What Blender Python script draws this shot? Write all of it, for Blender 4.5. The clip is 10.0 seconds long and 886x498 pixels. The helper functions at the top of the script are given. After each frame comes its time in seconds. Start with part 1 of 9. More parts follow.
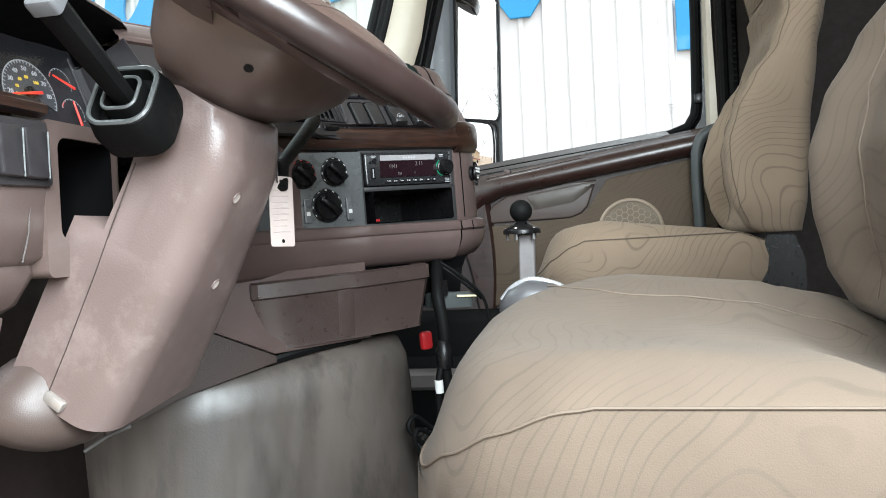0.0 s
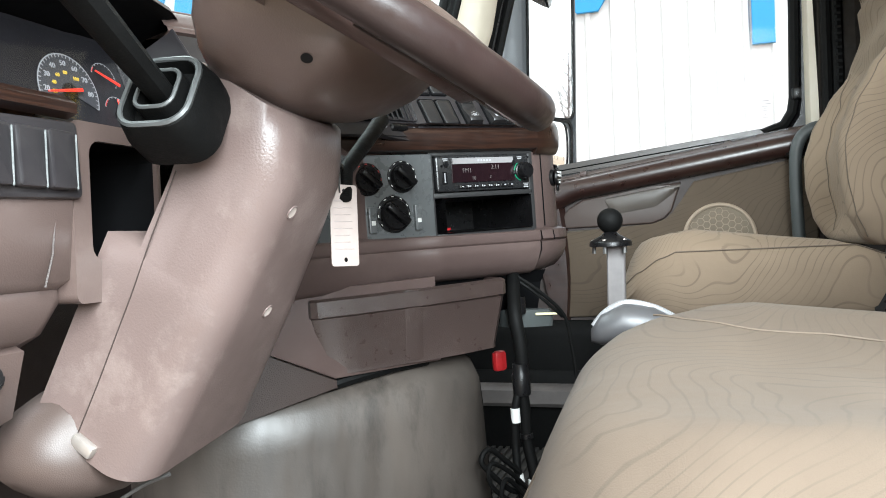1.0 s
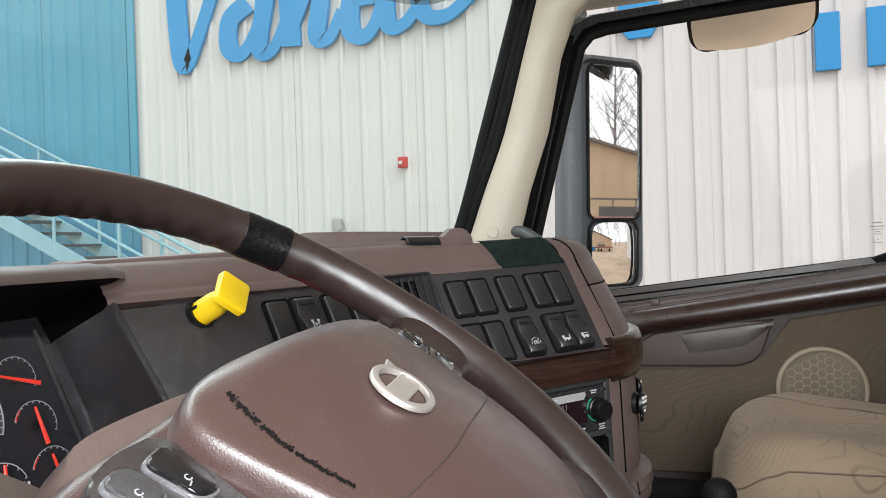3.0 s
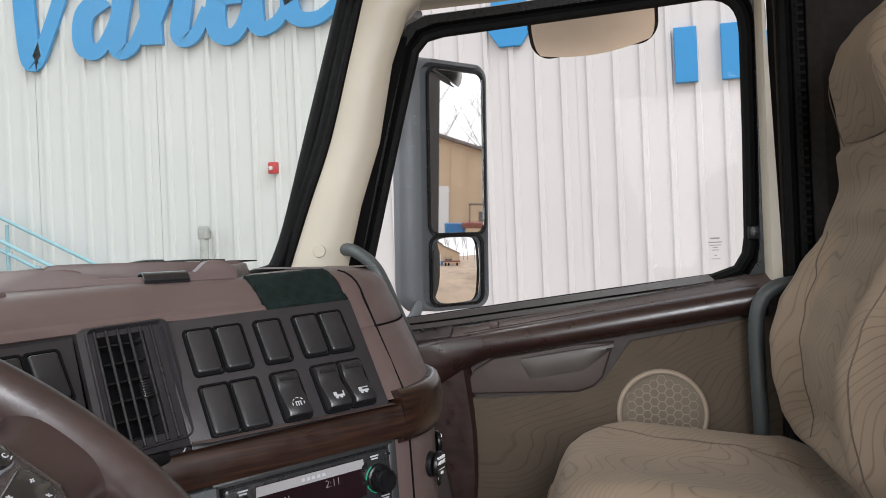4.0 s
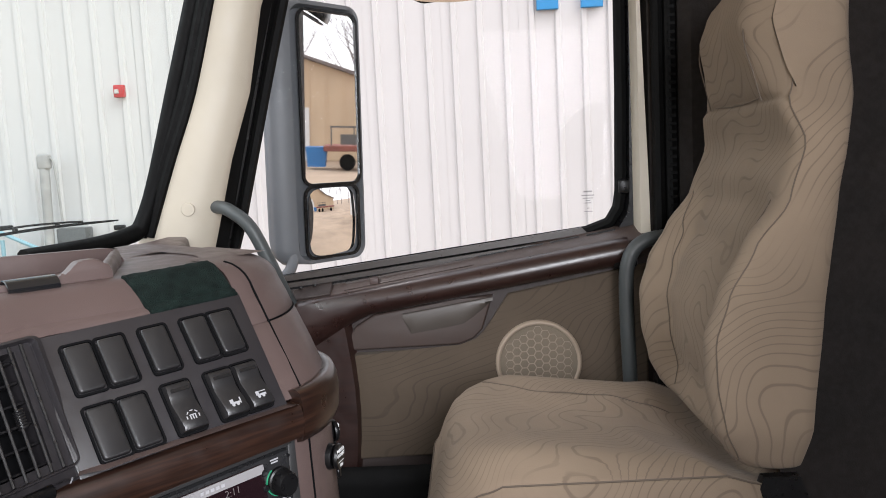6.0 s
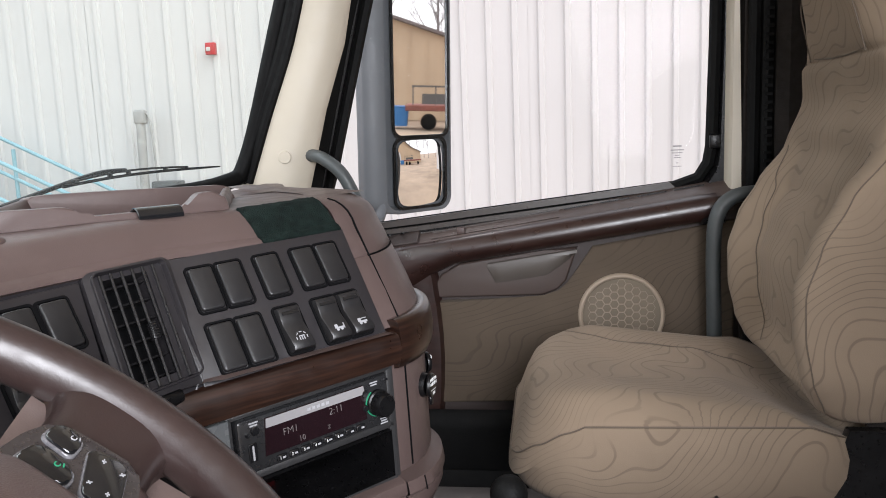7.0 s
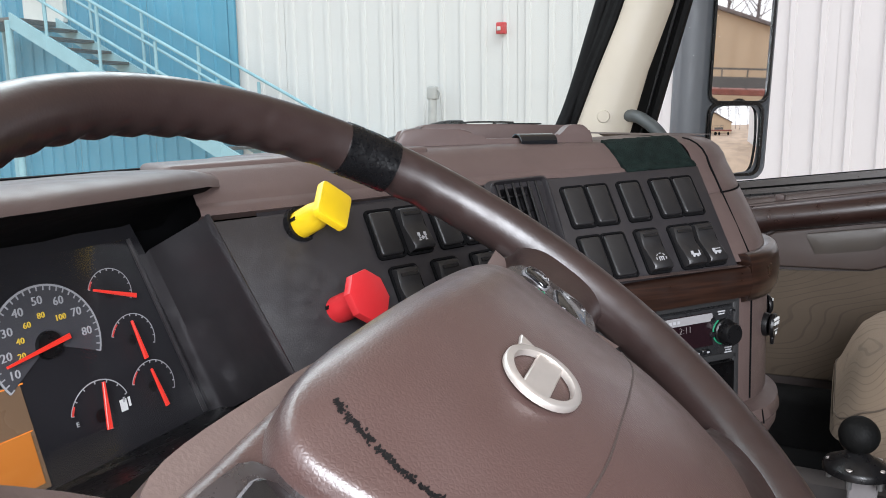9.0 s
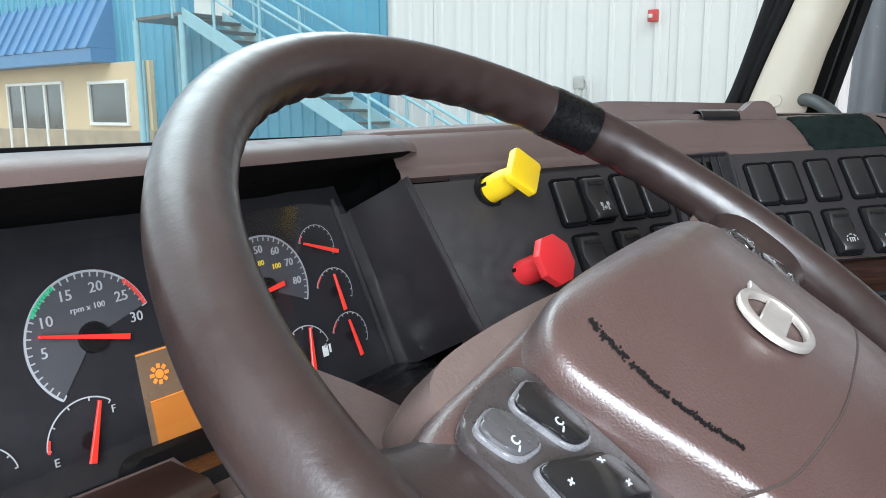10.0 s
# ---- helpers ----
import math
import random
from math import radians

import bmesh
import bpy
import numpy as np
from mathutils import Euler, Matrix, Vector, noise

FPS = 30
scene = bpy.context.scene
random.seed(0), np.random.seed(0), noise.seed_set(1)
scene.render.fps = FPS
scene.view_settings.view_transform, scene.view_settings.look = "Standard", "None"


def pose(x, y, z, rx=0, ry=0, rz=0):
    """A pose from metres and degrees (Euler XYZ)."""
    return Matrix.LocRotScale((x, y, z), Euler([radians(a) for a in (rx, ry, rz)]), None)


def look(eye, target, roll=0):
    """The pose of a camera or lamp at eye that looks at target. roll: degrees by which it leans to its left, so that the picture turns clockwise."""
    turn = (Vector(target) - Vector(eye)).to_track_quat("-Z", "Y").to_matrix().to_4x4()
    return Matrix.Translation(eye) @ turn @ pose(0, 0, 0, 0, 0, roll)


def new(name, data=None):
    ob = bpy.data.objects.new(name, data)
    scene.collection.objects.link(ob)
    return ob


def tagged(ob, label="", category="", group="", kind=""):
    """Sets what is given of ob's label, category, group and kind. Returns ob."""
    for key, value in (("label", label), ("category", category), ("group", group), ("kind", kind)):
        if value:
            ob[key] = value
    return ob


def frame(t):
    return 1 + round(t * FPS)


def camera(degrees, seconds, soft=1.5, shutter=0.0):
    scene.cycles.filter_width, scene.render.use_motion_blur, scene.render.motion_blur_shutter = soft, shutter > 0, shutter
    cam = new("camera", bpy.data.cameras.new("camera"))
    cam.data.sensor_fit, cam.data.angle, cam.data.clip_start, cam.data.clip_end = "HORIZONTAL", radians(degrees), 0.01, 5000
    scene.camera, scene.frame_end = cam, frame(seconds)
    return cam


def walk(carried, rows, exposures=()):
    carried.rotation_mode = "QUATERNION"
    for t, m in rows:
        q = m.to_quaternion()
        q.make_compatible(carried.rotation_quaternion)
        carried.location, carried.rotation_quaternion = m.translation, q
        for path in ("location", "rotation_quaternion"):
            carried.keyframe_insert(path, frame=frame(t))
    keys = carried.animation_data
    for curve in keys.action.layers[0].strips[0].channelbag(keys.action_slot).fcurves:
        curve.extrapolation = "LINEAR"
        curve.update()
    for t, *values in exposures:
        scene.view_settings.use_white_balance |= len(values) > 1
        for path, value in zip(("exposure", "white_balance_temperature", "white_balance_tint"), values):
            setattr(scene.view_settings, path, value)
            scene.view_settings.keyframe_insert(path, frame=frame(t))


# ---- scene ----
cam = camera(58.9, 10.0, soft=0.95)
PATH = [
    (0, (-1.192, 0.479, 0.658), (0.76, 0.913, 0.632), -2.8),
    (0.5, (-1.094, 0.521, 0.682), (0.842, 1.022, 0.655), -2.5),
    (1, (-1.074, 0.531, 0.68), (0.839, 1.114, 0.655), -2.3),
    (1.5, (-0.988, 0.568, 0.722), (0.9, 1.229, 0.702), -2.2),
    (1.8, (-0.945, 0.577, 0.814), (0.925, 1.286, 0.806), -2.3),
    (2, (-0.942, 0.583, 0.875), (0.92, 1.312, 0.868), -2.0),
    (3.3, (-0.738, 0.613, 0.986), (1.155, 1.259, 0.991), -1.9),
    (3.5, (-0.697, 0.585, 0.999), (1.214, 1.175, 1.004), -2.4),
    (4, (-0.615, 0.539, 0.996), (1.344, 0.943, 0.999), -2.4),
    (4.5, (-0.59, 0.537, 1.028), (1.397, 0.767, 1.01), -3.0),
    (5, (-0.588, 0.566, 1.069), (1.409, 0.66, 1.007), -3.1),
    (6.3, (-0.605, 0.577, 1.064), (1.378, 0.672, 0.817), -2.7),
    (6.5, (-0.616, 0.585, 1.061), (1.363, 0.713, 0.799), -2.3),
    (7, (-0.633, 0.587, 1.049), (1.326, 0.855, 0.749), -2.2),
    (7.5, (-0.658, 0.598, 1.035), (1.276, 1.002, 0.724), -1.5),
    (8, (-0.684, 0.621, 1.019), (1.209, 1.185, 0.705), -1.4),
    (8.5, (-0.714, 0.645, 1.008), (1.121, 1.374, 0.688), -0.9),
    (9, (-0.736, 0.66, 1.003), (1.022, 1.557, 0.677), -0.7),
    (9.5, (-0.759, 0.673, 0.998), (0.905, 1.731, 0.662), -0.4),
    (10, (-0.778, 0.682, 0.986), (0.793, 1.87, 0.641), -0.3),
]
EXPOSURES = [(0.0, 1.15, 6050, 3), (1.5, 1.40, 6150, 3), (2.1, 1.22, 6150, 3), (3.3, 0.45, 6450, 10), (4.5, 0.54, 6300, 12), (6.5, 0.75, 6350, 14), (8.0, 0.65, 6250, 13), (9.0, 0.65, 6200, 12), (10.0, 0.7, 5900, 6)]
walk(cam, [(t, look(eye, target, roll)) for t, eye, target, roll in PATH], EXPOSURES)

# ---- world and light: an overcast day ----
SUN_EL, SUN_AZ = 48, 215
world = bpy.data.worlds.new("overcast_sky")
scene.world = world
world.use_nodes = True
wt = world.node_tree
sky = wt.nodes.new("ShaderNodeTexSky")
sky.sky_type, sky.sun_disc = "NISHITA", False
sky.sun_elevation, sky.sun_rotation = radians(SUN_EL), radians(SUN_AZ)
sky.dust_density = 4.0
cloud = wt.nodes.new("ShaderNodeMixRGB")
cloud.inputs["Fac"].default_value = 0.8
cloud.inputs["Color2"].default_value = (9.15, 9.1, 9.15, 1)
wt.links.new(sky.outputs["Color"], cloud.inputs["Color1"])
wt.links.new(cloud.outputs["Color"], wt.nodes["Background"].inputs["Color"])
wt.nodes["Background"].inputs["Strength"].default_value = 0.14

sun = new("sun", bpy.data.lights.new("sun", "SUN"))
sun.data.energy, sun.data.angle, sun.data.color = 0.9, radians(25), (1.0, 0.97, 0.93)
az = radians(SUN_AZ)
sun.matrix_world = look((0, 0, 20), Vector((0, 0, 20)) - Vector((math.sin(az) * math.cos(radians(SUN_EL)), math.cos(az) * math.cos(radians(SUN_EL)), math.sin(radians(SUN_EL)))))

# daylight through the open driver's door
door_light = new("door_daylight", bpy.data.lights.new("door_daylight", "AREA"))
door_light.data.shape, door_light.data.size, door_light.data.size_y, door_light.data.energy = "RECTANGLE", 0.9, 1.1, 58
door_light.data.color = (0.95, 0.98, 1.0)
door_light.matrix_world = look((-1.5, 0.02, 1.35), (-0.25, 0.92, 0.72))

# sky light that falls in through the windscreen from above the bonnet
screen_light = new("windscreen_daylight", bpy.data.lights.new("windscreen_daylight", "AREA"))
screen_light.data.shape, screen_light.data.size, screen_light.data.size_y, screen_light.data.energy = "RECTANGLE", 2.0, 0.9, 22
screen_light.data.color = (0.97, 0.985, 1.0)
screen_light.matrix_world = look((0.1, 2.05, 2.15), (0.0, 0.75, 0.75))


# ---- materials ----
def material(name, color, rough=0.5, metal=0.0, vary=0.12, scale=6.0, grain=0.0, grain_scale=400.0, spec=0.5, coat=0.0, stain=0.0, stain_color=None, rough_vary=0.08, pieces=0.0, coat_rough=0.12):
    """A surface with large and fine variation of colour, a fine relief and uneven gloss."""
    m = bpy.data.materials.new(name)
    m.use_nodes = True
    nt = m.node_tree
    n, l = nt.nodes, nt.links
    b = n["Principled BSDF"]
    b.inputs["Metallic"].default_value = metal
    b.inputs["Specular IOR Level"].default_value = spec
    b.inputs["Coat Weight"].default_value = coat
    b.inputs["Coat Roughness"].default_value = coat_rough
    co = n.new("ShaderNodeTexCoord")
    big = n.new("ShaderNodeTexNoise")
    big.inputs["Scale"].default_value, big.inputs["Detail"].default_value = scale, 6.0
    l.new(co.outputs["Object"], big.inputs["Vector"])
    ramp = n.new("ShaderNodeMapRange")
    ramp.inputs["From Min"].default_value, ramp.inputs["From Max"].default_value = 0.3, 0.7
    ramp.inputs["To Min"].default_value, ramp.inputs["To Max"].default_value = 1 - vary, 1 + vary
    l.new(big.outputs["Fac"], ramp.inputs["Value"])
    mul = n.new("ShaderNodeMixRGB")
    mul.blend_type = "MULTIPLY"
    mul.inputs["Fac"].default_value = 1.0
    mul.inputs["Color1"].default_value = (*color, 1)
    l.new(ramp.outputs["Result"], mul.inputs["Color2"])
    out = mul.outputs["Color"]
    if pieces:
        info = n.new("ShaderNodeObjectInfo")
        pr = n.new("ShaderNodeMapRange")
        pr.inputs["To Min"].default_value, pr.inputs["To Max"].default_value = 1 - pieces, 1 + pieces
        l.new(info.outputs["Random"], pr.inputs["Value"])
        m2 = n.new("ShaderNodeMixRGB")
        m2.blend_type = "MULTIPLY"
        m2.inputs["Fac"].default_value = 1.0
        l.new(out, m2.inputs["Color1"])
        l.new(pr.outputs["Result"], m2.inputs["Color2"])
        out = m2.outputs["Color"]
    if stain:
        sn = n.new("ShaderNodeTexNoise")
        sn.inputs["Scale"].default_value, sn.inputs["Detail"].default_value, sn.inputs["Roughness"].default_value = scale * 2.3, 10.0, 0.72
        l.new(co.outputs["Object"], sn.inputs["Vector"])
        sr = n.new("ShaderNodeMapRange")
        sr.inputs["From Min"].default_value, sr.inputs["From Max"].default_value = 0.52, 0.72
        sr.inputs["To Max"].default_value = stain
        l.new(sn.outputs["Fac"], sr.inputs["Value"])
        sm = n.new("ShaderNodeMixRGB")
        sm.inputs["Color2"].default_value = (*(stain_color or tuple(c * 0.5 for c in color)), 1)
        l.new(sr.outputs["Result"], sm.inputs["Fac"])
        l.new(out, sm.inputs["Color1"])
        out = sm.outputs["Color"]
    l.new(out, b.inputs["Base Color"])
    rr = n.new("ShaderNodeMapRange")
    rr.inputs["From Min"].default_value, rr.inputs["From Max"].default_value = 0.3, 0.7
    rr.inputs["To Min"].default_value, rr.inputs["To Max"].default_value = max(0.02, rough - rough_vary), min(1, rough + rough_vary)
    fine = n.new("ShaderNodeTexNoise")
    fine.inputs["Scale"].default_value, fine.inputs["Detail"].default_value = scale * 7, 4.0
    l.new(co.outputs["Object"], fine.inputs["Vector"])
    l.new(fine.outputs["Fac"], rr.inputs["Value"])
    l.new(rr.outputs["Result"], b.inputs["Roughness"])
    if grain:
        g = n.new("ShaderNodeTexNoise")
        g.inputs["Scale"].default_value, g.inputs["Detail"].default_value = grain_scale, 2.0
        l.new(co.outputs["Object"], g.inputs["Vector"])
        bump = n.new("ShaderNodeBump")
        bump.inputs["Strength"].default_value, bump.inputs["Distance"].default_value = grain, 0.002
        l.new(g.outputs["Fac"], bump.inputs["Height"])
        l.new(bump.outputs["Normal"], b.inputs["Normal"])
    return m


def streaked(m, stretch):
    """Stretches a material's blotches and stains along one axis, as wiping and drips do."""
    nt = m.node_tree
    co = [x for x in nt.nodes if x.type == "TEX_COORD"][0]
    mp = nt.nodes.new("ShaderNodeMapping")
    mp.inputs["Scale"].default_value = stretch
    nt.links.new(co.outputs["Object"], mp.inputs["Vector"])
    for x in nt.nodes:
        if x.type == "TEX_NOISE" and x.inputs["Scale"].default_value < 100:
            nt.links.new(mp.outputs["Vector"], x.inputs["Vector"])
    return m


def leathery(name, color, rough, cell=260.0, strength=0.35, **kw):
    """Moulded plastic with a leather-like grain."""
    m = material(name, color, rough, **kw)
    nt = m.node_tree
    n, l = nt.nodes, nt.links
    co = [x for x in n if x.type == "TEX_COORD"][0]
    v = n.new("ShaderNodeTexVoronoi")
    v.feature = "DISTANCE_TO_EDGE"
    v.inputs["Scale"].default_value = cell
    l.new(co.outputs["Object"], v.inputs["Vector"])
    bump = n.new("ShaderNodeBump")
    bump.inputs["Strength"].default_value, bump.inputs["Distance"].default_value = strength, 0.0015
    l.new(v.outputs["Distance"], bump.inputs["Height"])
    l.new(bump.outputs["Normal"], n["Principled BSDF"].inputs["Normal"])
    return m


def contour_fabric(name, color, line, rough=0.9, gap=0.030, loops=9.0, width=0.10, strength=0.6, stretch=(1.0, 1.0, 1.0)):
    """Woven seat cloth with printed, map-like contour lines; gap is their mean distance."""
    m = bpy.data.materials.new(name)
    m.use_nodes = True
    nt = m.node_tree
    n, l = nt.nodes, nt.links
    b = n["Principled BSDF"]
    b.inputs["Roughness"].default_value = rough
    b.inputs["Specular IOR Level"].default_value = 0.2
    b.inputs["Sheen Weight"].default_value = 0.04
    co = n.new("ShaderNodeTexCoord")
    mp = n.new("ShaderNodeMapping")
    mp.inputs["Scale"].default_value = stretch
    l.new(co.outputs["Object"], mp.inputs["Vector"])
    f = n.new("ShaderNodeTexWave")
    f.wave_type, f.bands_direction = "BANDS", "DIAGONAL"
    f.inputs["Scale"].default_value = 0.628 / gap
    f.inputs["Distortion"].default_value = loops
    f.inputs["Detail"].default_value, f.inputs["Detail Roughness"].default_value = 1.0, 0.35
    f.inputs["Detail Scale"].default_value = gap * 9.5
    l.new(mp.outputs["Vector"], f.inputs["Vector"])
    r = n.new("ShaderNodeMapRange")
    r.inputs["From Min"].default_value, r.inputs["From Max"].default_value = width * 0.25, width
    r.inputs["To Min"].default_value, r.inputs["To Max"].default_value = strength, 0.0
    l.new(f.outputs["Fac"], r.inputs["Value"])
    # lines fade and break
    w = n.new("ShaderNodeTexNoise")
    w.inputs["Scale"].default_value = 9.0
    l.new(co.outputs["Object"], w.inputs["Vector"])
    wr = n.new("ShaderNodeMapRange")
    wr.inputs["From Min"].default_value, wr.inputs["From Max"].default_value = 0.30, 0.52
    l.new(w.outputs["Fac"], wr.inputs["Value"])
    wm = n.new("ShaderNodeMath")
    wm.operation = "MULTIPLY"
    l.new(r.outputs["Result"], wm.inputs[0])
    l.new(wr.outputs["Result"], wm.inputs[1])
    mix = n.new("ShaderNodeMixRGB")
    mix.inputs["Color2"].default_value = (*line, 1)
    big = n.new("ShaderNodeTexNoise")
    big.inputs["Scale"].default_value, big.inputs["Detail"].default_value = 5.0, 8.0
    l.new(co.outputs["Object"], big.inputs["Vector"])
    br = n.new("ShaderNodeMapRange")
    br.inputs["From Min"].default_value, br.inputs["From Max"].default_value = 0.3, 0.7
    br.inputs["To Min"].default_value, br.inputs["To Max"].default_value = 0.86, 1.1
    l.new(big.outputs["Fac"], br.inputs["Value"])
    mul = n.new("ShaderNodeMixRGB")
    mul.blend_type = "MULTIPLY"
    mul.inputs["Fac"].default_value = 1.0
    mul.inputs["Color1"].default_value = (*color, 1)
    l.new(br.outputs["Result"], mul.inputs["Color2"])
    l.new(mul.outputs["Color"], mix.inputs["Color1"])
    l.new(wm.outputs[0], mix.inputs["Fac"])
    l.new(mix.outputs["Color"], b.inputs["Base Color"])
    g = n.new("ShaderNodeTexNoise")
    g.inputs["Scale"].default_value, g.inputs["Detail"].default_value = 900.0, 2.0
    l.new(co.outputs["Object"], g.inputs["Vector"])
    soft = n.new("ShaderNodeTexNoise")
    soft.inputs["Scale"].default_value, soft.inputs["Detail"].default_value = 14.0, 3.0
    l.new(co.outputs["Object"], soft.inputs["Vector"])
    b1 = n.new("ShaderNodeBump")
    b1.inputs["Strength"].default_value, b1.inputs["Distance"].default_value = 0.25, 0.012
    l.new(soft.outputs["Fac"], b1.inputs["Height"])
    b2 = n.new("ShaderNodeBump")
    b2.inputs["Strength"].default_value, b2.inputs["Distance"].default_value = 0.3, 0.001
    l.new(g.outputs["Fac"], b2.inputs["Height"])
    l.new(b1.outputs["Normal"], b2.inputs["Normal"])
    l.new(b2.outputs["Normal"], b.inputs["Normal"])
    return m


def wood_trim_material(name, dark, light, axis_scale=(30.0, 4.0, 60.0), rough=0.34):
    """Printed wood grain under lacquer."""
    m = material(name, dark, rough, coat=0.4, coat_rough=0.25)
    nt = m.node_tree
    n, l = nt.nodes, nt.links
    b = n["Principled BSDF"]
    co = [x for x in n if x.type == "TEX_COORD"][0]
    mp = n.new("ShaderNodeMapping")
    mp.inputs["Scale"].default_value = axis_scale
    l.new(co.outputs["Object"], mp.inputs["Vector"])
    t = n.new("ShaderNodeTexNoise")
    t.inputs["Scale"].default_value, t.inputs["Detail"].default_value, t.inputs["Distortion"].default_value = 3.0, 8.0, 0.6
    l.new(mp.outputs["Vector"], t.inputs["Vector"])
    r = n.new("ShaderNodeMapRange")
    r.inputs["From Min"].default_value, r.inputs["From Max"].default_value = 0.38, 0.66
    l.new(t.outputs["Fac"], r.inputs["Value"])
    mix = n.new("ShaderNodeMixRGB")
    mix.inputs["Color1"].default_value, mix.inputs["Color2"].default_value = (*dark, 1), (*light, 1)
    l.new(r.outputs["Result"], mix.inputs["Fac"])
    l.new(mix.outputs["Color"], b.inputs["Base Color"])
    return m


def glass_material(name, tint, gloss=0.06, haze=0.0, rough=0.02):
    """A thin pane: tinted, clear, with mirror-like gloss at grazing angles, and a film that adds haze."""
    m = bpy.data.materials.new(name)
    m.use_nodes = True
    nt = m.node_tree
    n, l = nt.nodes, nt.links
    n.remove(n["Principled BSDF"])
    tr = n.new("ShaderNodeBsdfTransparent")
    tr.inputs["Color"].default_value = (*tint, 1)
    gl = n.new("ShaderNodeBsdfGlossy")
    gl.inputs["Roughness"].default_value = rough
    face = n.new("ShaderNodeLayerWeight")
    face.inputs["Blend"].default_value = 0.5
    pw = n.new("ShaderNodeMath")
    pw.operation = "POWER"
    pw.inputs[1].default_value = 4.0
    l.new(face.outputs["Facing"], pw.inputs[0])
    fm = n.new("ShaderNodeMath")
    fm.operation = "MULTIPLY_ADD"
    fm.inputs[1].default_value, fm.inputs[2].default_value = gloss * 8, gloss
    fm.use_clamp = True
    l.new(pw.outputs[0], fm.inputs[0])
    mix = n.new("ShaderNodeMixShader")
    l.new(fm.outputs[0], mix.inputs["Fac"])
    l.new(tr.outputs["BSDF"], mix.inputs[1])
    l.new(gl.outputs["BSDF"], mix.inputs[2])
    last = mix.outputs["Shader"]
    if haze:
        # patchy translucent film stands in for the milky veil over the view
        df = n.new("ShaderNodeBsdfTranslucent")
        df.inputs["Color"].default_value = (0.85, 0.93, 0.89, 1)
        co = n.new("ShaderNodeTexCoord")
        nz = n.new("ShaderNodeTexNoise")
        nz.inputs["Scale"].default_value, nz.inputs["Detail"].default_value = 2.2, 5.0
        l.new(co.outputs["Object"], nz.inputs["Vector"])
        mr = n.new("ShaderNodeMapRange")
        mr.inputs["From Min"].default_value, mr.inputs["From Max"].default_value = 0.42, 0.6
        mr.inputs["To Min"].default_value, mr.inputs["To Max"].default_value = haze * 0.5, haze
        l.new(nz.outputs["Fac"], mr.inputs["Value"])
        m3 = n.new("ShaderNodeMixShader")
        l.new(mr.outputs["Result"], m3.inputs["Fac"])
        l.new(last, m3.inputs[1])
        l.new(df.outputs["BSDF"], m3.inputs[2])
        last = m3.outputs["Shader"]
    l.new(last, n["Material Output"].inputs["Surface"])
    return m


def glow_material(name, color, strength):
    m = bpy.data.materials.new(name)
    m.use_nodes = True
    b = m.node_tree.nodes["Principled BSDF"]
    b.inputs["Base Color"].default_value = (*[c * 0.3 for c in color], 1)
    b.inputs["Emission Color"].default_value = (*color, 1)
    b.inputs["Emission Strength"].default_value = strength
    b.inputs["Roughness"].default_value = 0.3
    return m


BROWN = leathery("brown_moulded_plastic", (0.075, 0.0520, 0.0475), 0.44, spec=0.3, coat=0.06, coat_rough=0.35, cell=700, strength=0.14, vary=0.07, scale=5, stain=0.12, stain_color=(0.2, 0.16, 0.14))
BROWN_SMOOTH = material("brown_smooth_plastic", (0.090, 0.064, 0.057), 0.36, coat=0.3, coat_rough=0.3, vary=0.06, scale=6, grain=0.12, grain_scale=700, stain=0.1, stain_color=(0.3, 0.24, 0.21))
BROWN_RIM = material("dark_brown_wheel_leather", (0.0205, 0.0125, 0.0115), 0.36, spec=0.42, coat=0.14, coat_rough=0.28, vary=0.18, scale=16, rough_vary=0.08, grain=0.05, grain_scale=600, stain=0.12, stain_color=(0.034, 0.026, 0.024))
BROWN_HUB = leathery("brown_airbag_vinyl", (0.053, 0.0305, 0.0272), 0.37, coat=0.38, coat_rough=0.27, cell=600, strength=0.16, vary=0.08, scale=7)
BROWN_DOOR = leathery("brown_door_plastic", (0.060, 0.042, 0.036), 0.45, cell=600, strength=0.12, vary=0.08)
BROWN_DARK = leathery("dark_brown_plastic", (0.036, 0.025, 0.022), 0.55, cell=420, strength=0.3, vary=0.1)
CHARCOAL = material("charcoal_panel_plastic", (0.0180, 0.0162, 0.0178), 0.37, spec=0.5, coat=0.08, coat_rough=0.25, vary=0.12, scale=14, grain=0.08, grain_scale=900, stain=0.08, stain_color=(0.07, 0.065, 0.06))
BLACK = material("black_plastic", (0.0048, 0.0046, 0.0050), 0.32, spec=0.26, vary=0.15, scale=20, grain=0.1, grain_scale=900, stain=0.1, stain_color=(0.05, 0.05, 0.05))
BLACK_GLOSS = material("black_gloss_plastic", (0.008, 0.008, 0.009), 0.12, vary=0.1, scale=10, coat=0.5)
KEY_BLACK = material("dusty_black_key_plastic", (0.0125, 0.0118, 0.0124), 0.38, spec=0.5, vary=0.10, scale=60, rough_vary=0.05, grain=0.10, grain_scale=1400, stain=0.14, stain_color=(0.045, 0.042, 0.040))
RUBBER = material("black_rubber", (0.0034, 0.0034, 0.0034), 0.6, spec=0.10, vary=0.2, scale=18, grain=0.2, grain_scale=500)
GREY_PANEL = material("grey_green_console_plastic", (0.086, 0.090, 0.092), 0.30, vary=0.08, scale=12, grain=0.12, grain_scale=800)
GREY_RAIL = material("dark_grey_rail_rubber", (0.045, 0.05, 0.05), 0.5, vary=0.12, scale=16, grain=0.15, grain_scale=600)
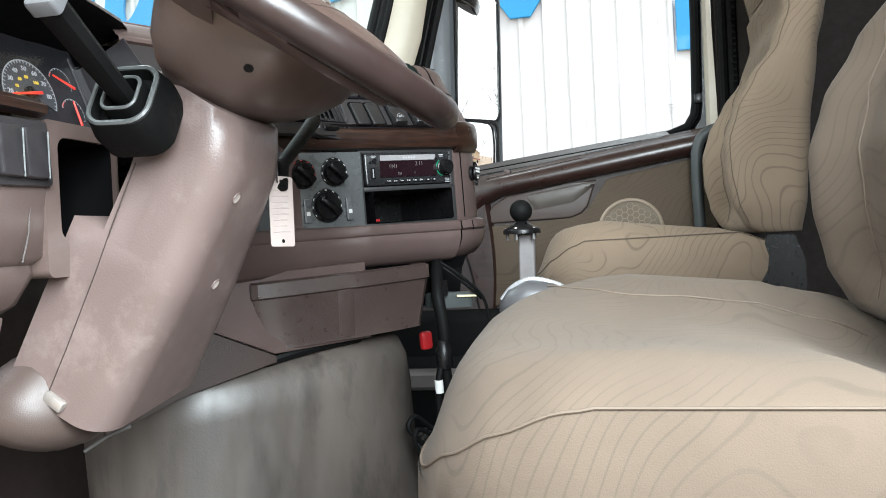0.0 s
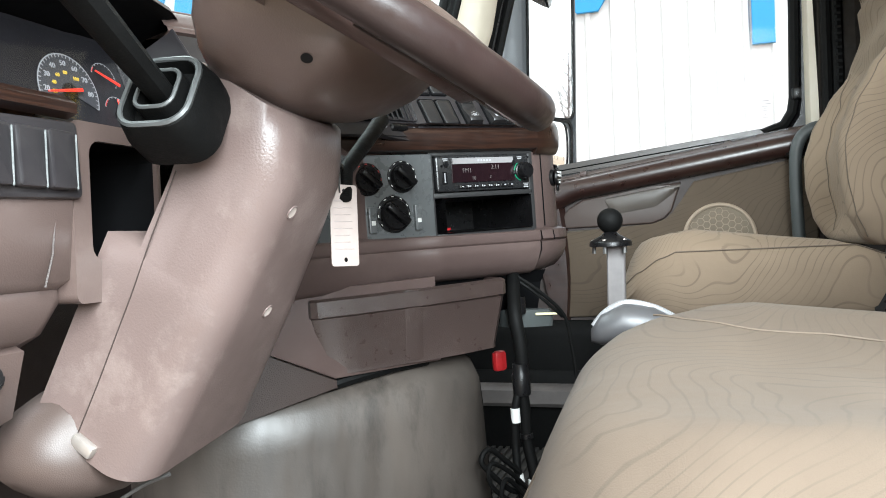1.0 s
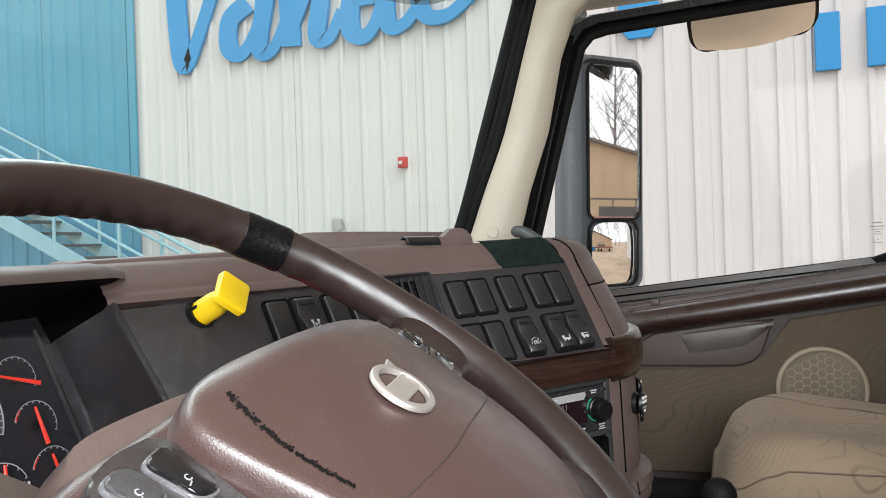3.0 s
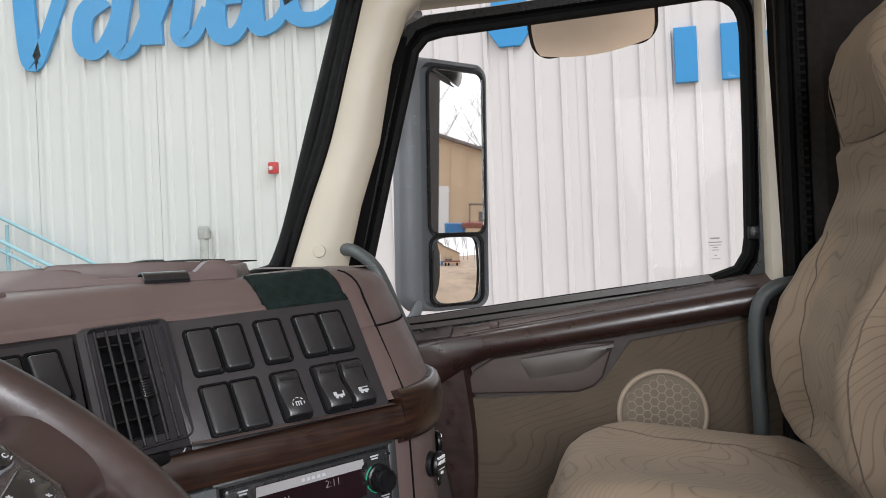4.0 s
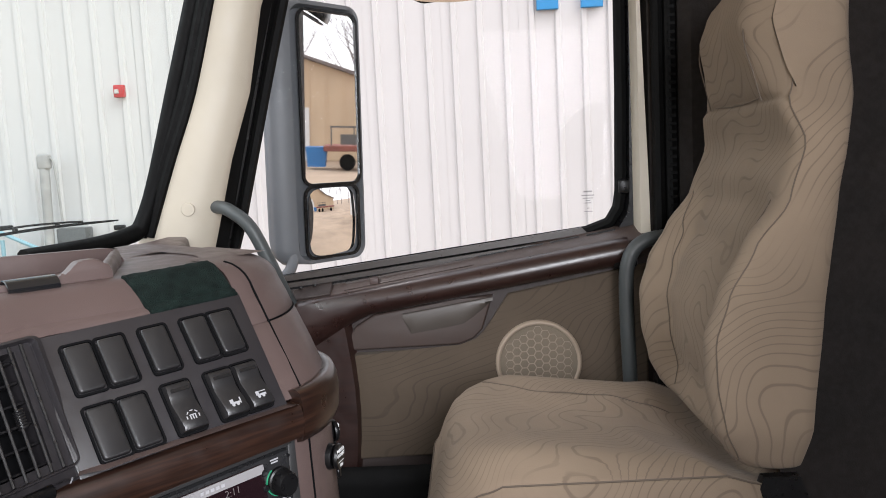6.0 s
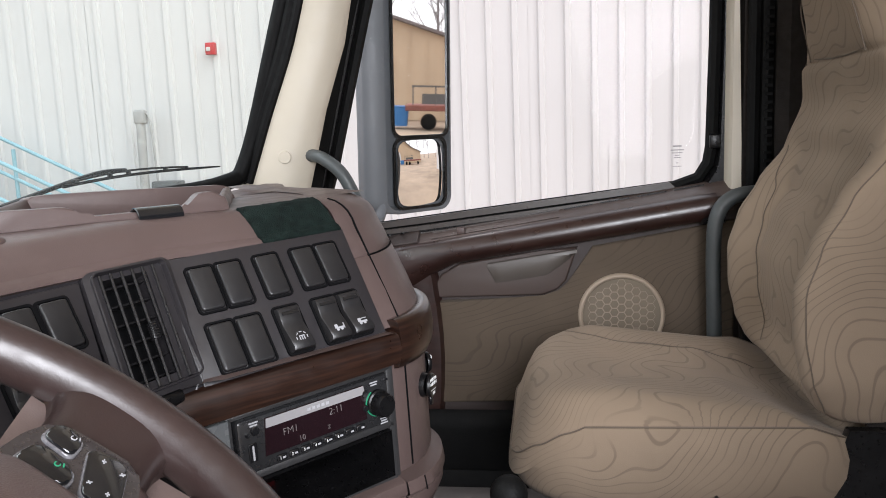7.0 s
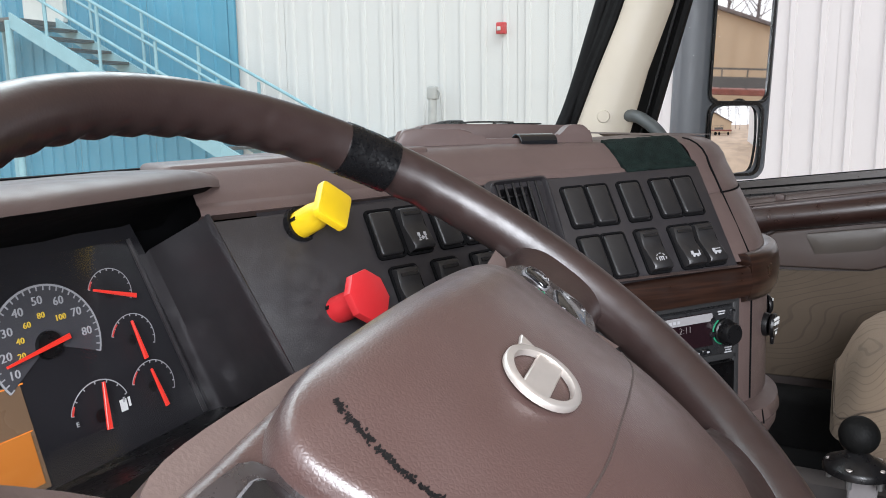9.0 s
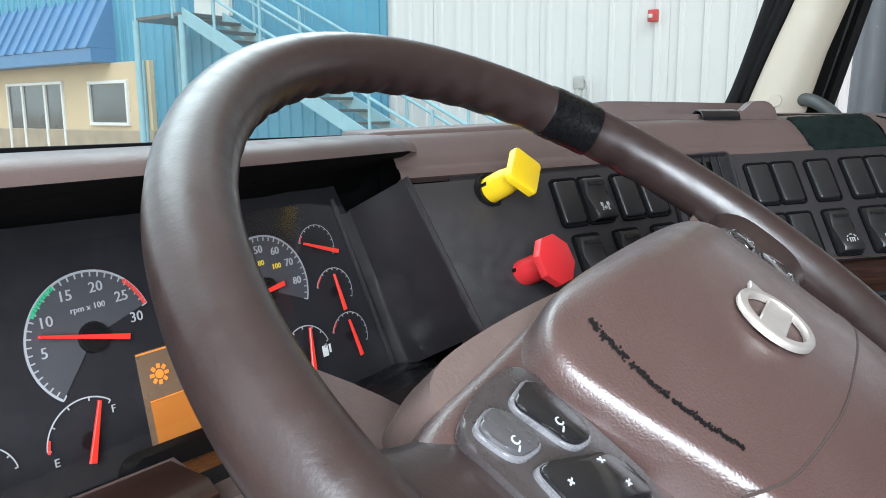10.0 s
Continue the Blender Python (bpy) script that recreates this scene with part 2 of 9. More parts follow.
CREAM = material("cream_pillar_plastic", (0.47, 0.42, 0.34), 0.5, vary=0.05, scale=5, grain=0.12, grain_scale=500, stain=0.2, stain_color=(0.42, 0.36, 0.27))
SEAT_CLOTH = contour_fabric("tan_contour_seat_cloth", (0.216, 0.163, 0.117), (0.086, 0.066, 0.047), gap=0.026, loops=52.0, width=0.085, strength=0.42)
# driver's cloth: fainter worn print, base darkened to offset the door lamp
WORN_DIM_CLOTH = contour_fabric("worn_dim_seat_cloth", (0.100, 0.076, 0.057), (0.050, 0.041, 0.031), gap=0.030, loops=50.0, width=0.085, strength=0.32)
DOOR_CLOTH = contour_fabric("brown_contour_door_cloth", (0.092, 0.070, 0.051), (0.046, 0.035, 0.026), gap=0.024, loops=44.0, width=0.09, strength=0.40, stretch=(1.0, 0.55, 1.3))
PIPING = material("seat_piping", (0.105, 0.079, 0.058), 0.8, vary=0.1)
WOOD = wood_trim_material("dark_wood_trim", (0.011, 0.005, 0.0035), (0.027, 0.0115, 0.007), (4.0, 4.0, 150.0))
WOOD_DOOR = wood_trim_material("door_wood_trim", (0.018, 0.0075, 0.006), (0.028, 0.012, 0.0095), (12.0, 2.0, 24.0))
ENGINE_GREY = streaked(material("grey_floor_liner", (0.074, 0.062, 0.054), 0.42, vary=0.75, scale=5, rough_vary=0.10, grain=0.09, grain_scale=300, stain=0.85, stain_color=(0.016, 0.014, 0.0125)), (1.0, 1.0, 0.30))
MAT_RUBBER = material("floor_mat_rubber", (0.028, 0.026, 0.024), 0.8, vary=0.25, scale=8, grain=0.2, grain_scale=300, stain=0.4, stain_color=(0.12, 0.10, 0.085))
SILVER = material("worn_silver", (0.46, 0.42, 0.39), 0.38, metal=0.7, vary=0.15, scale=30)
STEEL = material("galvanised_steel", (0.13, 0.127, 0.124), 0.45, metal=0.7, vary=0.2, scale=25)
DIAL_PRINT = material("dial_print", (0.27, 0.27, 0.28), 0.6, vary=0.05)
WHITE_PRINT = material("white_print", (0.55, 0.55, 0.54), 0.6, vary=0.05)
GREY_PRINT = material("grey_print", (0.27, 0.27, 0.28), 0.6, vary=0.05)
RED_PRINT = material("red_print", (0.55, 0.04, 0.03), 0.5, vary=0.05)
GREEN_PRINT = material("green_print", (0.03, 0.32, 0.14), 0.5, vary=0.05)
AMBER_PRINT = material("amber_print", (0.55, 0.38, 0.04), 0.5, vary=0.05)
NEEDLE = glow_material("lit_red_needle", (1.0, 0.05, 0.03), 0.35)
DISPLAY_ORANGE = glow_material("amber_lcd", (0.9, 0.30, 0.05), 0.16)
LCD_TEXT = glow_material("lit_lcd_digits", (0.42, 0.38, 0.37), 0.07)
GREEN_LAMP = glow_material("lit_green_symbol", (0.05, 0.6, 0.3), 0.10)
YELLOW = material("yellow_plastic", (0.70, 0.47, 0.008), 0.4, vary=0.06, scale=20)
RED = material("red_plastic", (0.45, 0.018, 0.022), 0.4, vary=0.06, scale=20)
VELCRO = material("dark_green_velcro", (0.006, 0.011, 0.0095), 0.95, vary=0.5, scale=90, grain=1.0, grain_scale=900, spec=0.1)
PAPER = material("white_card", (0.40, 0.335, 0.31), 0.7, vary=0.08, scale=40)
INK = material("pencil_ink", (0.34, 0.30, 0.29), 0.8, vary=0.1)
WINDSHIELD = glass_material("tinted_windshield_glass", (0.87, 0.955, 0.925), 0.030, 0.035)
SIDE_GLASS = glass_material("clear_side_glass", (0.95, 0.96, 0.965), 0.004, 0.006)
MIRROR = material("mirror_glass", (0.86, 0.86, 0.86), 0.015, metal=1.0, vary=0.0, rough_vary=0.0)
MIRROR_SHELL = material("dark_grey_mirror_shell", (0.115, 0.120, 0.128), 0.5, vary=0.1, grain=0.1)
CURTAIN = material("dark_brown_sleeper_cloth", (0.0125, 0.0090, 0.0075), 0.95, vary=0.25, scale=10, grain=0.3, grain_scale=300)
HEADLINER = material("tan_headliner", (0.60, 0.53, 0.43), 0.9, vary=0.08, grain=0.2)
DIAL_PLATE = material("grey_black_dial_plate", (0.0125, 0.0120, 0.0140), 0.45, spec=0.25, vary=0.1, scale=20)
# matt black, deep enough to pass for shade in hollows as well
DIAL_SHADE_BLACK = material("matt_dial_shade_black", (0.0032, 0.0032, 0.0036), 0.8, vary=0.1, spec=0.06)
SHEET_WHITE = material("white_ribbed_steel", (0.60, 0.597, 0.60), 0.5, vary=0.03, scale=0.6, stain=0.10, stain_color=(0.54, 0.54, 0.54))
SHEET_BLUE = material("blue_ribbed_steel", (0.075, 0.29, 0.43), 0.5, vary=0.08, scale=0.8)
ROOF_BLUE = material("blue_standing_seam_roof", (0.055, 0.175, 0.37), 0.4, vary=0.08, scale=0.8)
STAIR_BLUE = material("light_blue_stair_paint", (0.24, 0.42, 0.49), 0.5, vary=0.08, scale=6)
SIGN_BLUE = material("blue_sign_paint", (0.022, 0.25, 0.56), 0.45, vary=0.04, scale=2)
STUCCO = material("beige_stucco", (0.60, 0.47, 0.30), 0.85, vary=0.06, scale=1.2, grain=0.3, grain_scale=90)
STONE_BAND = material("grey_beige_stone_base", (0.36, 0.29, 0.21), 0.9, vary=0.12, scale=3, grain=0.3, grain_scale=60)
TAN_SHEET = material("tan_ribbed_steel", (0.55, 0.41, 0.27), 0.55, vary=0.05, scale=0.7)
GRAVEL = material("pale_gravel_yard", (0.36, 0.27, 0.19), 0.95, vary=0.25, scale=0.35, grain=0.8, grain_scale=30, stain=0.4, stain_color=(0.25, 0.2, 0.15))
BARK = material("bare_tree_bark", (0.16, 0.13, 0.12), 0.9, vary=0.25, scale=5)
WINDOW_DARK = material("dark_office_glass", (0.05, 0.055, 0.055), 0.08, vary=0.3, scale=1.2, coat=0.3)
ALU = material("white_door_frame", (0.7, 0.7, 0.68), 0.4, vary=0.04)
BIN_BLUE = material("blue_bin_paint", (0.03, 0.17, 0.42), 0.5, vary=0.1)
SMOKE = glass_material("smoked_visor_plastic", (0.42, 0.47, 0.45), 0.02)
MACHINE = material("rusty_red_machine_paint", (0.22, 0.07, 0.05), 0.6, vary=0.3, scale=3)
ORANGE_LENS = material("orange_lens", (0.75, 0.22, 0.03), 0.3, vary=0.05)


# ---- mesh helpers ----
def put(bm, verts, M):
    if M is not None:
        for v in verts:
            v.co = M @ v.co


def box(bm, size, M=None, bevel=0.0, seg=2):
    g = bmesh.ops.create_cube(bm, size=1.0)
    vs = g["verts"]
    for v in vs:
        v.co = Vector((v.co.x * size[0], v.co.y * size[1], v.co.z * size[2]))
    if bevel:
        es = list({e for v in vs for e in v.link_edges})
        r = bmesh.ops.bevel(bm, geom=es, offset=min(bevel, 0.49 * min(size)), segments=seg, affect="EDGES", profile=0.5)
        vs = list({v for f in r["faces"] for v in f.verts} | {v for v in vs if v.is_valid})
    put(bm, vs, M)
    return vs


def prism(bm, poly, depth, M=None, bevel=0.0, seg=2):
    """A polygon in local x, y, from z = 0 up to depth, with rounded edges."""
    a = [bm.verts.new((p[0], p[1], 0)) for p in poly]
    b = [bm.verts.new((p[0], p[1], depth)) for p in poly]
    k = len(poly)
    fs = [bm.faces.new(list(reversed(a))), bm.faces.new(b)]
    for i in range(k):
        fs.append(bm.faces.new((a[i], a[(i + 1) % k], b[(i + 1) % k], b[i])))
    vs = a + b
    if bevel:
        es = list(fs[1].edges)
        r = bmesh.ops.bevel(bm, geom=es, offset=bevel, segments=seg, affect="EDGES", profile=0.5, clamp_overlap=True)
        vs = list({v for f in r["faces"] for v in f.verts} | {v for v in vs if v.is_valid})
    put(bm, vs, M)
    return vs


def rounded(w, h, r, seg=4, cx=0.0, cy=0.0):
    """A rounded rectangle, counter-clockwise."""
    pts = []
    for sx, sy, a0 in ((1, 1, 0), (-1, 1, 90), (-1, -1, 180), (1, -1, 270)):
        for i in range(seg + 1):
            a = radians(a0 + 90 * i / seg)
            pts.append((cx + sx * (w / 2 - r) + r * math.cos(a), cy + sy * (h / 2 - r) + r * math.sin(a)))
    return pts


def spline(points, steps=6, closed=False):
    """A smooth line through points."""
    P = [Vector(p) for p in points]
    n = len(P)
    out = []
    for i in range(n if closed else n - 1):
        p0 = P[(i - 1) % n] if closed or i > 0 else P[0]
        p1, p2 = P[i], P[(i + 1) % n]
        p3 = P[(i + 2) % n] if closed or i + 2 < n else P[-1]
        for s in range(steps):
            t = s / steps
            out.append(0.5 * ((2 * p1) + (p2 - p0) * t + (2 * p0 - 5 * p1 + 4 * p2 - p3) * t * t + (3 * p1 - p0 - 3 * p2 + p3) * t ** 3))
    if not closed:
        out.append(P[-1])
    return out


def tube(bm, points, r, seg=10, closed=False, M=None, flat=1.0, caps=True):
    """A round bar along points; r is one radius or one for each point."""
    P = [Vector(p) for p in points]
    n = len(P)
    rs = r if isinstance(r, (list, tuple)) else [r] * n
    rings = []
    up = None
    for i, p in enumerate(P):
        a = P[(i - 1) % n] if closed or i else P[0]
        b = P[(i + 1) % n] if closed or i + 1 < n else P[-1]
        d = (b - a).normalized()
        if up is None:
            up = Vector((0, 0, 1)) if abs(d.z) < 0.9 else Vector((1, 0, 0))
        s = d.cross(up).normalized()
        up = s.cross(d).normalized()
        rings.append([bm.verts.new(p + rs[i] * (math.cos(2 * math.pi * j / seg) * s + flat * math.sin(2 * math.pi * j / seg) * up)) for j in range(seg)])
    for i in range(n if closed else n - 1):
        A, B = rings[i], rings[(i + 1) % n]
        for j in range(seg):
            bm.faces.new((A[j], A[(j + 1) % seg], B[(j + 1) % seg], B[j]))
    if not closed and caps:
        bm.faces.new(list(reversed(rings[0])))
        bm.faces.new(rings[-1])
    vs = [v for ring in rings for v in ring]
    put(bm, vs, M)
    return vs


def lathe(bm, profile, seg=32, M=None, a0=0.0, a1=360.0):
    """A turned form: profile of (radius, z) from one end to the other."""
    full = a1 - a0 >= 359.9
    cols = seg if full else seg + 1
    rings = []
    for r, z in profile:
        if r < 1e-6:
            rings.append([bm.verts.new((0, 0, z))])
        else:
            rings.append([bm.verts.new((r * math.cos(radians(a0 + (a1 - a0) * j / seg)), r * math.sin(radians(a0 + (a1 - a0) * j / seg)), z)) for j in range(cols)])
    for A, B in zip(rings, rings[1:]):
        for j in range(seg):
            k = (j + 1) % cols
            if len(A) == 1 and len(B) == 1:
                continue
            if len(A) == 1:
                bm.faces.new((A[0], B[k], B[j]))
            elif len(B) == 1:
                bm.faces.new((A[j], A[k], B[0]))
            else:
                bm.faces.new((A[j], A[k], B[k], B[j]))
    vs = [v for ring in rings for v in ring]
    put(bm, vs, M)
    return vs


def loft(bm, rows, M=None, wrap=False, caps=False):
    """A skin over rows of equally many points."""
    R = [[bm.verts.new(p) for p in row] for row in rows]
    for A, B in zip(R, R[1:]):
        for j in range(len(A) if wrap else len(A) - 1):
            k = (j + 1) % len(A)
            bm.faces.new((A[j], A[k], B[k], B[j]))
    if caps:
        bm.faces.new(list(reversed(R[0])))
        bm.faces.new(R[-1])
    vs = [v for row in R for v in row]
    put(bm, vs, M)
    return vs


def finish(ob, bm, smooth=True, angle=40):
    bmesh.ops.recalc_face_normals(bm, faces=bm.faces)
    if smooth:
        for f in bm.faces:
            f.smooth = True
        lim = radians(angle)
        for e in bm.edges:
            if len(e.link_faces) == 2 and e.calc_face_angle(0.0) > lim:
                e.smooth = False
    bm.to_mesh(ob.data)
    bm.free()
    return ob


def part(name, bm, mat, parent=None, label="", smooth=True, angle=40):
    ob = new(name, bpy.data.meshes.new(name))
    finish(ob, bm, smooth, angle)
    ob.data.materials.append(mat)
    if parent is not None:
        ob.parent = parent
        ob.matrix_parent_inverse = parent.matrix_world.inverted()
    if label:
        tagged(ob, label)
    return ob


def thing(name, label, category, at=(0, 0, 0), group="", kind=""):
    ob = new(name)
    ob.empty_display_size = 0.05
    ob.matrix_world = Matrix.Translation(at)
    return tagged(ob, label, category, group, kind)


def whole(name, bm, mat, label, category, group="", kind="", smooth=True, angle=40):
    return tagged(part(name, bm, mat, None, "", smooth, angle), label, category, group, kind)


def lettering(name, text, size, M, mat, parent, label="", depth=0.0004, align="CENTER", thin=0.0):
    """Printed characters, standing in local x, y of M."""
    cu = bpy.data.curves.new(name, "FONT")
    cu.body, cu.size, cu.align_x, cu.align_y, cu.extrude, cu.resolution_u = text, size, align, "CENTER", depth, 2
    cu.offset = -thin
    tmp = bpy.data.objects.new(name + "_outline", cu)
    scene.collection.objects.link(tmp)
    me = bpy.data.meshes.new_from_object(tmp)
    bpy.data.objects.remove(tmp)
    bpy.data.curves.remove(cu)
    me.transform(M)
    ob = new(name, me)
    me.materials.clear()
    me.materials.append(mat)
    if parent is not None:
        ob.parent = parent
        ob.matrix_parent_inverse = parent.matrix_world.inverted()
    if label:
        tagged(ob, label)
    return ob


def axes(origin, x, y, z):
    m = Matrix((Vector(x), Vector(y), Vector(z))).transposed().to_4x4()
    m.translation = Vector(origin)
    return m


# ---- the yard ----
GROUND = -1.12
WALL_X = 8.83

bm = bmesh.new()
bmesh.ops.create_grid(bm, x_segments=60, y_segments=60, size=1.0)
for v in bm.verts:
    v.co = Vector((v.co.x * abs(v.co.x) * 900, v.co.y * abs(v.co.y) * 900, GROUND - 0.02 + 0.02 * noise.noise(Vector((v.co.x * 40, v.co.y * 40, 0)))))
whole("ground", bm, GRAVEL, "pale brown gravel yard with darker worn patches", "ground", kind="structure")


def ribbed_panel_mesh(name, mat, height, width=0.9144, ribs=3, depth=0.032, foot=0.085, crest=0.05):
    """A sheet of ribbed wall steel: local y along the wall, x towards the yard (negative), z up."""
    bm = bmesh.new()
    line = []
    pitch = width / ribs
    for i in range(ribs):
        c = pitch * (i + 0.5)
        line += [(0, c - pitch / 2 + 0.001), (0, c - foot / 2), (-depth, c - crest / 2), (-depth, c + crest / 2), (0, c + foot / 2)]
        for m in (0.16, 0.84):
            pass
    line.append((0, width))
    loft(bm, [[(x, -y, 0) for x, y in line], [(x, -y, height) for x, y in line]])
    me = bpy.data.meshes.new(name)
    for f in bm.faces:
        f.smooth = False
    bmesh.ops.recalc_face_normals(bm, faces=bm.faces)
    bm.to_mesh(me)
    bm.free()
    me.materials.append(mat)
    return me


warehouse = thing("warehouse", "long white ribbed-steel warehouse with a blue end bay", "building", (WALL_X, 0, GROUND))
bm = bmesh.new()
box(bm, (12, 46, 9.2), Matrix.Translation((WALL_X + 6.05, 2.0, GROUND + 4.6)))
part("core_wall", bm, SHEET_WHITE, warehouse)
bm = bmesh.new()
box(bm, (12.6, 46.6, 0.25), Matrix.Translation((WALL_X + 6.05, 2.0, GROUND + 9.3)), 0.03)
part("roof", bm, SHEET_BLUE, warehouse)
white_sheet = ribbed_panel_mesh("panel", SHEET_WHITE, 9.2)
blue_sheet = ribbed_panel_mesh("panel", SHEET_BLUE, 9.2)
CORNER_Y = 9.02
for i in range(30):
    p = new("panel", white_sheet)
    p.location = (WALL_X + 0.004 * (i % 2), CORNER_Y - 0.9144 * i, GROUND)
    p.parent, p.matrix_parent_inverse = warehouse, warehouse.matrix_world.inverted()
for i in range(17):
    p = new("panel", blue_sheet)
    p.location = (WALL_X - 0.02 + 0.004 * (i % 2), CORNER_Y + 0.9144 * (i + 1), GROUND)
    p.parent, p.matrix_parent_inverse = warehouse, warehouse.matrix_world.inverted()
bm = bmesh.new()
box(bm, (0.05, 0.12, 9.2), Matrix.Translation((WALL_X - 0.045, CORNER_Y + 0.03, GROUND + 4.6)), 0.005)
part("corner_trim", bm, SHEET_BLUE, warehouse)


def stroke(bm, pts, width, x, thick=0.05, closed=False):
    """A broad painted stroke standing proud of the wall; pts are (y, z)."""
    P = spline([(0, a, b) for a, b in pts], 7, closed)
    n = len(P)
    rows = []
    for i, p in enumerate(P):
        a = P[(i - 1) % n] if closed or i else P[0]
        b = P[(i + 1) % n] if closed or i + 1 < n else P[-1]
        d = (b - a).normalized()
        s = Vector((0, -d.z, d.y)) * width / 2 + Vector((0, 0.5, 0.2)).normalized() * width * 0.12
        rows.append([(x, *(p + s)[1:]), (x - thick, *(p + s)[1:]), (x - thick, *(p - s)[1:]), (x, *(p - s)[1:])])
    if closed:
        rows.append(rows[0])
    loft(bm, rows, wrap=True, caps=not closed)


# script sign: slanted brush strokes
sign = thing("wall_sign", "bright blue slanted brush-script sign on the warehouse wall", "sign", (WALL_X, 6, 4.3))
SX = WALL_X - 0.03
depth = 0
for pts, w, loop in (
    ([(8.20, 5.6), (8.17, 4.4), (8.06, 3.78), (7.80, 4.2), (7.25, 5.5)], 0.27, False),
    ([(6.95, 4.55), (7.25, 4.35), (7.28, 3.95), (7.05, 3.86), (6.80, 4.2), (6.72, 4.6)], 0.24, False),
    ([(6.62, 4.7), (6.78, 3.9), (6.55, 3.86), (6.30, 4.3)], 0.22, False),
    ([(6.28, 4.75), (6.26, 3.86)], 0.25, False),
    ([(6.22, 4.1), (5.95, 4.6), (5.78, 4.5), (5.85, 3.95), (5.65, 3.92), (5.45, 4.25)], 0.22, False),
    ([(5.0, 4.4), (5.30, 4.35), (5.32, 3.95), (5.08, 3.88), (4.85, 4.3), (4.60, 5.5)], 0.23, False),
    ([(4.78, 4.7), (4.78, 3.98), (4.50, 3.98), (4.25, 4.35)], 0.2, False),
    ([(4.40, 4.25), (4.0, 4.5), (4.25, 4.75), (4.30, 4.1), (3.95, 3.98), (3.5, 4.3)], 0.2, False),
):
    bm = bmesh.new()
    stroke(bm, pts, w, SX, 0.05 + 0.004 * depth)
    depth += 1
    part("brush_stroke", bm, SIGN_BLUE, sign, angle=50)

block_sign = thing("block_sign", "blue upright block shapes of a wall sign on white steel", "sign", (WALL_X, -0.6, 3.1))
for poly in (
    [(-0.335, 2.80), (-0.585, 2.80), (-0.585, 3.435), (-0.335, 3.435)],
    [(-0.845, 2.80), (-1.10, 2.80), (-1.10, 3.435), (-0.845, 3.435)],
    [(-1.08, 3.435), (-1.24, 3.435), (-1.75, 2.80), (-1.52, 2.80)],
    [(-1.52, 2.80), (-1.77, 2.80), (-1.77, 3.435), (-1.52, 3.435)],
    [(1.75, 3.435), (1.35, 3.435), (1.28, 3.05), (1.42, 2.84), (1.68, 2.84), (1.82, 3.05)],
):
    bm = bmesh.new()
    dz = 0.56 if poly[0][0] > 1 else 0.0
    prism(bm, [(-y, z + dz) for y, z in poly], 0.05, axes((WALL_X - 0.03, 0, 0), (0, -1, 0), (0, 0, 1), (-1, 0, 0)), 0.006, 1)
    part("letter_shape", bm, SIGN_BLUE, block_sign, smooth=False)

# fire alarm
alarm = thing("fire_alarm", "small red fire alarm box with white lens on the wall", "alarm", (WALL_X - 0.04, 4.64, 2.136))
bm = bmesh.new()
box(bm, (0.07, 0.125, 0.145), Matrix.Translation((WALL_X - 0.06, 4.64, 2.136)), 0.012, 3)
part("housing", bm, RED, alarm)
bm = bmesh.new()
box(bm, (0.03, 0.05, 0.05), Matrix.Translation((WALL_X - 0.1, 4.66, 2.13)), 0.008, 2)
part("lens", bm, WHITE_PRINT, alarm, "clear white strobe lens")

# standpipe and meter box
PIPE_GREY = material("weathered_pipe_grey", (0.36, 0.36, 0.355), 0.55, vary=0.15, scale=8)
pipe = thing("standpipe", "grey steel standpipe with a capped head before the wall", "pipe", (WALL_X - 0.25, 5.68, GROUND))
bm = bmesh.new()
tube(bm, [(WALL_X - 0.25, 5.60, GROUND), (WALL_X - 0.25, 5.54, 1.28)], 0.055, 12)
part("post", bm, PIPE_GREY, pipe)
bm = bmesh.new()
box(bm, (0.12, 0.14, 0.18), Matrix.Translation((WALL_X - 0.25, 5.535, 1.345)), 0.03, 3)
part("head", bm, PIPE_GREY, pipe)
bm = bmesh.new()
tube(bm, spline([(WALL_X - 0.25, 5.50, 1.38), (WALL_X - 0.23, 5.43, 1.3), (WALL_X - 0.2, 5.41, 0.6), (WALL_X - 0.1, 5.45, -0.2)], 5), 0.014, 8)
part("conduit", bm, PIPE_GREY, pipe)
bm = bmesh.new()
box(bm, (0.2, 0.36, 0.6), Matrix.Translation((WALL_X - 0.15, 5.3, 0.25)), 0.02, 2)
whole("meter_box", bm, GREY_PANEL, "pale grey electric meter box on the wall", "meter box")
bm = bmesh.new()
box(bm, (0.08, 0.13, 0.06), Matrix.Translation((WALL_X - 0.08, 4.78, 0.52)), 0.015, 2)
whole("wall_lamp", bm, BLACK, "small dark wall fixture on white steel", "wall lamp")

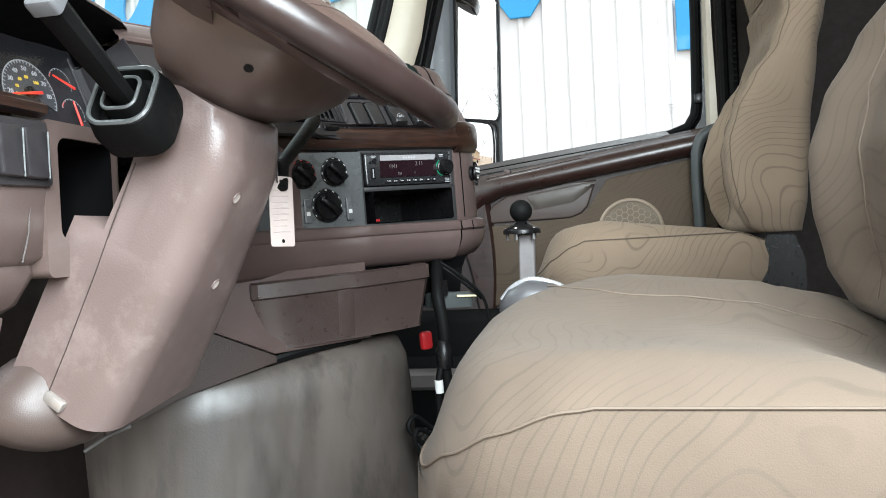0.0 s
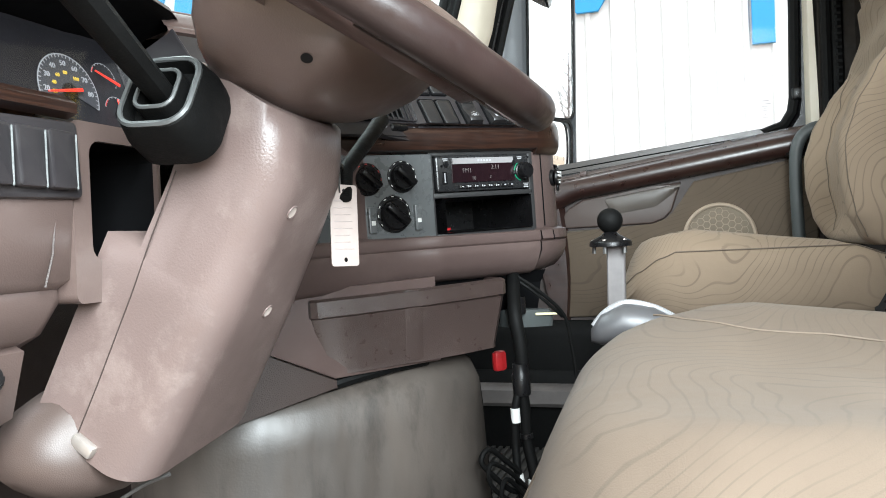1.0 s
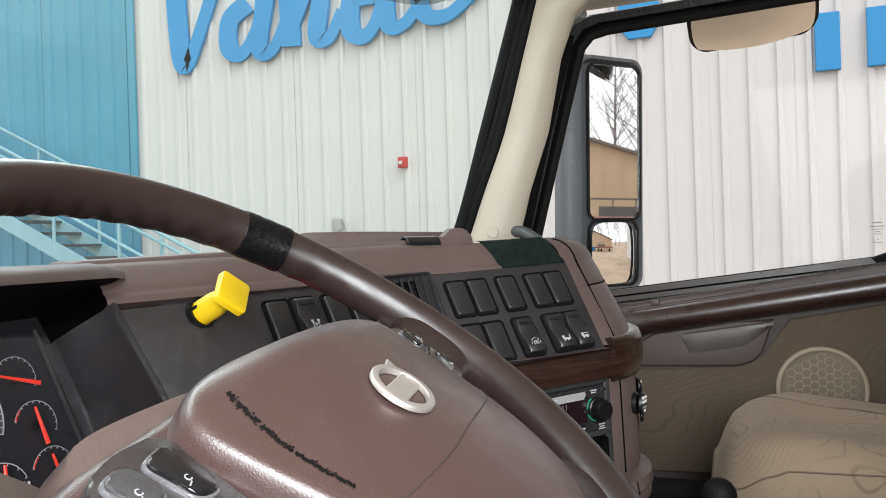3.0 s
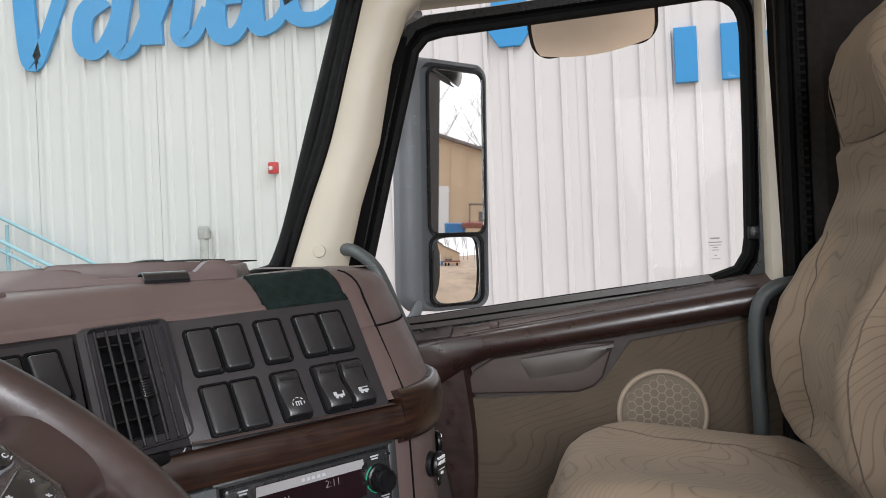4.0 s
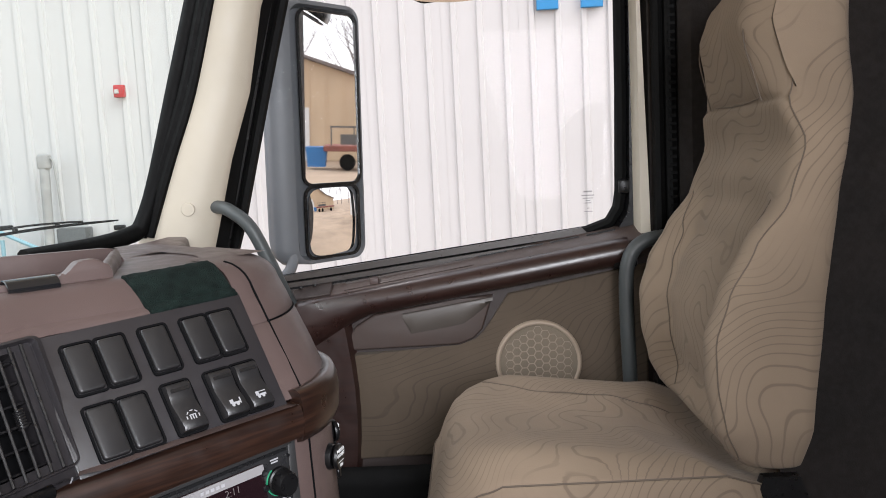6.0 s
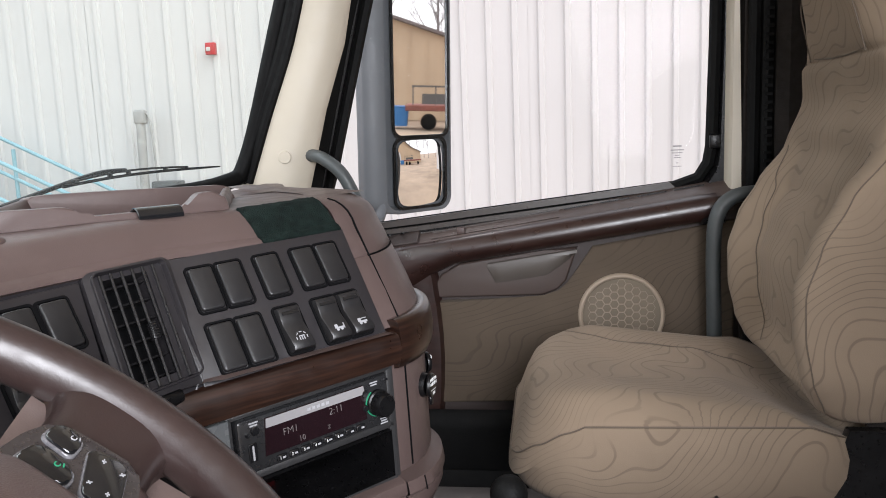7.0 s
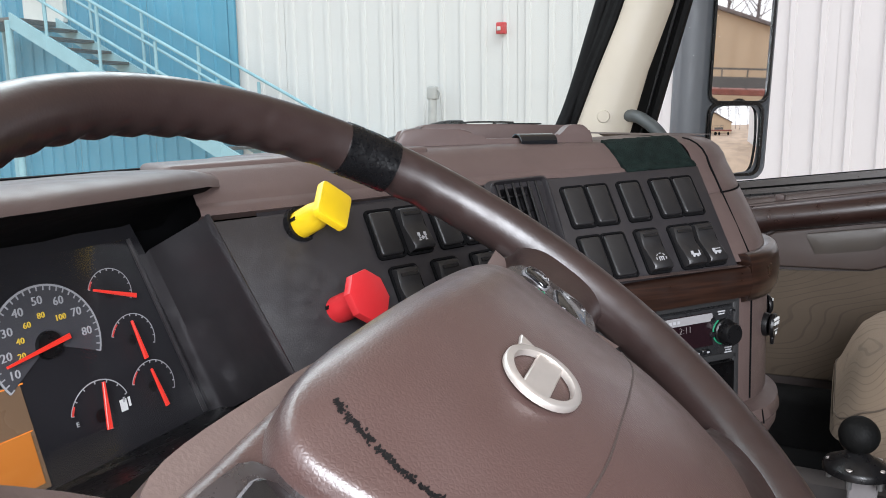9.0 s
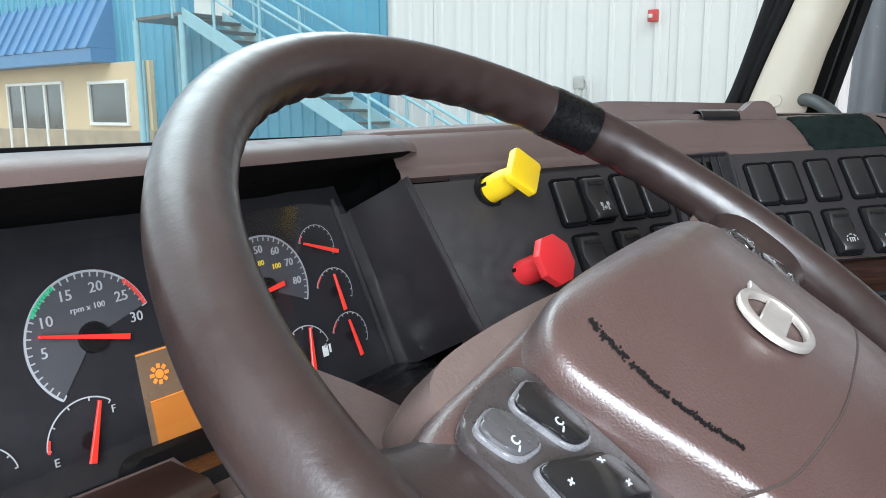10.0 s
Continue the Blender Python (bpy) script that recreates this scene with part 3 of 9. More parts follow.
# outside staircase
stairs = thing("outside_staircase", "light blue painted steel staircase with rails and grating treads", "staircase", (8.2, 10, GROUND))
SLOPE = (2.72 - 0.46) / (12.75 - 8.2)
for sx in (7.75, 8.6):
    bm = bmesh.new()
    end_y = 12.75 - (2.72 - GROUND) / SLOPE
    a, b = Vector((sx, 12.75, 2.66)), Vector((sx, end_y, GROUND + 0.05))
    loft(bm, [[a + Vector((dx, 0, dz)) for dx, dz in ((-0.02, -0.12), (0.02, -0.12), (0.02, 0.12), (-0.02, 0.12))], [b + Vector((dx, 0, dz)) for dx, dz in ((-0.02, -0.12), (0.02, -0.12), (0.02, 0.12), (-0.02, 0.12))]], wrap=True, caps=True)
    part("stringer", bm, STAIR_BLUE, stairs, smooth=False)
    for off in (0.55, 1.0):
        bm = bmesh.new()
        tube(bm, [(sx, 14.25, 2.72 + off), (sx, 12.75, 2.72 + off), (sx, end_y, GROUND + 0.1 + off)], 0.025, 8)
        part("handrail", bm, STAIR_BLUE, stairs)
    for k in range(8):
        y = 14.2 - k * 1.15
        z = 2.72 if y > 12.75 else 2.72 - (12.75 - y) * SLOPE
        bm = bmesh.new()
        tube(bm, [(sx, y, z - 0.1), (sx, y, z + 1.0)], 0.025, 8)
        part("baluster", bm, STAIR_BLUE, stairs)
for k in range(20):
    z = 2.72 - 0.19 * (k + 1)
    y = 12.75 - (2.72 - z) / SLOPE
    if z < GROUND + 0.1:
        break
    bm = bmesh.new()
    box(bm, (0.82, 0.30, 0.04), Matrix.Translation((8.17, y, z)), 0.006, 1)
    part("tread", bm, STEEL, stairs, "grey steel grating tread", smooth=False)
bm = bmesh.new()
box(bm, (0.9, 1.5, 0.07), Matrix.Translation((8.2, 13.5, 2.68)), 0.01, 1)
part("landing", bm, STEEL, stairs, smooth=False)
for sx, sy in ((7.75, 14.2), (7.75, 12.8), (8.65, 14.2)):
    bm = bmesh.new()
    tube(bm, [(sx, sy, GROUND), (sx, sy, 2.66)], 0.06, 10)
    part("support_post", bm, STAIR_BLUE, stairs)
bm = bmesh.new()
box(bm, (0.08, 1.05, 2.1), Matrix.Translation((WALL_X - 0.06, 13.25, 3.78)), 0.01, 1)
whole("stair_door", bm, ALU, "plain white steel door above the stair landing", "door")

# beige annex with blue roof
annex = thing("office_annex", "beige stucco office front with a blue seamed roof", "building", (WALL_X, 22, GROUND))
bm = bmesh.new()
box(bm, (1.0, 14.0, 3.17), Matrix.Translation((WALL_X + 0.35, 15.3 + 7.0, GROUND + 1.585)))
part("wall", bm, STUCCO, annex, smooth=False)
bm = bmesh.new()
box(bm, (1.06, 14.06, 1.75), Matrix.Translation((WALL_X + 0.35, 15.3 + 7.0, GROUND + 0.875)), 0.02, 1)
part("base_course", bm, STONE_BAND, annex, smooth=False)
bm = bmesh.new()
box(bm, (0.7, 14.5, 0.30), Matrix.Translation((WALL_X - 0.25, 16.7 + 7.25, 2.20)), 0.01, 1)
part("fascia", bm, ROOF_BLUE, annex, smooth=False)
bm = bmesh.new()
loft(bm, [[(WALL_X - 0.62, 16.7, 2.35), (WALL_X + 1.4, 16.7, 6.0)], [(WALL_X - 0.62, 31.2, 2.35), (WALL_X + 1.4, 31.2, 6.0)]])
loft(bm, [[(WALL_X - 0.62, 16.7, 2.35), (WALL_X + 1.4, 16.7, 6.0)], [(WALL_X + 0.5, 16.7, 2.35), (WALL_X + 1.4, 16.7, 2.35)]])
part("roof", bm, ROOF_BLUE, annex, smooth=False)
for k in range(30):
    y = 16.72 + k * 0.46
    bm = bmesh.new()
    a, b = Vector((WALL_X - 0.62, y, 2.35)), Vector((WALL_X + 1.4, y, 6.0))
    o = Vector((-0.875, 0, 0.484)) * 0.05
    loft(bm, [[a + Vector((0, -0.025, 0)), a + o + Vector((0, -0.02, 0)), a + o + Vector((0, 0.02, 0)), a + Vector((0, 0.025, 0))], [b + Vector((0, -0.025, 0)), b + o + Vector((0, -0.02, 0)), b + o + Vector((0, 0.02, 0)), b + Vector((0, 0.025, 0))]])
    part("seam", bm, ROOF_BLUE, annex, smooth=False)


def annex_window(y0, y1, z0, z1, name, mullions=()):
    x = WALL_X - 0.16
    bm = bmesh.new()
    for a, b, c, d in ((y0, y1, z1 - 0.07, z1), (y0, y1, z0, z0 + 0.07), (y0, y0 + 0.07, z0 + 0.07, z1 - 0.07), (y1 - 0.07, y1, z0 + 0.07, z1 - 0.07)):
        box(bm, (0.1, b - a, d - c), Matrix.Translation((x, (a + b) / 2, (c + d) / 2)), 0.008, 1)
    for my in mullions:
        box(bm, (0.092, 0.08, z1 - z0 - 0.14), Matrix.Translation((x, my, (z0 + z1) / 2)), 0.008, 1)
    if mullions:
        box(bm, (0.084, y1 - y0 - 0.14, 0.08), Matrix.Translation((x, (y0 + y1) / 2, z0 + (z1 - z0) * 0.38)), 0.008, 1)
    frame_ob = part(name, bm, ALU, annex, "white metal frame", smooth=False)
    bm = bmesh.new()
    box(bm, (0.02, y1 - y0 - 0.06, z1 - z0 - 0.06), Matrix.Translation((x + 0.01, (y0 + y1) / 2, (z0 + z1) / 2)))
    part("pane", bm, WINDOW_DARK, frame_ob, "dark reflecting glass", smooth=False)


annex_window(16.1, 17.65, 0.72, 1.68, "window_frame")
annex_window(18.75, 21.5, GROUND + 0.05, 1.72, "entrance_frame", (19.6, 20.7))
bm = bmesh.new()
tube(bm, [(WALL_X - 0.2, 15.45, GROUND), (WALL_X - 0.2, 15.45, 2.05)], 0.05, 10)
part("downpipe", bm, STAIR_BLUE, annex)

# behind the truck, seen in the mirrors: tan hall, bare trees, parked gear
hall = thing("tan_hall", "large tan ribbed-steel hall with low gable and white door", "building", (20, -34, GROUND))
HX0, HX1, HY = -31.0, 7.0, -40.0
bm = bmesh.new()
peak = (HX0 + HX1) / 2
prism(bm, [(HX0, 0), (HX1, 0), (HX1, 2.6), (peak, 8.6), (HX0, 2.6)], 30.0, axes((0, HY, GROUND), (1, 0, 0), (0, 0, 1), (0, -1, 0)))
part("wall", bm, TAN_SHEET, hall, smooth=False)
bm = bmesh.new()
for a, b in (((HX0 - 0.4, 2.5), (peak, 8.62)), ((peak, 8.62), (HX1 + 0.4, 2.5))):
    prism(bm, [(a[0], a[1]), (b[0], b[1]), (b[0], b[1] + 0.18), (a[0], a[1] + 0.18)], 30.8, axes((0, HY + 0.4, GROUND), (1, 0, 0), (0, 0, 1), (0, -1, 0)))
part("roof", bm, BARK, hall, "dark grey roof edge", smooth=False)
for k in range(40):
    x = HX0 + 0.4 + k * 0.94
    bm = bmesh.new()
    zt = 2.6 + 6.0 * (1 - abs(x - peak) / (peak - HX0))
    box(bm, (0.09, 0.05, zt), Matrix.Translation((x, HY + 0.02, GROUND + zt / 2)))
    part("rib", bm, TAN_SHEET, hall, smooth=False)
bm = bmesh.new()
box(bm, (2.8, 0.08, 2.8), Matrix.Translation((-2.85, HY + 0.07, GROUND + 1.4)), 0.02, 1)
part("overhead_door", bm, ALU, hall, "white overhead door", smooth=False)

skip_bin = thing("waste_bin", "blue painted steel waste bin on gravel", "bin", (7.5, -33, GROUND))
bm = bmesh.new()
prism(bm, [(-0.4, 0.1), (0.4, 0.1), (0.48, 0.95), (-0.48, 0.95)], 0.9, axes((-0.7, -33, GROUND), (1, 0, 0), (0, 0, 1), (0, -1, 0)), 0.04, 2)
part("body", bm, BIN_BLUE, skip_bin, smooth=False)
bm = bmesh.new()
box(bm, (1.0, 0.95, 0.06), Matrix.Translation((-0.7, -33.45, GROUND + 0.97)), 0.02, 1)
part("lid", bm, BIN_BLUE, skip_bin, smooth=False)
trailer = thing("flatbed_trailer", "rusty red flatbed trailer with a steel headboard", "trailer", (11, -32, GROUND))
bm = bmesh.new()
box(bm, (6.5, 2.4, 0.25), Matrix.Translation((2.9, -33.5, GROUND + 0.95)), 0.03, 1)
part("deck", bm, MACHINE, trailer, smooth=False)
bm = bmesh.new()
for x in (0.0, 1.0, 2.0, 3.0):
    box(bm, (0.06, 0.06, 0.9), Matrix.Translation((x, -32.4, GROUND + 1.45)))
box(bm, (3.1, 0.06, 0.08), Matrix.Translation((1.5, -32.4, GROUND + 1.9)))
box(bm, (2.6, 0.06, 0.45), Matrix.Translation((1.7, -32.42, GROUND + 1.35)))
part("headboard", bm, STEEL, trailer, smooth=False)
for x in (0.7, 1.8, 4.9):
    bm = bmesh.new()
    lathe(bm, [(0.0, -0.10), (0.2, -0.10), (0.34, -0.09), (0.36, -0.05), (0.36, 0.05), (0.34, 0.09), (0.2, 0.10), (0.0, 0.10)], 20, Matrix.Translation((x, -32.25, GROUND + 0.36)) @ pose(0, 0, 0, 90))
    part("wheel", bm, RUBBER, trailer)


def bare_tree(x, y, height, seed):
    rnd = random.Random(seed)
    tree = thing("bare_tree", "leafless grey-brown tree with fine winter twigs", "tree", (x, y, GROUND), "bare trees behind the hall")
    bm = bmesh.new()
    top = Vector((x + rnd.uniform(-0.4, 0.4), y, GROUND + height))
    trunk = [Vector((x, y, GROUND)), Vector((x + 0.1, y, GROUND + height * 0.35)), (Vector((x, y, GROUND + height * 0.7)) + top) / 2, top]
    tube(bm, spline(trunk, 4), [0.22 - 0.19 * i / 12 for i in range(13)], 7)
    part("trunk", bm, BARK, tree)
    bm = bmesh.new()
    for k in range(24):
        t = 0.28 + 0.68 * k / 24
        base = Vector((x, y, GROUND)) + (top - Vector((x, y, GROUND))) * t
        a = rnd.uniform(0, 6.28)
        ln = height * 0.38 * (1.15 - t)
        tip = base + Vector((math.cos(a) * ln, math.sin(a) * ln, ln * rnd.uniform(0.7, 1.3)))
        mid = (base + tip) / 2 + Vector((0, 0, -0.08 * ln))
        tube(bm, [base, mid, tip], [0.06, 0.04, 0.012], 5)
        for j in range(9):
            s = base.lerp(tip, rnd.uniform(0.25, 1.0))
            b2 = rnd.uniform(0, 6.28)
            l2 = ln * rnd.uniform(0.2, 0.45)
            tube(bm, [s, s + Vector((math.cos(b2) * l2 * 0.6, math.sin(b2) * l2 * 0.6, l2))], [0.022, 0.006], 4)
    part("crown", bm, BARK, tree, "bare crown of fine twigs")
    return tree


for i in range(13):
    bare_tree(-6 + 5.2 * i + 1.6 * math.sin(i * 2.1), -76 - 5 * math.cos(i * 1.7), 15 + 2.5 * math.sin(i * 3.3), 40 + i)


# ---- the cab ----
FLOOR = 0.12

bm = bmesh.new()
box(bm, (2.2, 2.6, 0.06), Matrix.Translation((0, 0.25, FLOOR - 0.03)))
whole("cab_floor", bm, ENGINE_GREY, "grey moulded cab floor liner, dusty and worn", "floor", kind="structure", smooth=False)
mat_thing = thing("floor_mat", "black ribbed rubber floor mat, dusty", "floor mat", (0.6, 0.75, FLOOR))
bm = bmesh.new()
box(bm, (1.05, 0.86, 0.012), Matrix.Translation((0.44, 0.80, FLOOR + 0.006)), 0.004, 1)
part("base", bm, MAT_RUBBER, mat_thing)
bm = bmesh.new()
for k in range(44):
    box(bm, (1.0, 0.009, 0.007), Matrix.Translation((0.44, 0.39 + k * 0.019, FLOOR + 0.0150)))
part("ribs", bm, MAT_RUBBER, mat_thing, smooth=False)

bm = bmesh.new()
box(bm, (2.2, 0.06, 0.80), Matrix.Translation((0, 1.50, FLOOR + 0.38)))
whole("firewall", bm, BROWN_DARK, "dark brown firewall below the dashboard", "wall", kind="structure", smooth=False)
bm = bmesh.new()
box(bm, (2.2, 0.06, 1.75), Matrix.Translation((0, -1.0, FLOOR + 0.85)))
whole("wall_rear", bm, CURTAIN, "dark brown cloth rear wall of the sleeper", "wall", kind="structure", smooth=False)
bm = bmesh.new()
box(bm, (2.2, 2.2, 0.05), Matrix.Translation((0, 0.05, 1.80)))
whole("ceiling", bm, HEADLINER, "tan padded cab headliner", "ceiling", kind="structure", smooth=False)
bm = bmesh.new()
box(bm, (0.06, 0.86, 1.7), Matrix.Translation((-1.08, -0.55, FLOOR + 0.85)))
box(bm, (0.06, 1.2, 0.10), Matrix.Translation((-1.08, 0.55, 1.74)))
whole("wall_left", bm, CURTAIN, "dark cab side wall behind the open door", "wall", kind="structure", smooth=False)
bm = bmesh.new()
box(bm, (0.06, 1.15, 1.7), Matrix.Translation((1.09, -0.45, FLOOR + 0.85)))
whole("wall_right", bm, CURTAIN, "dark brown cab side wall behind the door", "wall", kind="structure", smooth=False)


# windscreen
def ws_point(x, t):
    """A point of the windscreen: x across, t from its foot (0) to its top (1)."""
    k = (x / 0.96) ** 2
    y0, y1 = 1.47 - 0.235 * k, 1.27 - 0.225 * k
    return Vector((x * (1 - 0.0 * t), y0 + (y1 - y0) * t, 0.945 + 0.63 * t))


bm = bmesh.new()
loft(bm, [[ws_point(-0.96 + 1.92 * i / 24, j / 6) for i in range(25)] for j in range(7)])
glass = whole("window_1", bm, WINDSHIELD, "green-tinted curved windscreen with a pale haze film", "windscreen", kind="structure")
glass.visible_shadow = False
bm = bmesh.new()
for sgn in (1, -1):
    tube(bm, spline([ws_point(sgn * 0.70, 0.0) + Vector((0, -0.02, 0.0)), ws_point(sgn * 0.90, 0.02) + Vector((0, -0.015, 0)), ws_point(sgn * 0.95, 0.10) + Vector((0, -0.012, 0)), ws_point(sgn * 0.955, 0.5) + Vector((0, -0.012, 0)), ws_point(sgn * 0.955, 1.02) + Vector((0, -0.012, 0))], 8), 0.017, 10)
whole("windscreen_seal", bm, RUBBER, "black rubber windscreen seal", "seal", kind="structure")
bm = bmesh.new()
loft(bm, [[ws_point(-0.96 + 1.92 * i / 24, 1.0) + Vector((0, dy, dz)) for i in range(25)] for dy, dz in ((0.02, -0.03), (-0.05, -0.035), (-0.07, 0.03), (-0.07, 0.22))])
whole("trim_header", bm, CREAM, "cream plastic header above the windscreen", "trim", kind="structure")


# front pillar, passenger side
def pillar_rows(side):
    rows = []
    for z, yf, yr in ((0.90, 1.262, 1.10), (0.96, 1.236, 1.083), (1.10, 1.185, 1.045), (1.233, 1.132, 0.998), (1.40, 1.083, 0.963), (1.50, 1.055, 0.925), (1.56, 1.04, 0.86), (1.62, 1.03, 0.75)):
        m = (yf + yr) / 2
        rows.append([(side * 0.972, yf, z), (side * 0.952, yf - 0.012, z), (side * 0.948, m + 0.02, z), (side * 0.955, m - 0.03, z), (side * 0.975, yr + 0.01, z), (side * 0.995, yr, z), (side * 1.06, yr + 0.02, z), (side * 1.06, yf, z)])
    return rows


for side in (1, -1):
    bm = bmesh.new()
    loft(bm, pillar_rows(side), wrap=True, caps=True)
    pillar = whole("front_pillar", bm, CREAM, "cream plastic windscreen pillar with a round cap", "pillar", kind="structure", angle=60)
    if side == 1:
        bm = bmesh.new()
        lathe(bm, [(0.0, 0.0022), (0.0125, 0.0022), (0.0135, 0.001), (0.0135, -0.004)], 24, axes((0.950, 1.128, 1.005), (0.12, -0.99, 0.1), (-0.1, 0.1, 0.98), (-0.985, -0.13, -0.10)))
        part("screw_cap", bm, CREAM, pillar)

bm = bmesh.new()
for dy in (0.014, 0.030):
    tube(bm, spline([(0.9495, yf - dy, z) for z, yf in ((0.955, 1.240), (1.10, 1.185), (1.233, 1.132), (1.40, 1.083), (1.50, 1.055), (1.56, 1.040))], 5), 0.0105, 8)
whole("trim_pillar_seal", bm, RUBBER, "black rubber edge between windscreen and pillar", "seal", kind="structure")

# black door channel between pillar and window
bm = bmesh.new()
rows = []
for z, yr, yo in ((0.80, 1.15, 1.095), (0.838, 1.14, 1.088), (0.96, 1.092, 1.056), (1.10, 1.054, 1.021), (1.233, 1.012, 0.987), (1.40, 0.969, 0.940), (1.46, 0.95, 0.924)):
    rows.append([(1.075, yo, z), (1.050, yo + 0.002, z), (1.030, yo + 0.018, z), (1.015, (yr + yo) / 2 + 0.02, z), (1.000, yr + 0.006, z), (1.03, yr + 0.03, z), (1.075, yr + 0.03, z)])
loft(bm, rows, wrap=True, caps=True)
whole("trim_door_channel", bm, RUBBER, "black rubber channel along the pillar", "seal", kind="structure", angle=60)

# header above the passenger door
bm = bmesh.new()
rows = []
for y in (0.93, 0.80, 0.6, 0.4, 0.2, 0.0, -0.3):
    z = 1.535 + 0.008 * (0.9 - y)
    rows.append([(1.07, y, z - 0.01), (0.985, y, z - 0.005), (0.955, y, z + 0.012), (0.94, y, z + 0.06), (0.93, y, z + 0.26), (1.07, y, z + 0.26)])
loft(bm, rows, wrap=True, caps=True)
whole("trim_door_header", bm, CREAM, "cream plastic trim above the passenger door", "trim", kind="structure", angle=60)

# ---- passenger door ----
door = thing("door_1", "passenger door with brown cloth, wood trim and speaker", "door", (1.0, 0.6, FLOOR), kind="structure")


def belt(y):
    return 0.929 - (y - 0.258) * 0.152


def outline(inset=0.0, front=0.0):
    """The window opening, y and z, counter-clockwise seen from the cab."""
    i = inset
    pts = [(1.088 - i + front, 0.832 + i)]
    for t in (0.25, 0.5, 0.75):
        pts.append((1.088 - i + front * (1 - t) - 0.150 * t, 0.832 + i + (1.40 - 0.832) * t))
    pts += [(0.926 - i, 1.43 - i * 0.5), (0.900 - i, 1.458 - i * 0.8), (0.86 - i, 1.466 - i)]
    for t in (0.2, 0.5, 0.8):
        pts.append((0.86 + (0.33 - 0.86) * t, 1.466 + 0.022 * t - i))
    pts += [(0.325 + i, 1.489 - i), (0.303 + i, 1.4865 - i), (0.285 + i, 1.480 - i), (0.270 + i, 1.469 - i), (0.259 + i, 1.454 - i), (0.252 + i, 1.435 - i), (0.249 + i, 1.405 - i), (0.251 + i, 1.2), (0.256 + i, 1.0 + i), (0.262 + i, 0.965 + i), (0.282 + i, 0.934 + i), (0.33 + i, 0.917 + i)]
    for t in (0.25, 0.5, 0.75):
        pts.append((0.33 + (1.05 - 0.33) * t, 0.917 + (0.834 - 0.917) * t + i))
    return pts


bm = bmesh.new()
tube(bm, [(1.055, y, z) for y, z in outline(-0.004)], 0.013, 8, closed=True)
part("window_seal", bm, RUBBER, door, "black rubber seal round the window")
bm = bmesh.new()
box(bm, (0.022, 0.026, 0.03), Matrix.Translation((1.047, 0.246, 1.005)), 0.005, 2)
part("seal_clip", bm, BLACK, door, "black clip on the seal")
bm = bmesh.new()
bm.faces.new([bm.verts.new((1.072, y, z)) for y, z in outline(-0.006)])
pane = part("pane", bm, SIDE_GLASS, door, "clear side glass", smooth=False)
pane.visible_shadow = False
bm = bmesh.new()
G = axes((1.0688, 0.318, 0.975), (0, -1, 0), (0, 0, 1), (-1, 0, 0))
for dy, w, h in ((0.022, 0.018, 0.0032), (0.014, 0.027, 0.0022), (0.008, 0.022, 0.0018), (0.003, 0.010, 0.0018), (-0.002, 0.014, 0.0018), (-0.013, 0.005, 0.0018), (-0.020, 0.018, 0.0014)):
    box(bm, (w, h, 0.0004), G @ Matrix.Translation((0, dy, 0)))
part("glass_mark", bm, GREY_PRINT, door, "small printed maker's mark on glass", smooth=False)

# wiper strips along the foot of the glass
STRIP = material("dark_glass_strip", (0.050, 0.042, 0.038), 0.35, vary=0.08, scale=20)
for i0, i1, xx in ((0.007, -0.006, 1.0405), (-0.010, -0.020, 1.0325), (-0.025, -0.036, 1.0315)):
    bm = bmesh.new()
    A, B = outline(i0), outline(i1)
    loft(bm, [[(1.05, *A[k]), (xx, *A[k]), (xx, *B[k]), (1.05, *B[k])] for k in (-4, -3, -2, -1, 0)], caps=True)
    part("wiper_strip", bm, STRIP, door, "dark strip at the foot of the glass", smooth=False)

# window frame: black inside, cream at the rear
bm = bmesh.new()
A, B = outline(-0.012), outline(-0.045, 0.0)
rows = [[(1.058, y, z) for y, z in A], [(1.035, y, z) for y, z in outline(-0.018)], [(1.035, y, z) for y, z in outline(-0.036)], [(1.06, y, z) for y, z in B]]
loft(bm, [[rows[k][i] for k in range(4)] for i in range(len(A))] + [[rows[k][0] for k in range(4)]])
part("window_frame", bm, BLACK, door, "black window channel", angle=50)
bm = bmesh.new()
rows = []
for z in (0.90, 1.0, 1.2, 1.4, 1.5, 1.545):
    rows.append([(1.05, 0.232, z), (1.005, 0.228, z), (0.995, 0.224, z), (0.995, 0.205 + 0.017 * max(0.0, z - 0.95) / 0.6, z), (1.05, 0.20 + 0.017 * max(0.0, z - 0.95) / 0.6, z)])
loft(bm, rows, wrap=True, caps=True)
part("rear_frame", bm, CREAM, door, "cream painted rear door frame")
for dx, yy, rad in ((0.985, 0.188, 0.012), (0.985, 0.165, 0.014)):
    bm = bmesh.new()
    tube(bm, [(dx, yy, 0.15), (dx, yy, 0.9), (dx, yy, 1.56)], rad, 8)
    whole("trim_door_seal", bm, RUBBER, "black rubber door seal on the rear pillar", "seal", kind="structure")
bm = bmesh.new()
for k in range(60):
    box(bm, (0.004, 0.014, 0.006), Matrix.Translation((0.972, 0.163, 0.55 + k * 0.016)))
whole("trim_seal_teeth", bm, RUBBER, "ribbed edge of the black door seal", "seal", kind="structure", smooth=False)
bm = bmesh.new()
rows = []
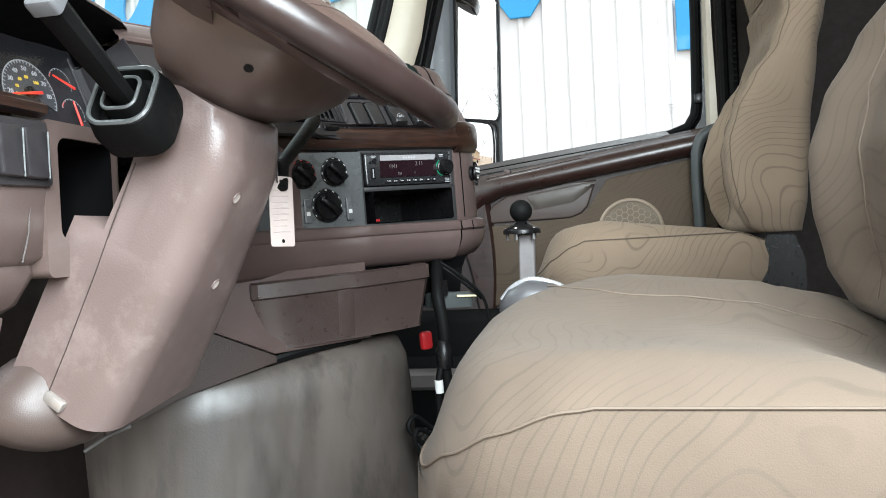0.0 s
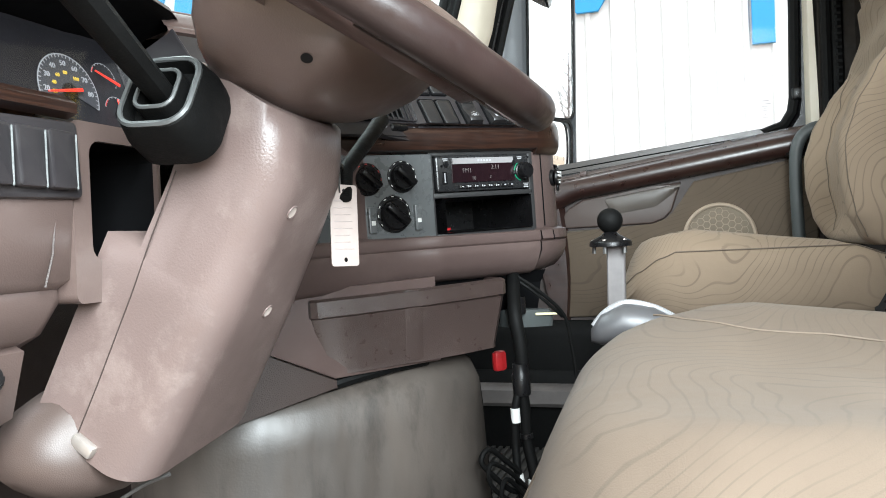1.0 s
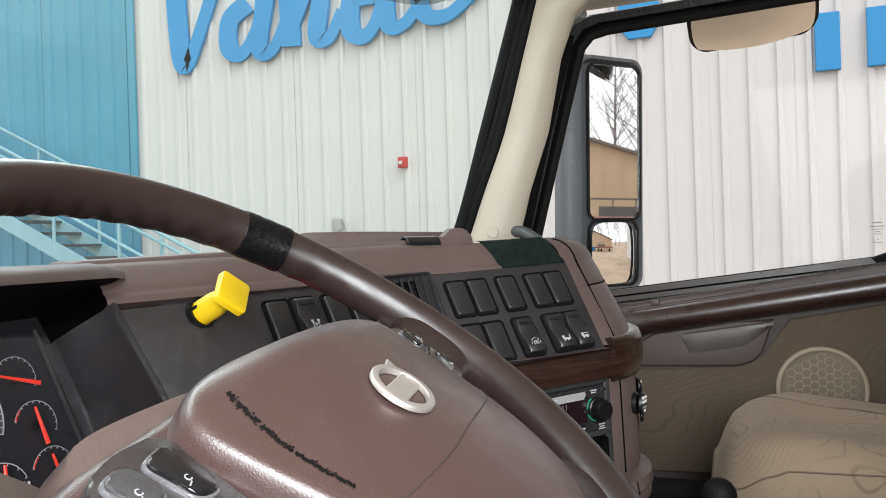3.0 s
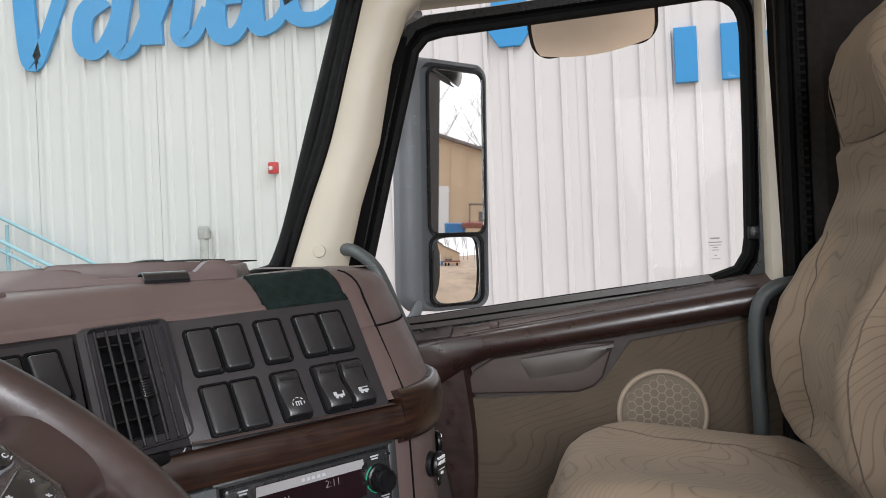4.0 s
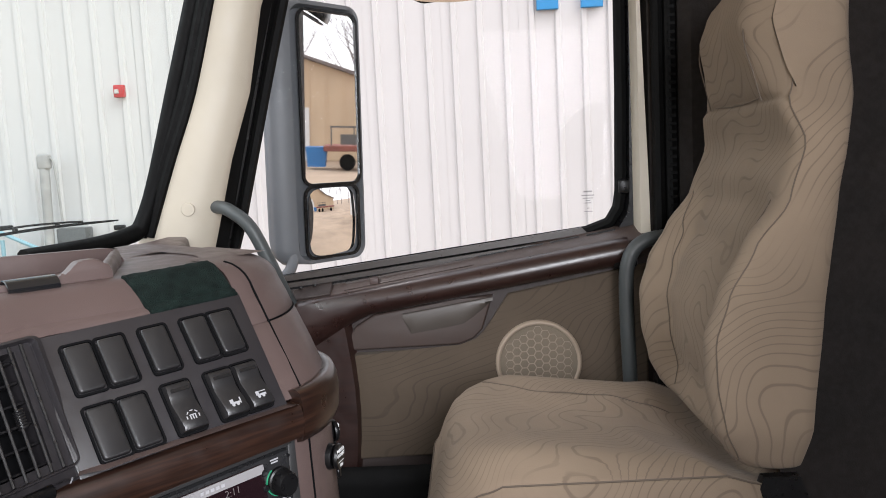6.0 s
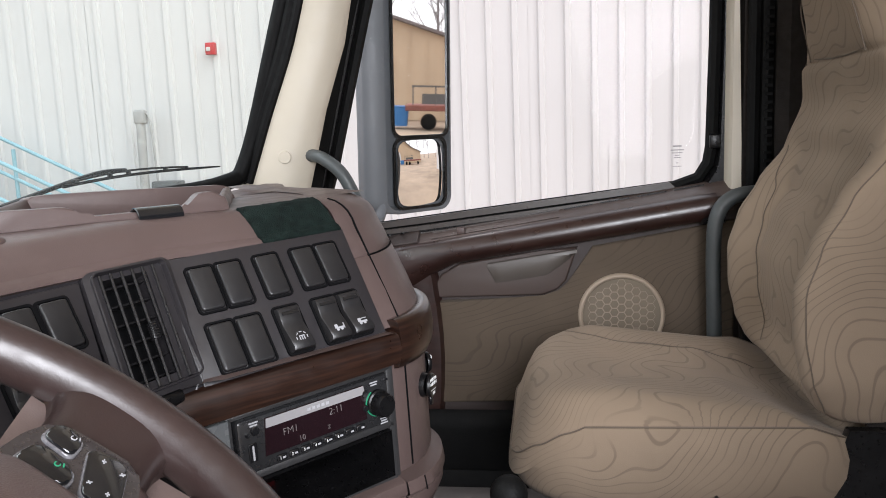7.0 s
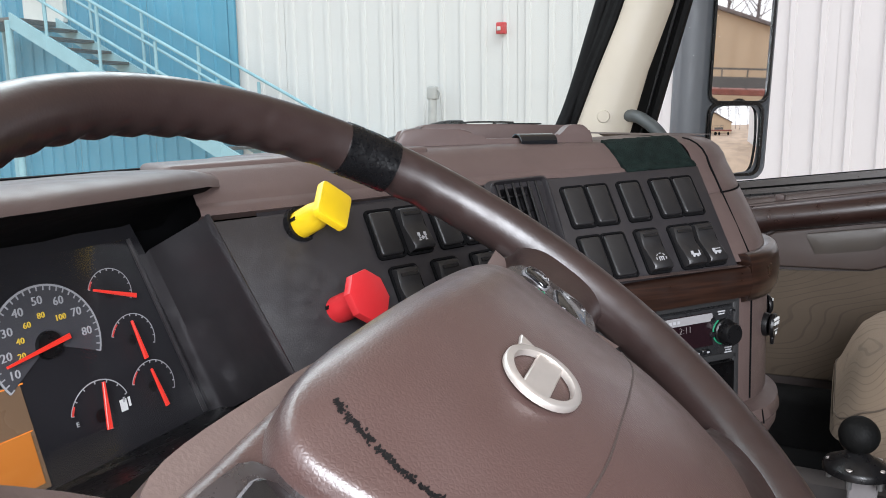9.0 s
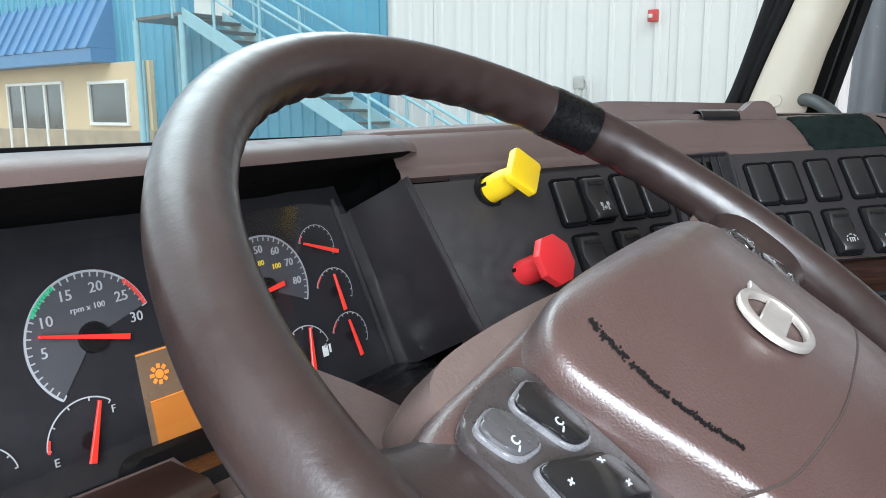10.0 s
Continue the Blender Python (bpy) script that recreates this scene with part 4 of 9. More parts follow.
for z in (FLOOR, 0.9, 1.3, 1.6, 1.78):
    rows.append([(1.05, 0.205, z), (1.0, 0.203, z), (0.992, 0.150, z), (0.975, 0.150, z), (0.955, 0.13, z), (0.95, 0.02, z), (0.95, -0.4, z), (1.05, -0.4, z)])
loft(bm, rows, wrap=True, caps=True)
whole("rear_pillar", bm, CURTAIN, "dark brown plastic pillar behind the passenger door", "pillar", kind="structure")

# lower door
bm = bmesh.new()
poly = [(1.18, 0.15), (0.20, 0.15), (0.20, 0.90), (0.255, 0.905), (0.86, 0.805), (1.02, 0.79), (1.18, 0.78)]
prism(bm, [(-y, z) for y, z in poly], 0.06, axes((1.062, 0, 0), (0, -1, 0), (0, 0, 1), (-1, 0, 0)), 0.004, 1)
part("inner_panel", bm, BROWN_DARK, door, "dark brown door base", smooth=False)
bm = bmesh.new()
poly = [(0.845, 0.46), (0.215, 0.475), (0.215, 0.85), (0.498, 0.80), (0.525, 0.760), (0.545, 0.722), (0.565, 0.704), (0.60, 0.692), (0.845, 0.688)]
prism(bm, [(-y, z) for y, z in poly], 0.012, axes((1.004, 0, 0), (0, -1, 0), (0, 0, 1), (-1, 0, 0)), 0.006, 3)
part("cloth_panel", bm, DOOR_CLOTH, door, "brown contour-patterned cloth inset")
bm = bmesh.new()
poly = [(0.848, 0.694), (0.602, 0.698), (0.572, 0.709), (0.553, 0.728), (0.528, 0.80), (0.60, 0.793), (0.775, 0.769), (0.815, 0.745)]
prism(bm, [(-y, z) for y, z in poly], 0.010, axes((1.003, 0, 0), (0, -1, 0), (0, 0, 1), (-1, 0, 0)), 0.005, 3)
part("pull_panel", bm, BROWN_DOOR, door, "brown plastic pull recess")
bm = bmesh.new()
rows = []
for i in range(13):
    t = i / 12
    y = 0.716 - 0.186 * t
    zt = 0.768 + 0.028 * t
    dip = 0.040 * min(1.0, t / 0.10 + 0.15) * min(1.0, (1.0 - t) / 0.34) ** 0.8
    rows.append([(0.993, y, zt), (0.989, y, zt - 0.002), (0.987, y, zt - 0.008), (0.989, y, zt - dip * 0.75 - 0.004), (0.993, y, zt - dip - 0.006)])
loft(bm, rows, caps=False)
part("pull_cup", bm, material("grey_brown_cup", (0.080, 0.068, 0.059), 0.42, vary=0.08, grain=0.1), door, "rounded brown pull handle cup")
# belt ledge and wood roll
bm = bmesh.new()
rows = []
for i in range(15):
    y = 1.05 - 0.83 * i / 14
    z = belt(y) - 0.006
    rows.append([(1.072, y, z + 0.002), (1.040, y, z), (0.995, y, z - 0.018), (0.985, y, z - 0.026), (0.99, y, z - 0.06), (1.06, y, z - 0.06)])
loft(bm, rows, wrap=True, caps=True)
part("belt_ledge", bm, BROWN_DOOR, door, "brown plastic window ledge", angle=50)
bm = bmesh.new()
for k in range(5):
    y = 0.60 - k * 0.075
    box(bm, (0.004, 0.06, 0.003), Matrix.Translation((1.030, y, belt(y) - 0.0095)) @ pose(0, 0, 0, -8.65, 0, 0))
part("demist_slot", bm, BLACK, door, "dark demister slots", smooth=False)
bm = bmesh.new()
rows = []
for i in range(9):
    y = 0.835 - 0.27 * i / 8
    z = belt(y) - 0.0125
    rows.append([(1.027, y, z + 0.004), (1.024, y, z - 0.004), (1.004, y, z - 0.012), (1.000, y, z - 0.008)])
loft(bm, rows)
part("ledge_groove", bm, BROWN_DARK, door, "shallow recess in the ledge")
bm = bmesh.new()
box(bm, (0.018, 0.018, 0.014), Matrix.Translation((1.012, 0.772, 0.836)), 0.003, 2)
part("lock_knob", bm, BROWN, door, "small brown lock knob")
bm = bmesh.new()
for dy in (0.0, 0.03):
    box(bm, (0.03, 0.003, 0.003), Matrix.Translation((1.02, 0.90 + dy, belt(0.9 + dy) + 0.000)) @ pose(0, 0, 0, 0, 12, 20))
part("lever_mark", bm, BLACK, door, smooth=False)
bm = bmesh.new()
box(bm, (0.050, 0.085, 0.006), Matrix.Translation((1.018, 0.905, belt(0.905) - 0.012)) @ pose(0, 0, 0, -8.65, -22, 0), 0.002, 1)
part("window_switch", bm, BROWN_DARK, door, "dark window switch plate")
bm = bmesh.new()
rows = []
for i in range(17):
    y = 0.96 - 0.705 * i / 16
    z = belt(y) - 0.034
    h = 0.046 if y < 0.8 else 0.046 + (y - 0.8) * 0.5
    rows.append([(1.0, y, z + 0.008), (0.986, y, z + 0.010), (0.972, y, z + 0.002), (0.963, y, z - h * 0.3), (0.965, y, z - h * 0.65), (0.976, y, z - h * 0.92), (0.99, y, z - h), (1.01, y, z - h + 0.004)])
loft(bm, rows, wrap=True, caps=True)
part("wood_trim", bm, WOOD_DOOR, door, "dark lacquered wood roll")
bm = bmesh.new()
rows = []
for i in range(9):
    t = i / 8
    y = 0.955 - 0.10 * t - 0.02 * math.sin(t * 3.1)
    rows.append([(1.0, y + 0.0, 0.80 - 0.42 * t), (0.975, y - 0.0, 0.79 - 0.42 * t), (0.978, y - 0.10 * (1 - t) - 0.015, 0.775 - 0.41 * t), (1.0, y - 0.11 * (1 - t) - 0.02, 0.765 - 0.41 * t)])
loft(bm, rows, caps=True, wrap=True)
part("wood_front", bm, WOOD_DOOR, door, "dark wood front corner of the trim")
bm = bmesh.new()
box(bm, (0.03, 0.05, 0.05), Matrix.Translation((0.985, 0.262, 0.868)), 0.008, 2)
part("trim_end", bm, BLACK, door, "black end piece of the wood trim")
# map pocket
bm = bmesh.new()
rows = []
for z, x in ((0.458, 0.960), (0.452, 0.950), (0.42, 0.942), (0.25, 0.945), (0.13, 0.96)):
    rows.append([(1.0, 1.14, z), (x, 1.11, z), (x, 0.6, z), (x, 0.25, z), (1.0, 0.22, z)])
loft(bm, rows)
part("map_pocket", bm, RUBBER, door, "black door pocket", angle=50)
# speaker
SPK = axes((0.992, 0.441, 0.655), (0, -1, 0), (0, 0, 1), (-1, 0, 0))
speaker = thing("door_speaker", "round tan speaker grille with honeycomb mesh on the door", "speaker", (0.99, 0.44, 0.655))
bm = bmesh.new()
lathe(bm, [(0.0885, -0.004), (0.0885, 0.005), (0.0865, 0.009), (0.0835, 0.0105), (0.081, 0.0100), (0.079, 0.008)], 48, SPK)
SPK_TAN = material("tan_speaker_plastic", (0.29, 0.228, 0.170), 0.6, vary=0.08, grain=0.1)
part("ring", bm, SPK_TAN, speaker)
bm = bmesh.new()
lathe(bm, [(0.080, 0.0060), (0.06, 0.0085), (0.04, 0.0102), (0.0, 0.011)], 40, SPK)
part("mesh_backing", bm, material("dark_tan_speaker_mesh", (0.17, 0.137, 0.10), 0.7, grain=0.6, grain_scale=1500), speaker)
hr = 0.0098
cell = bmesh.new()
ring_a = [(hr * math.cos(radians(60 * k)), hr * math.sin(radians(60 * k))) for k in range(6)]
ring_b = [(x * 0.86, y * 0.86) for x, y in ring_a]
loft(cell, [[(x, y, 0.0) for x, y in ring_a + ring_a[:1]], [(x, y, 0.0006) for x, y in ring_b + ring_b[:1]]])
cell_mesh = bpy.data.meshes.new("honeycomb_cell")
cell.to_mesh(cell_mesh)
cell.free()
cell_mesh.materials.append(SPK_TAN)
for i in range(-8, 9):
    for j in range(-8, 9):
        cx, cy = hr * 1.5 * i, hr * math.sqrt(3) * (j + 0.5 * (i % 2))
        if math.hypot(cx, cy) < 0.073:
            c = new("honeycomb_cell", cell_mesh)
            c.matrix_world = SPK @ Matrix.Translation((cx, cy, 0.0122 - 0.9 * (cx * cx + cy * cy)))
            m0 = c.matrix_world.copy()
            c.parent = speaker
            c.matrix_parent_inverse = speaker.matrix_world.inverted()
            c.matrix_basis = m0

# grab handles
bm = bmesh.new()
tube(bm, spline([(1.0, 1.10, 1.004), (0.975, 1.075, 1.006), (0.955, 1.045, 0.998), (0.945, 1.005, 0.965), (0.948, 0.975, 0.90), (0.962, 0.955, 0.84), (0.99, 0.945, 0.80)], 6), 0.0135, 12)
whole("pillar_grab_handle", bm, GREY_RAIL, "curved dark grey grab handle on the windscreen pillar", "grab handle")
bm = bmesh.new()
tube(bm, spline([(0.955, 0.14, 0.905), (0.935, 0.19, 0.908), (0.925, 0.238, 0.90), (0.922, 0.265, 0.868), (0.922, 0.272, 0.80), (0.922, 0.268, 0.62), (0.93, 0.262, 0.50), (0.96, 0.25, 0.45)], 6), 0.0145, 12)
whole("seat_grab_rail", bm, GREY_RAIL, "curved dark grey grab rail beside the passenger seat", "grab rail")

# ---- mirrors outside the passenger door ----
mirror = thing("door_mirror", "tall dark grey door mirror with flat and convex glass", "mirror", (1.3, 0.92, 1.2))
MN = Vector((-0.66, -0.75, -0.043)).normalized()
MX = Vector((0.75, -0.66, 0.0)).normalized()
MM = axes((1.302, 0.915, 1.18), MX, MN.cross(MX), MN)
bm = bmesh.new()
OUT = rounded(0.256, 0.625, 0.045, 6, -0.008, -0.022)
IN = rounded(0.205, 0.600, 0.035, 6, 0.018, -0.025)
rows = []
for ring, k, z in ((IN, 0.97, -0.010), (IN, 1.0, 0.006), (IN, 1.03, 0.006), (OUT, 0.985, -0.012), (OUT, 1.0, -0.022), (OUT, 0.98, -0.038), (OUT, 0.92, -0.054), (OUT, 0.80, -0.066), (OUT, 0.5, -0.074)):
    rows.append([((x + 0.014) * k - 0.014, (y + 0.022) * k - 0.022, z) for x, y in ring])
loft(bm, rows, MM, wrap=True, caps=True)
part("shell", bm, MIRROR_SHELL, mirror, angle=60)
bm = bmesh.new()
prism(bm, rounded(0.170, 0.402, 0.022, 5, 0.0265, 0.060), 0.004, MM @ Matrix.Translation((0, 0, 0.0)))
part("flat_glass", bm, MIRROR, mirror, "flat mirror glass", smooth=False)
bm = bmesh.new()
rows = []
for j in range(11):
    row = []
    for i in range(11):
        u, w = -1 + 2 * i / 10, -1 + 2 * j / 10
        q = (abs(u) ** 5 + abs(w) ** 5) ** 0.2
        m = max(abs(u), abs(w))
        s = m / q if q > 0 else 1
        row.append((0.0225 + 0.078 * u * s, -0.235 + 0.082 * w * s, 0.010 - 0.007 * u * s - 0.0045 * (u * u + w * w) * s * s))
    rows.append(row)
loft(bm, rows, MM)
part("convex_glass", bm, MIRROR, mirror, "small convex mirror glass")
for name, w, hh, cx, cy in (("glass_rim", 0.184, 0.416, 0.0265, 0.060), ("glass_rim", 0.172, 0.180, 0.0225, -0.235)):
    bm = bmesh.new()
    A2, B2 = rounded(w, hh, 0.028, 5, cx, cy), rounded(w - 0.014, hh - 0.014, 0.022, 5, cx, cy)
    loft(bm, [[(x, y, 0.004) for x, y in A2 + A2[:1]], [(x, y, 0.008) for x, y in A2 + A2[:1]], [(x, y, 0.008) for x, y in B2 + B2[:1]], [(x, y, 0.002) for x, y in B2 + B2[:1]]], MM)
    part(name, bm, BLACK, mirror, angle=60)
for pts in ([(1.27, 0.985, 1.44), (1.25, 0.985, 1.495), (1.19, 1.0, 1.505), (1.10, 0.93, 1.53)], [(1.262, 0.99, 0.90), (1.235, 0.995, 0.845), (1.20, 1.02, 0.815), (1.12, 1.06, 0.80)]):
    bm = bmesh.new()
    tube(bm, spline(pts, 6), 0.014, 10)
    part("arm", bm, MIRROR_SHELL, mirror, "grey mirror arm")

# look-down mirror above the window
down = thing("look_down_mirror", "small convex look-down mirror hung above the door window", "mirror", (1.2, 0.6, 1.46))
DM = axes((1.24, 0.545, 1.490), (0, -1, 0.08), (-0.84, 0.05, 0.54), (-0.54, -0.07, -0.84)) @ Matrix.Diagonal((1.28, 1.7, 1.2, 1))
bm = bmesh.new()
shape_pts = rounded(0.225, 0.085, 0.03, 5)
loft(bm, [[(x * k, y * k + (0.06 * (x / 0.11) ** 2 * 0.15), z) for x, y in shape_pts] for z, k in ((0.0, 1.02), (-0.012, 1.02), (-0.03, 0.9), (-0.045, 0.6))], DM, wrap=True, caps=True)
part("shell", bm, BLACK, down)
bm = bmesh.new()
rows = []
for j in range(7):
    row = []
    for i in range(13):
        u, w = -1 + 2 * i / 12, -1 + 2 * j / 6
        e = 1 - 0.07 * abs(w) ** 3
        row.append((0.108 * u * e, 0.038 * w + 0.009 * u * u, 0.012 - 0.010 * (u * u * 0.7 + w * w * 0.3)))
    rows.append(row)
loft(bm, rows, DM)
part("convex_glass", bm, MIRROR, down, "convex mirror glass")
bm = bmesh.new()
tube(bm, spline([(1.25, 0.54, 1.53), (1.22, 0.54, 1.56), (1.12, 0.54, 1.60)], 4), 0.012, 8)
part("bracket", bm, BLACK, down)

# outside sun visor at the top of the windscreen
bm = bmesh.new()
rows = []
for i in range(15):
    x = 0.5 + 0.46 * i / 14
    p = ws_point(x, 0.93) + Vector((0, 0.10, 0))
    drop = 0.045 * math.sin(math.pi * min(1, (i + 1.5) / 14)) ** 0.5
    rows.append([p + Vector((0, 0.0, 0.10)), p + Vector((0, 0.05, 0.06)), p + Vector((0, 0.06, 0.03 - drop)), p + Vector((0, 0.04, 0.02 - drop))])
loft(bm, rows)
whole("outside_visor", bm, SMOKE, "smoked grey visor outside the windscreen top", "sun visor")

# wiper
wiper = thing("wiper", "black windscreen wiper resting on the glass", "wiper", (0.6, 1.4, 0.97))
W0, W1 = Vector((0.60, 1.400, 0.978)), Vector((0.945, 1.268, 0.991))


def along_wiper(t, lift=0.0, out=0.0):
    """A point along the blade, bowed with the glass."""
    return W0.lerp(W1, t) + Vector((0, 0.024 * math.sin(math.pi * t) + out, lift + 0.004 * math.sin(math.pi * t)))


bm = bmesh.new()
tube(bm, [along_wiper(i / 14) for i in range(15)], [0.0030] * 12 + [0.0028, 0.0024, 0.0016], 6)
part("blade", bm, RUBBER, wiper)
bm = bmesh.new()
tube(bm, [along_wiper(0.08 + 0.74 * i / 10, 0.004 + 0.004 * math.sin(math.pi * i / 10), 0.005) for i in range(11)], 0.0022, 6)
part("bow", bm, BLACK, wiper, "thin black wiper bow")
bm = bmesh.new()
tube(bm, spline([(0.42, 1.455, 0.940), (0.55, 1.432, 0.965), along_wiper(0.25, 0.010, 0.010), along_wiper(0.45, 0.009, 0.008)], 6), 0.0042, 8)
part("arm", bm, BLACK, wiper)
for t in (0.10, 0.33, 0.45, 0.68):
    bm = bmesh.new()
    box(bm, (0.010, 0.006, 0.008), Matrix.Translation(along_wiper(t, 0.004, 0.003)), 0.001, 1)
    part("bridge", bm, BLACK, wiper)


# ---- dashboard ----
dash = thing("dashboard", "brown moulded wraparound dashboard with charcoal switch panels", "dashboard", (0, 1.0, 0.8))
# the centre stack's own axes: x along its face, y into the dashboard, z up
STACK = Matrix.Translation((0.0566, 0.810, 0)) @ pose(0, 0, 0, 0, 0, -42) @ Matrix.Translation((0, 0, 0.8)) @ pose(0, 0, 0, 0, -2.4, 0) @ Matrix.Translation((0, 0, -0.8))
LEAN_R, LEAN_L = radians(35), radians(30)
# upper switch panels: x along, y up in the panel, z out of it
PANEL_R = STACK @ axes((0, 0.0785, 0.943), (1, 0, 0), (0, math.sin(LEAN_R), math.cos(LEAN_R)), (0, -math.cos(LEAN_R), math.sin(LEAN_R)))
XL = Vector((0.906, -0.424, 0.03)).normalized()
NLh = Vector((-0.424, -0.906, 0))
ZL = (NLh * math.cos(LEAN_L) + Vector((0, 0, math.sin(LEAN_L)))).normalized()
PANEL_L = axes((0.029, 0.929, 0.930), XL, ZL.cross(XL).normalized(), ZL)

# body: a profile swept along the front
stations = [
    (-0.300, 1.088, -0.424, -0.906, 0.55), (-0.17, 1.026, -0.424, -0.906, 0.60), (-0.05, 0.967, -0.43, -0.903, 0.66), (0.02, 0.935, -0.58, -0.815, 0.90), (0.0365, 0.9225, -0.66, -0.75, 1.0), (0.05, 0.912, -0.669, -0.743, 1.0),
    (0.12, 0.849, -0.669, -0.743, 1.0), (0.168, 0.8061, -0.669, -0.743, 1.0), (0.1735, 0.8012, -0.669, -0.743, 1.0), (0.178, 0.797, -0.669, -0.743, 1.0), (0.194, 0.783, -0.60, -0.80, 0.98), (0.222, 0.770, -0.25, -0.968, 0.93), (0.250, 0.780, 0.25, -0.968, 0.85), (0.272, 0.812, 0.75, -0.66, 0.75), (0.286, 0.87, 0.96, -0.28, 0.65), (0.30, 1.0, 1.0, 0.0, 0.6), (0.32, 1.25, 1.0, 0.0, 0.6),
]
low = [(0.845, 0.078), (0.838, 0.058), (0.806, 0.058), (0.800, 0.058), (0.688, 0.058), (0.685, 0.076), (0.6835, 0.0785), (0.671, 0.0800), (0.669, 0.0785), (0.6675, 0.0765), (0.666, 0.0780), (0.655, 0.0775), (0.640, 0.0715), (0.624, 0.060), (0.618, 0.048), (0.614, 0.010), (0.613, -0.12)]
high = [(0.950, -0.040), (0.944, -0.020), (0.935, -0.006), (0.925, 0.002), (0.845, 0.074)]


def sweep(profile, lift=0.0, first=None):
    rows = []
    for x, y, nx, ny, k in [first or stations[0]] + stations[1:]:
        up = 0.03 * (x - 0.05)
        hollow = 0.03 < x < 0.175
        if profile is high and x < 0.171:
            profile_now = [(0.950, -0.040), (0.944, -0.020), (0.936, -0.008), (0.930, -0.045 / k), (0.845, -0.060 / k)]
        else:
            profile_now = profile
        rows.append([(x + nx * o2 * k, y + ny * o2 * k, z + lift + up) for z, o2 in [(z, -0.13 if hollow and o == 0.058 and z > 0.66 else o) for z, o in profile_now]])
    return rows


bm = bmesh.new()
loft(bm, [r for r, q in zip(sweep(high, first=(-0.255, 1.067, -0.424, -0.906, 0.45)), stations) if q[0] < 0.171])
part("upper_shell", bm, CHARCOAL, dash, angle=50)
bm = bmesh.new()
loft(bm, [r for r, q in zip(sweep(low, first=(-0.262, 1.070, -0.424, -0.906, 0.50)), stations) if q[0] < 0.179])
part("lower_shell", bm, BROWN, dash, angle=50)

# the rounded corner at the end of the stack: its plan, from the switch panel round to the side
CORNER = [(p.x, p.y) for p in spline([(0.0945, 0.0, 0), (0.113, 0.001, 0), (0.135, 0.008, 0), (0.158, 0.0225, 0), (0.178, 0.043, 0), (0.193, 0.068, 0), (0.202, 0.10, 0), (0.207, 0.15, 0), (0.210, 0.34, 0)], 4)]


def inward(run, d):
    """A plan line moved by d to its inner side."""
    out = []
    for i, (x, y) in enumerate(run):
        a, b = run[max(0, i - 1)], run[min(len(run) - 1, i + 1)]
        tx, ty = b[0] - a[0], b[1] - a[1]
        q = math.hypot(tx, ty)
        out.append((x - ty / q * d, y + tx / q * d))
    return out


def face_v(z):
    """How far into the dashboard the leaning face lies at a height."""
    return 0.0785 - (0.943 - z) * math.tan(LEAN_R)


def corner_row(z, d=0.0, v=None):
    return [STACK @ Vector((u, (face_v(z) if v is None else v) + w, z)) for u, w in inward(CORNER, d)]


bm = bmesh.new()
loft(bm, [corner_row(z, d) for z, d in ((0.846, 0.0), (0.850, 0.0), (0.86, -0.001), (0.88, -0.0015), (0.90, -0.001), (0.913, -0.0005), (0.9145, 0.0015), (0.916, 0.0), (0.930, 0.0), (0.943, 0.001))] + [corner_row(z, d, 0.0785) for z, d in ((0.953, 0.0045), (0.961, 0.010), (0.967, 0.0175), (0.9715, 0.027), (0.974, 0.038), (0.9755, 0.055), (0.9755, 0.085))])
part("corner_panel", bm, BROWN, dash, "brown grained corner of the dashboard", angle=60)
bm = bmesh.new()
loft(bm, [corner_row(z, d, v) for z, d, v in ((0.806, 0.0, 0.010), (0.800, 0.0, 0.010), (0.75, 0.0, 0.010), (0.690, 0.0, 0.010), (0.687, 0.003, 0.008), (0.684, -0.001, -0.008), (0.671, -0.002, -0.0095), (0.669, -0.001, -0.008), (0.6675, 0.001, -0.006), (0.666, -0.001, -0.0075), (0.655, -0.0005, -0.007), (0.640, 0.002, -0.001), (0.625, 0.010, 0.008), (0.618, 0.024, 0.018), (0.614, 0.05, 0.03), (0.613, 0.08, 0.04))])
part("lower_corner", bm, BROWN, dash, "brown lower corner of the dashboard", angle=60)
# corner seams
bm = bmesh.new()
k = 5
tube(bm, [corner_row(z, -0.0004)[k] for z in (0.850, 0.87, 0.90, 0.93, 0.943)] + [corner_row(z, d - 0.0004, 0.0785)[k] for z, d in ((0.953, 0.0045), (0.961, 0.010), (0.967, 0.0175), (0.9715, 0.027), (0.974, 0.038))], 0.0013, 5)
part("seam", bm, DIAL_SHADE_BLACK, dash, "dark joint line")
bm = bmesh.new()
tube(bm, [corner_row(z, d - 0.0004, v)[k] for z, d, v in ((0.806, 0.0, 0.010), (0.75, 0.0, 0.010), (0.690, 0.0, 0.010))], 0.0011, 5)
part("seam", bm, DIAL_SHADE_BLACK, dash, "dark joint line")
bm = bmesh.new()
tube(bm, [corner_row(z, d - 0.0004, v)[k] for z, d, v in ((0.683, -0.001, -0.008), (0.668, -0.002, -0.010))], 0.0009, 5)
part("seam", bm, DIAL_SHADE_BLACK, dash, "dark joint line")
bm = bmesh.new()
tube(bm, corner_row(0.9145, 0.0002)[k:], 0.0012, 5)
part("seam", bm, DIAL_SHADE_BLACK, dash, "dark joint line")

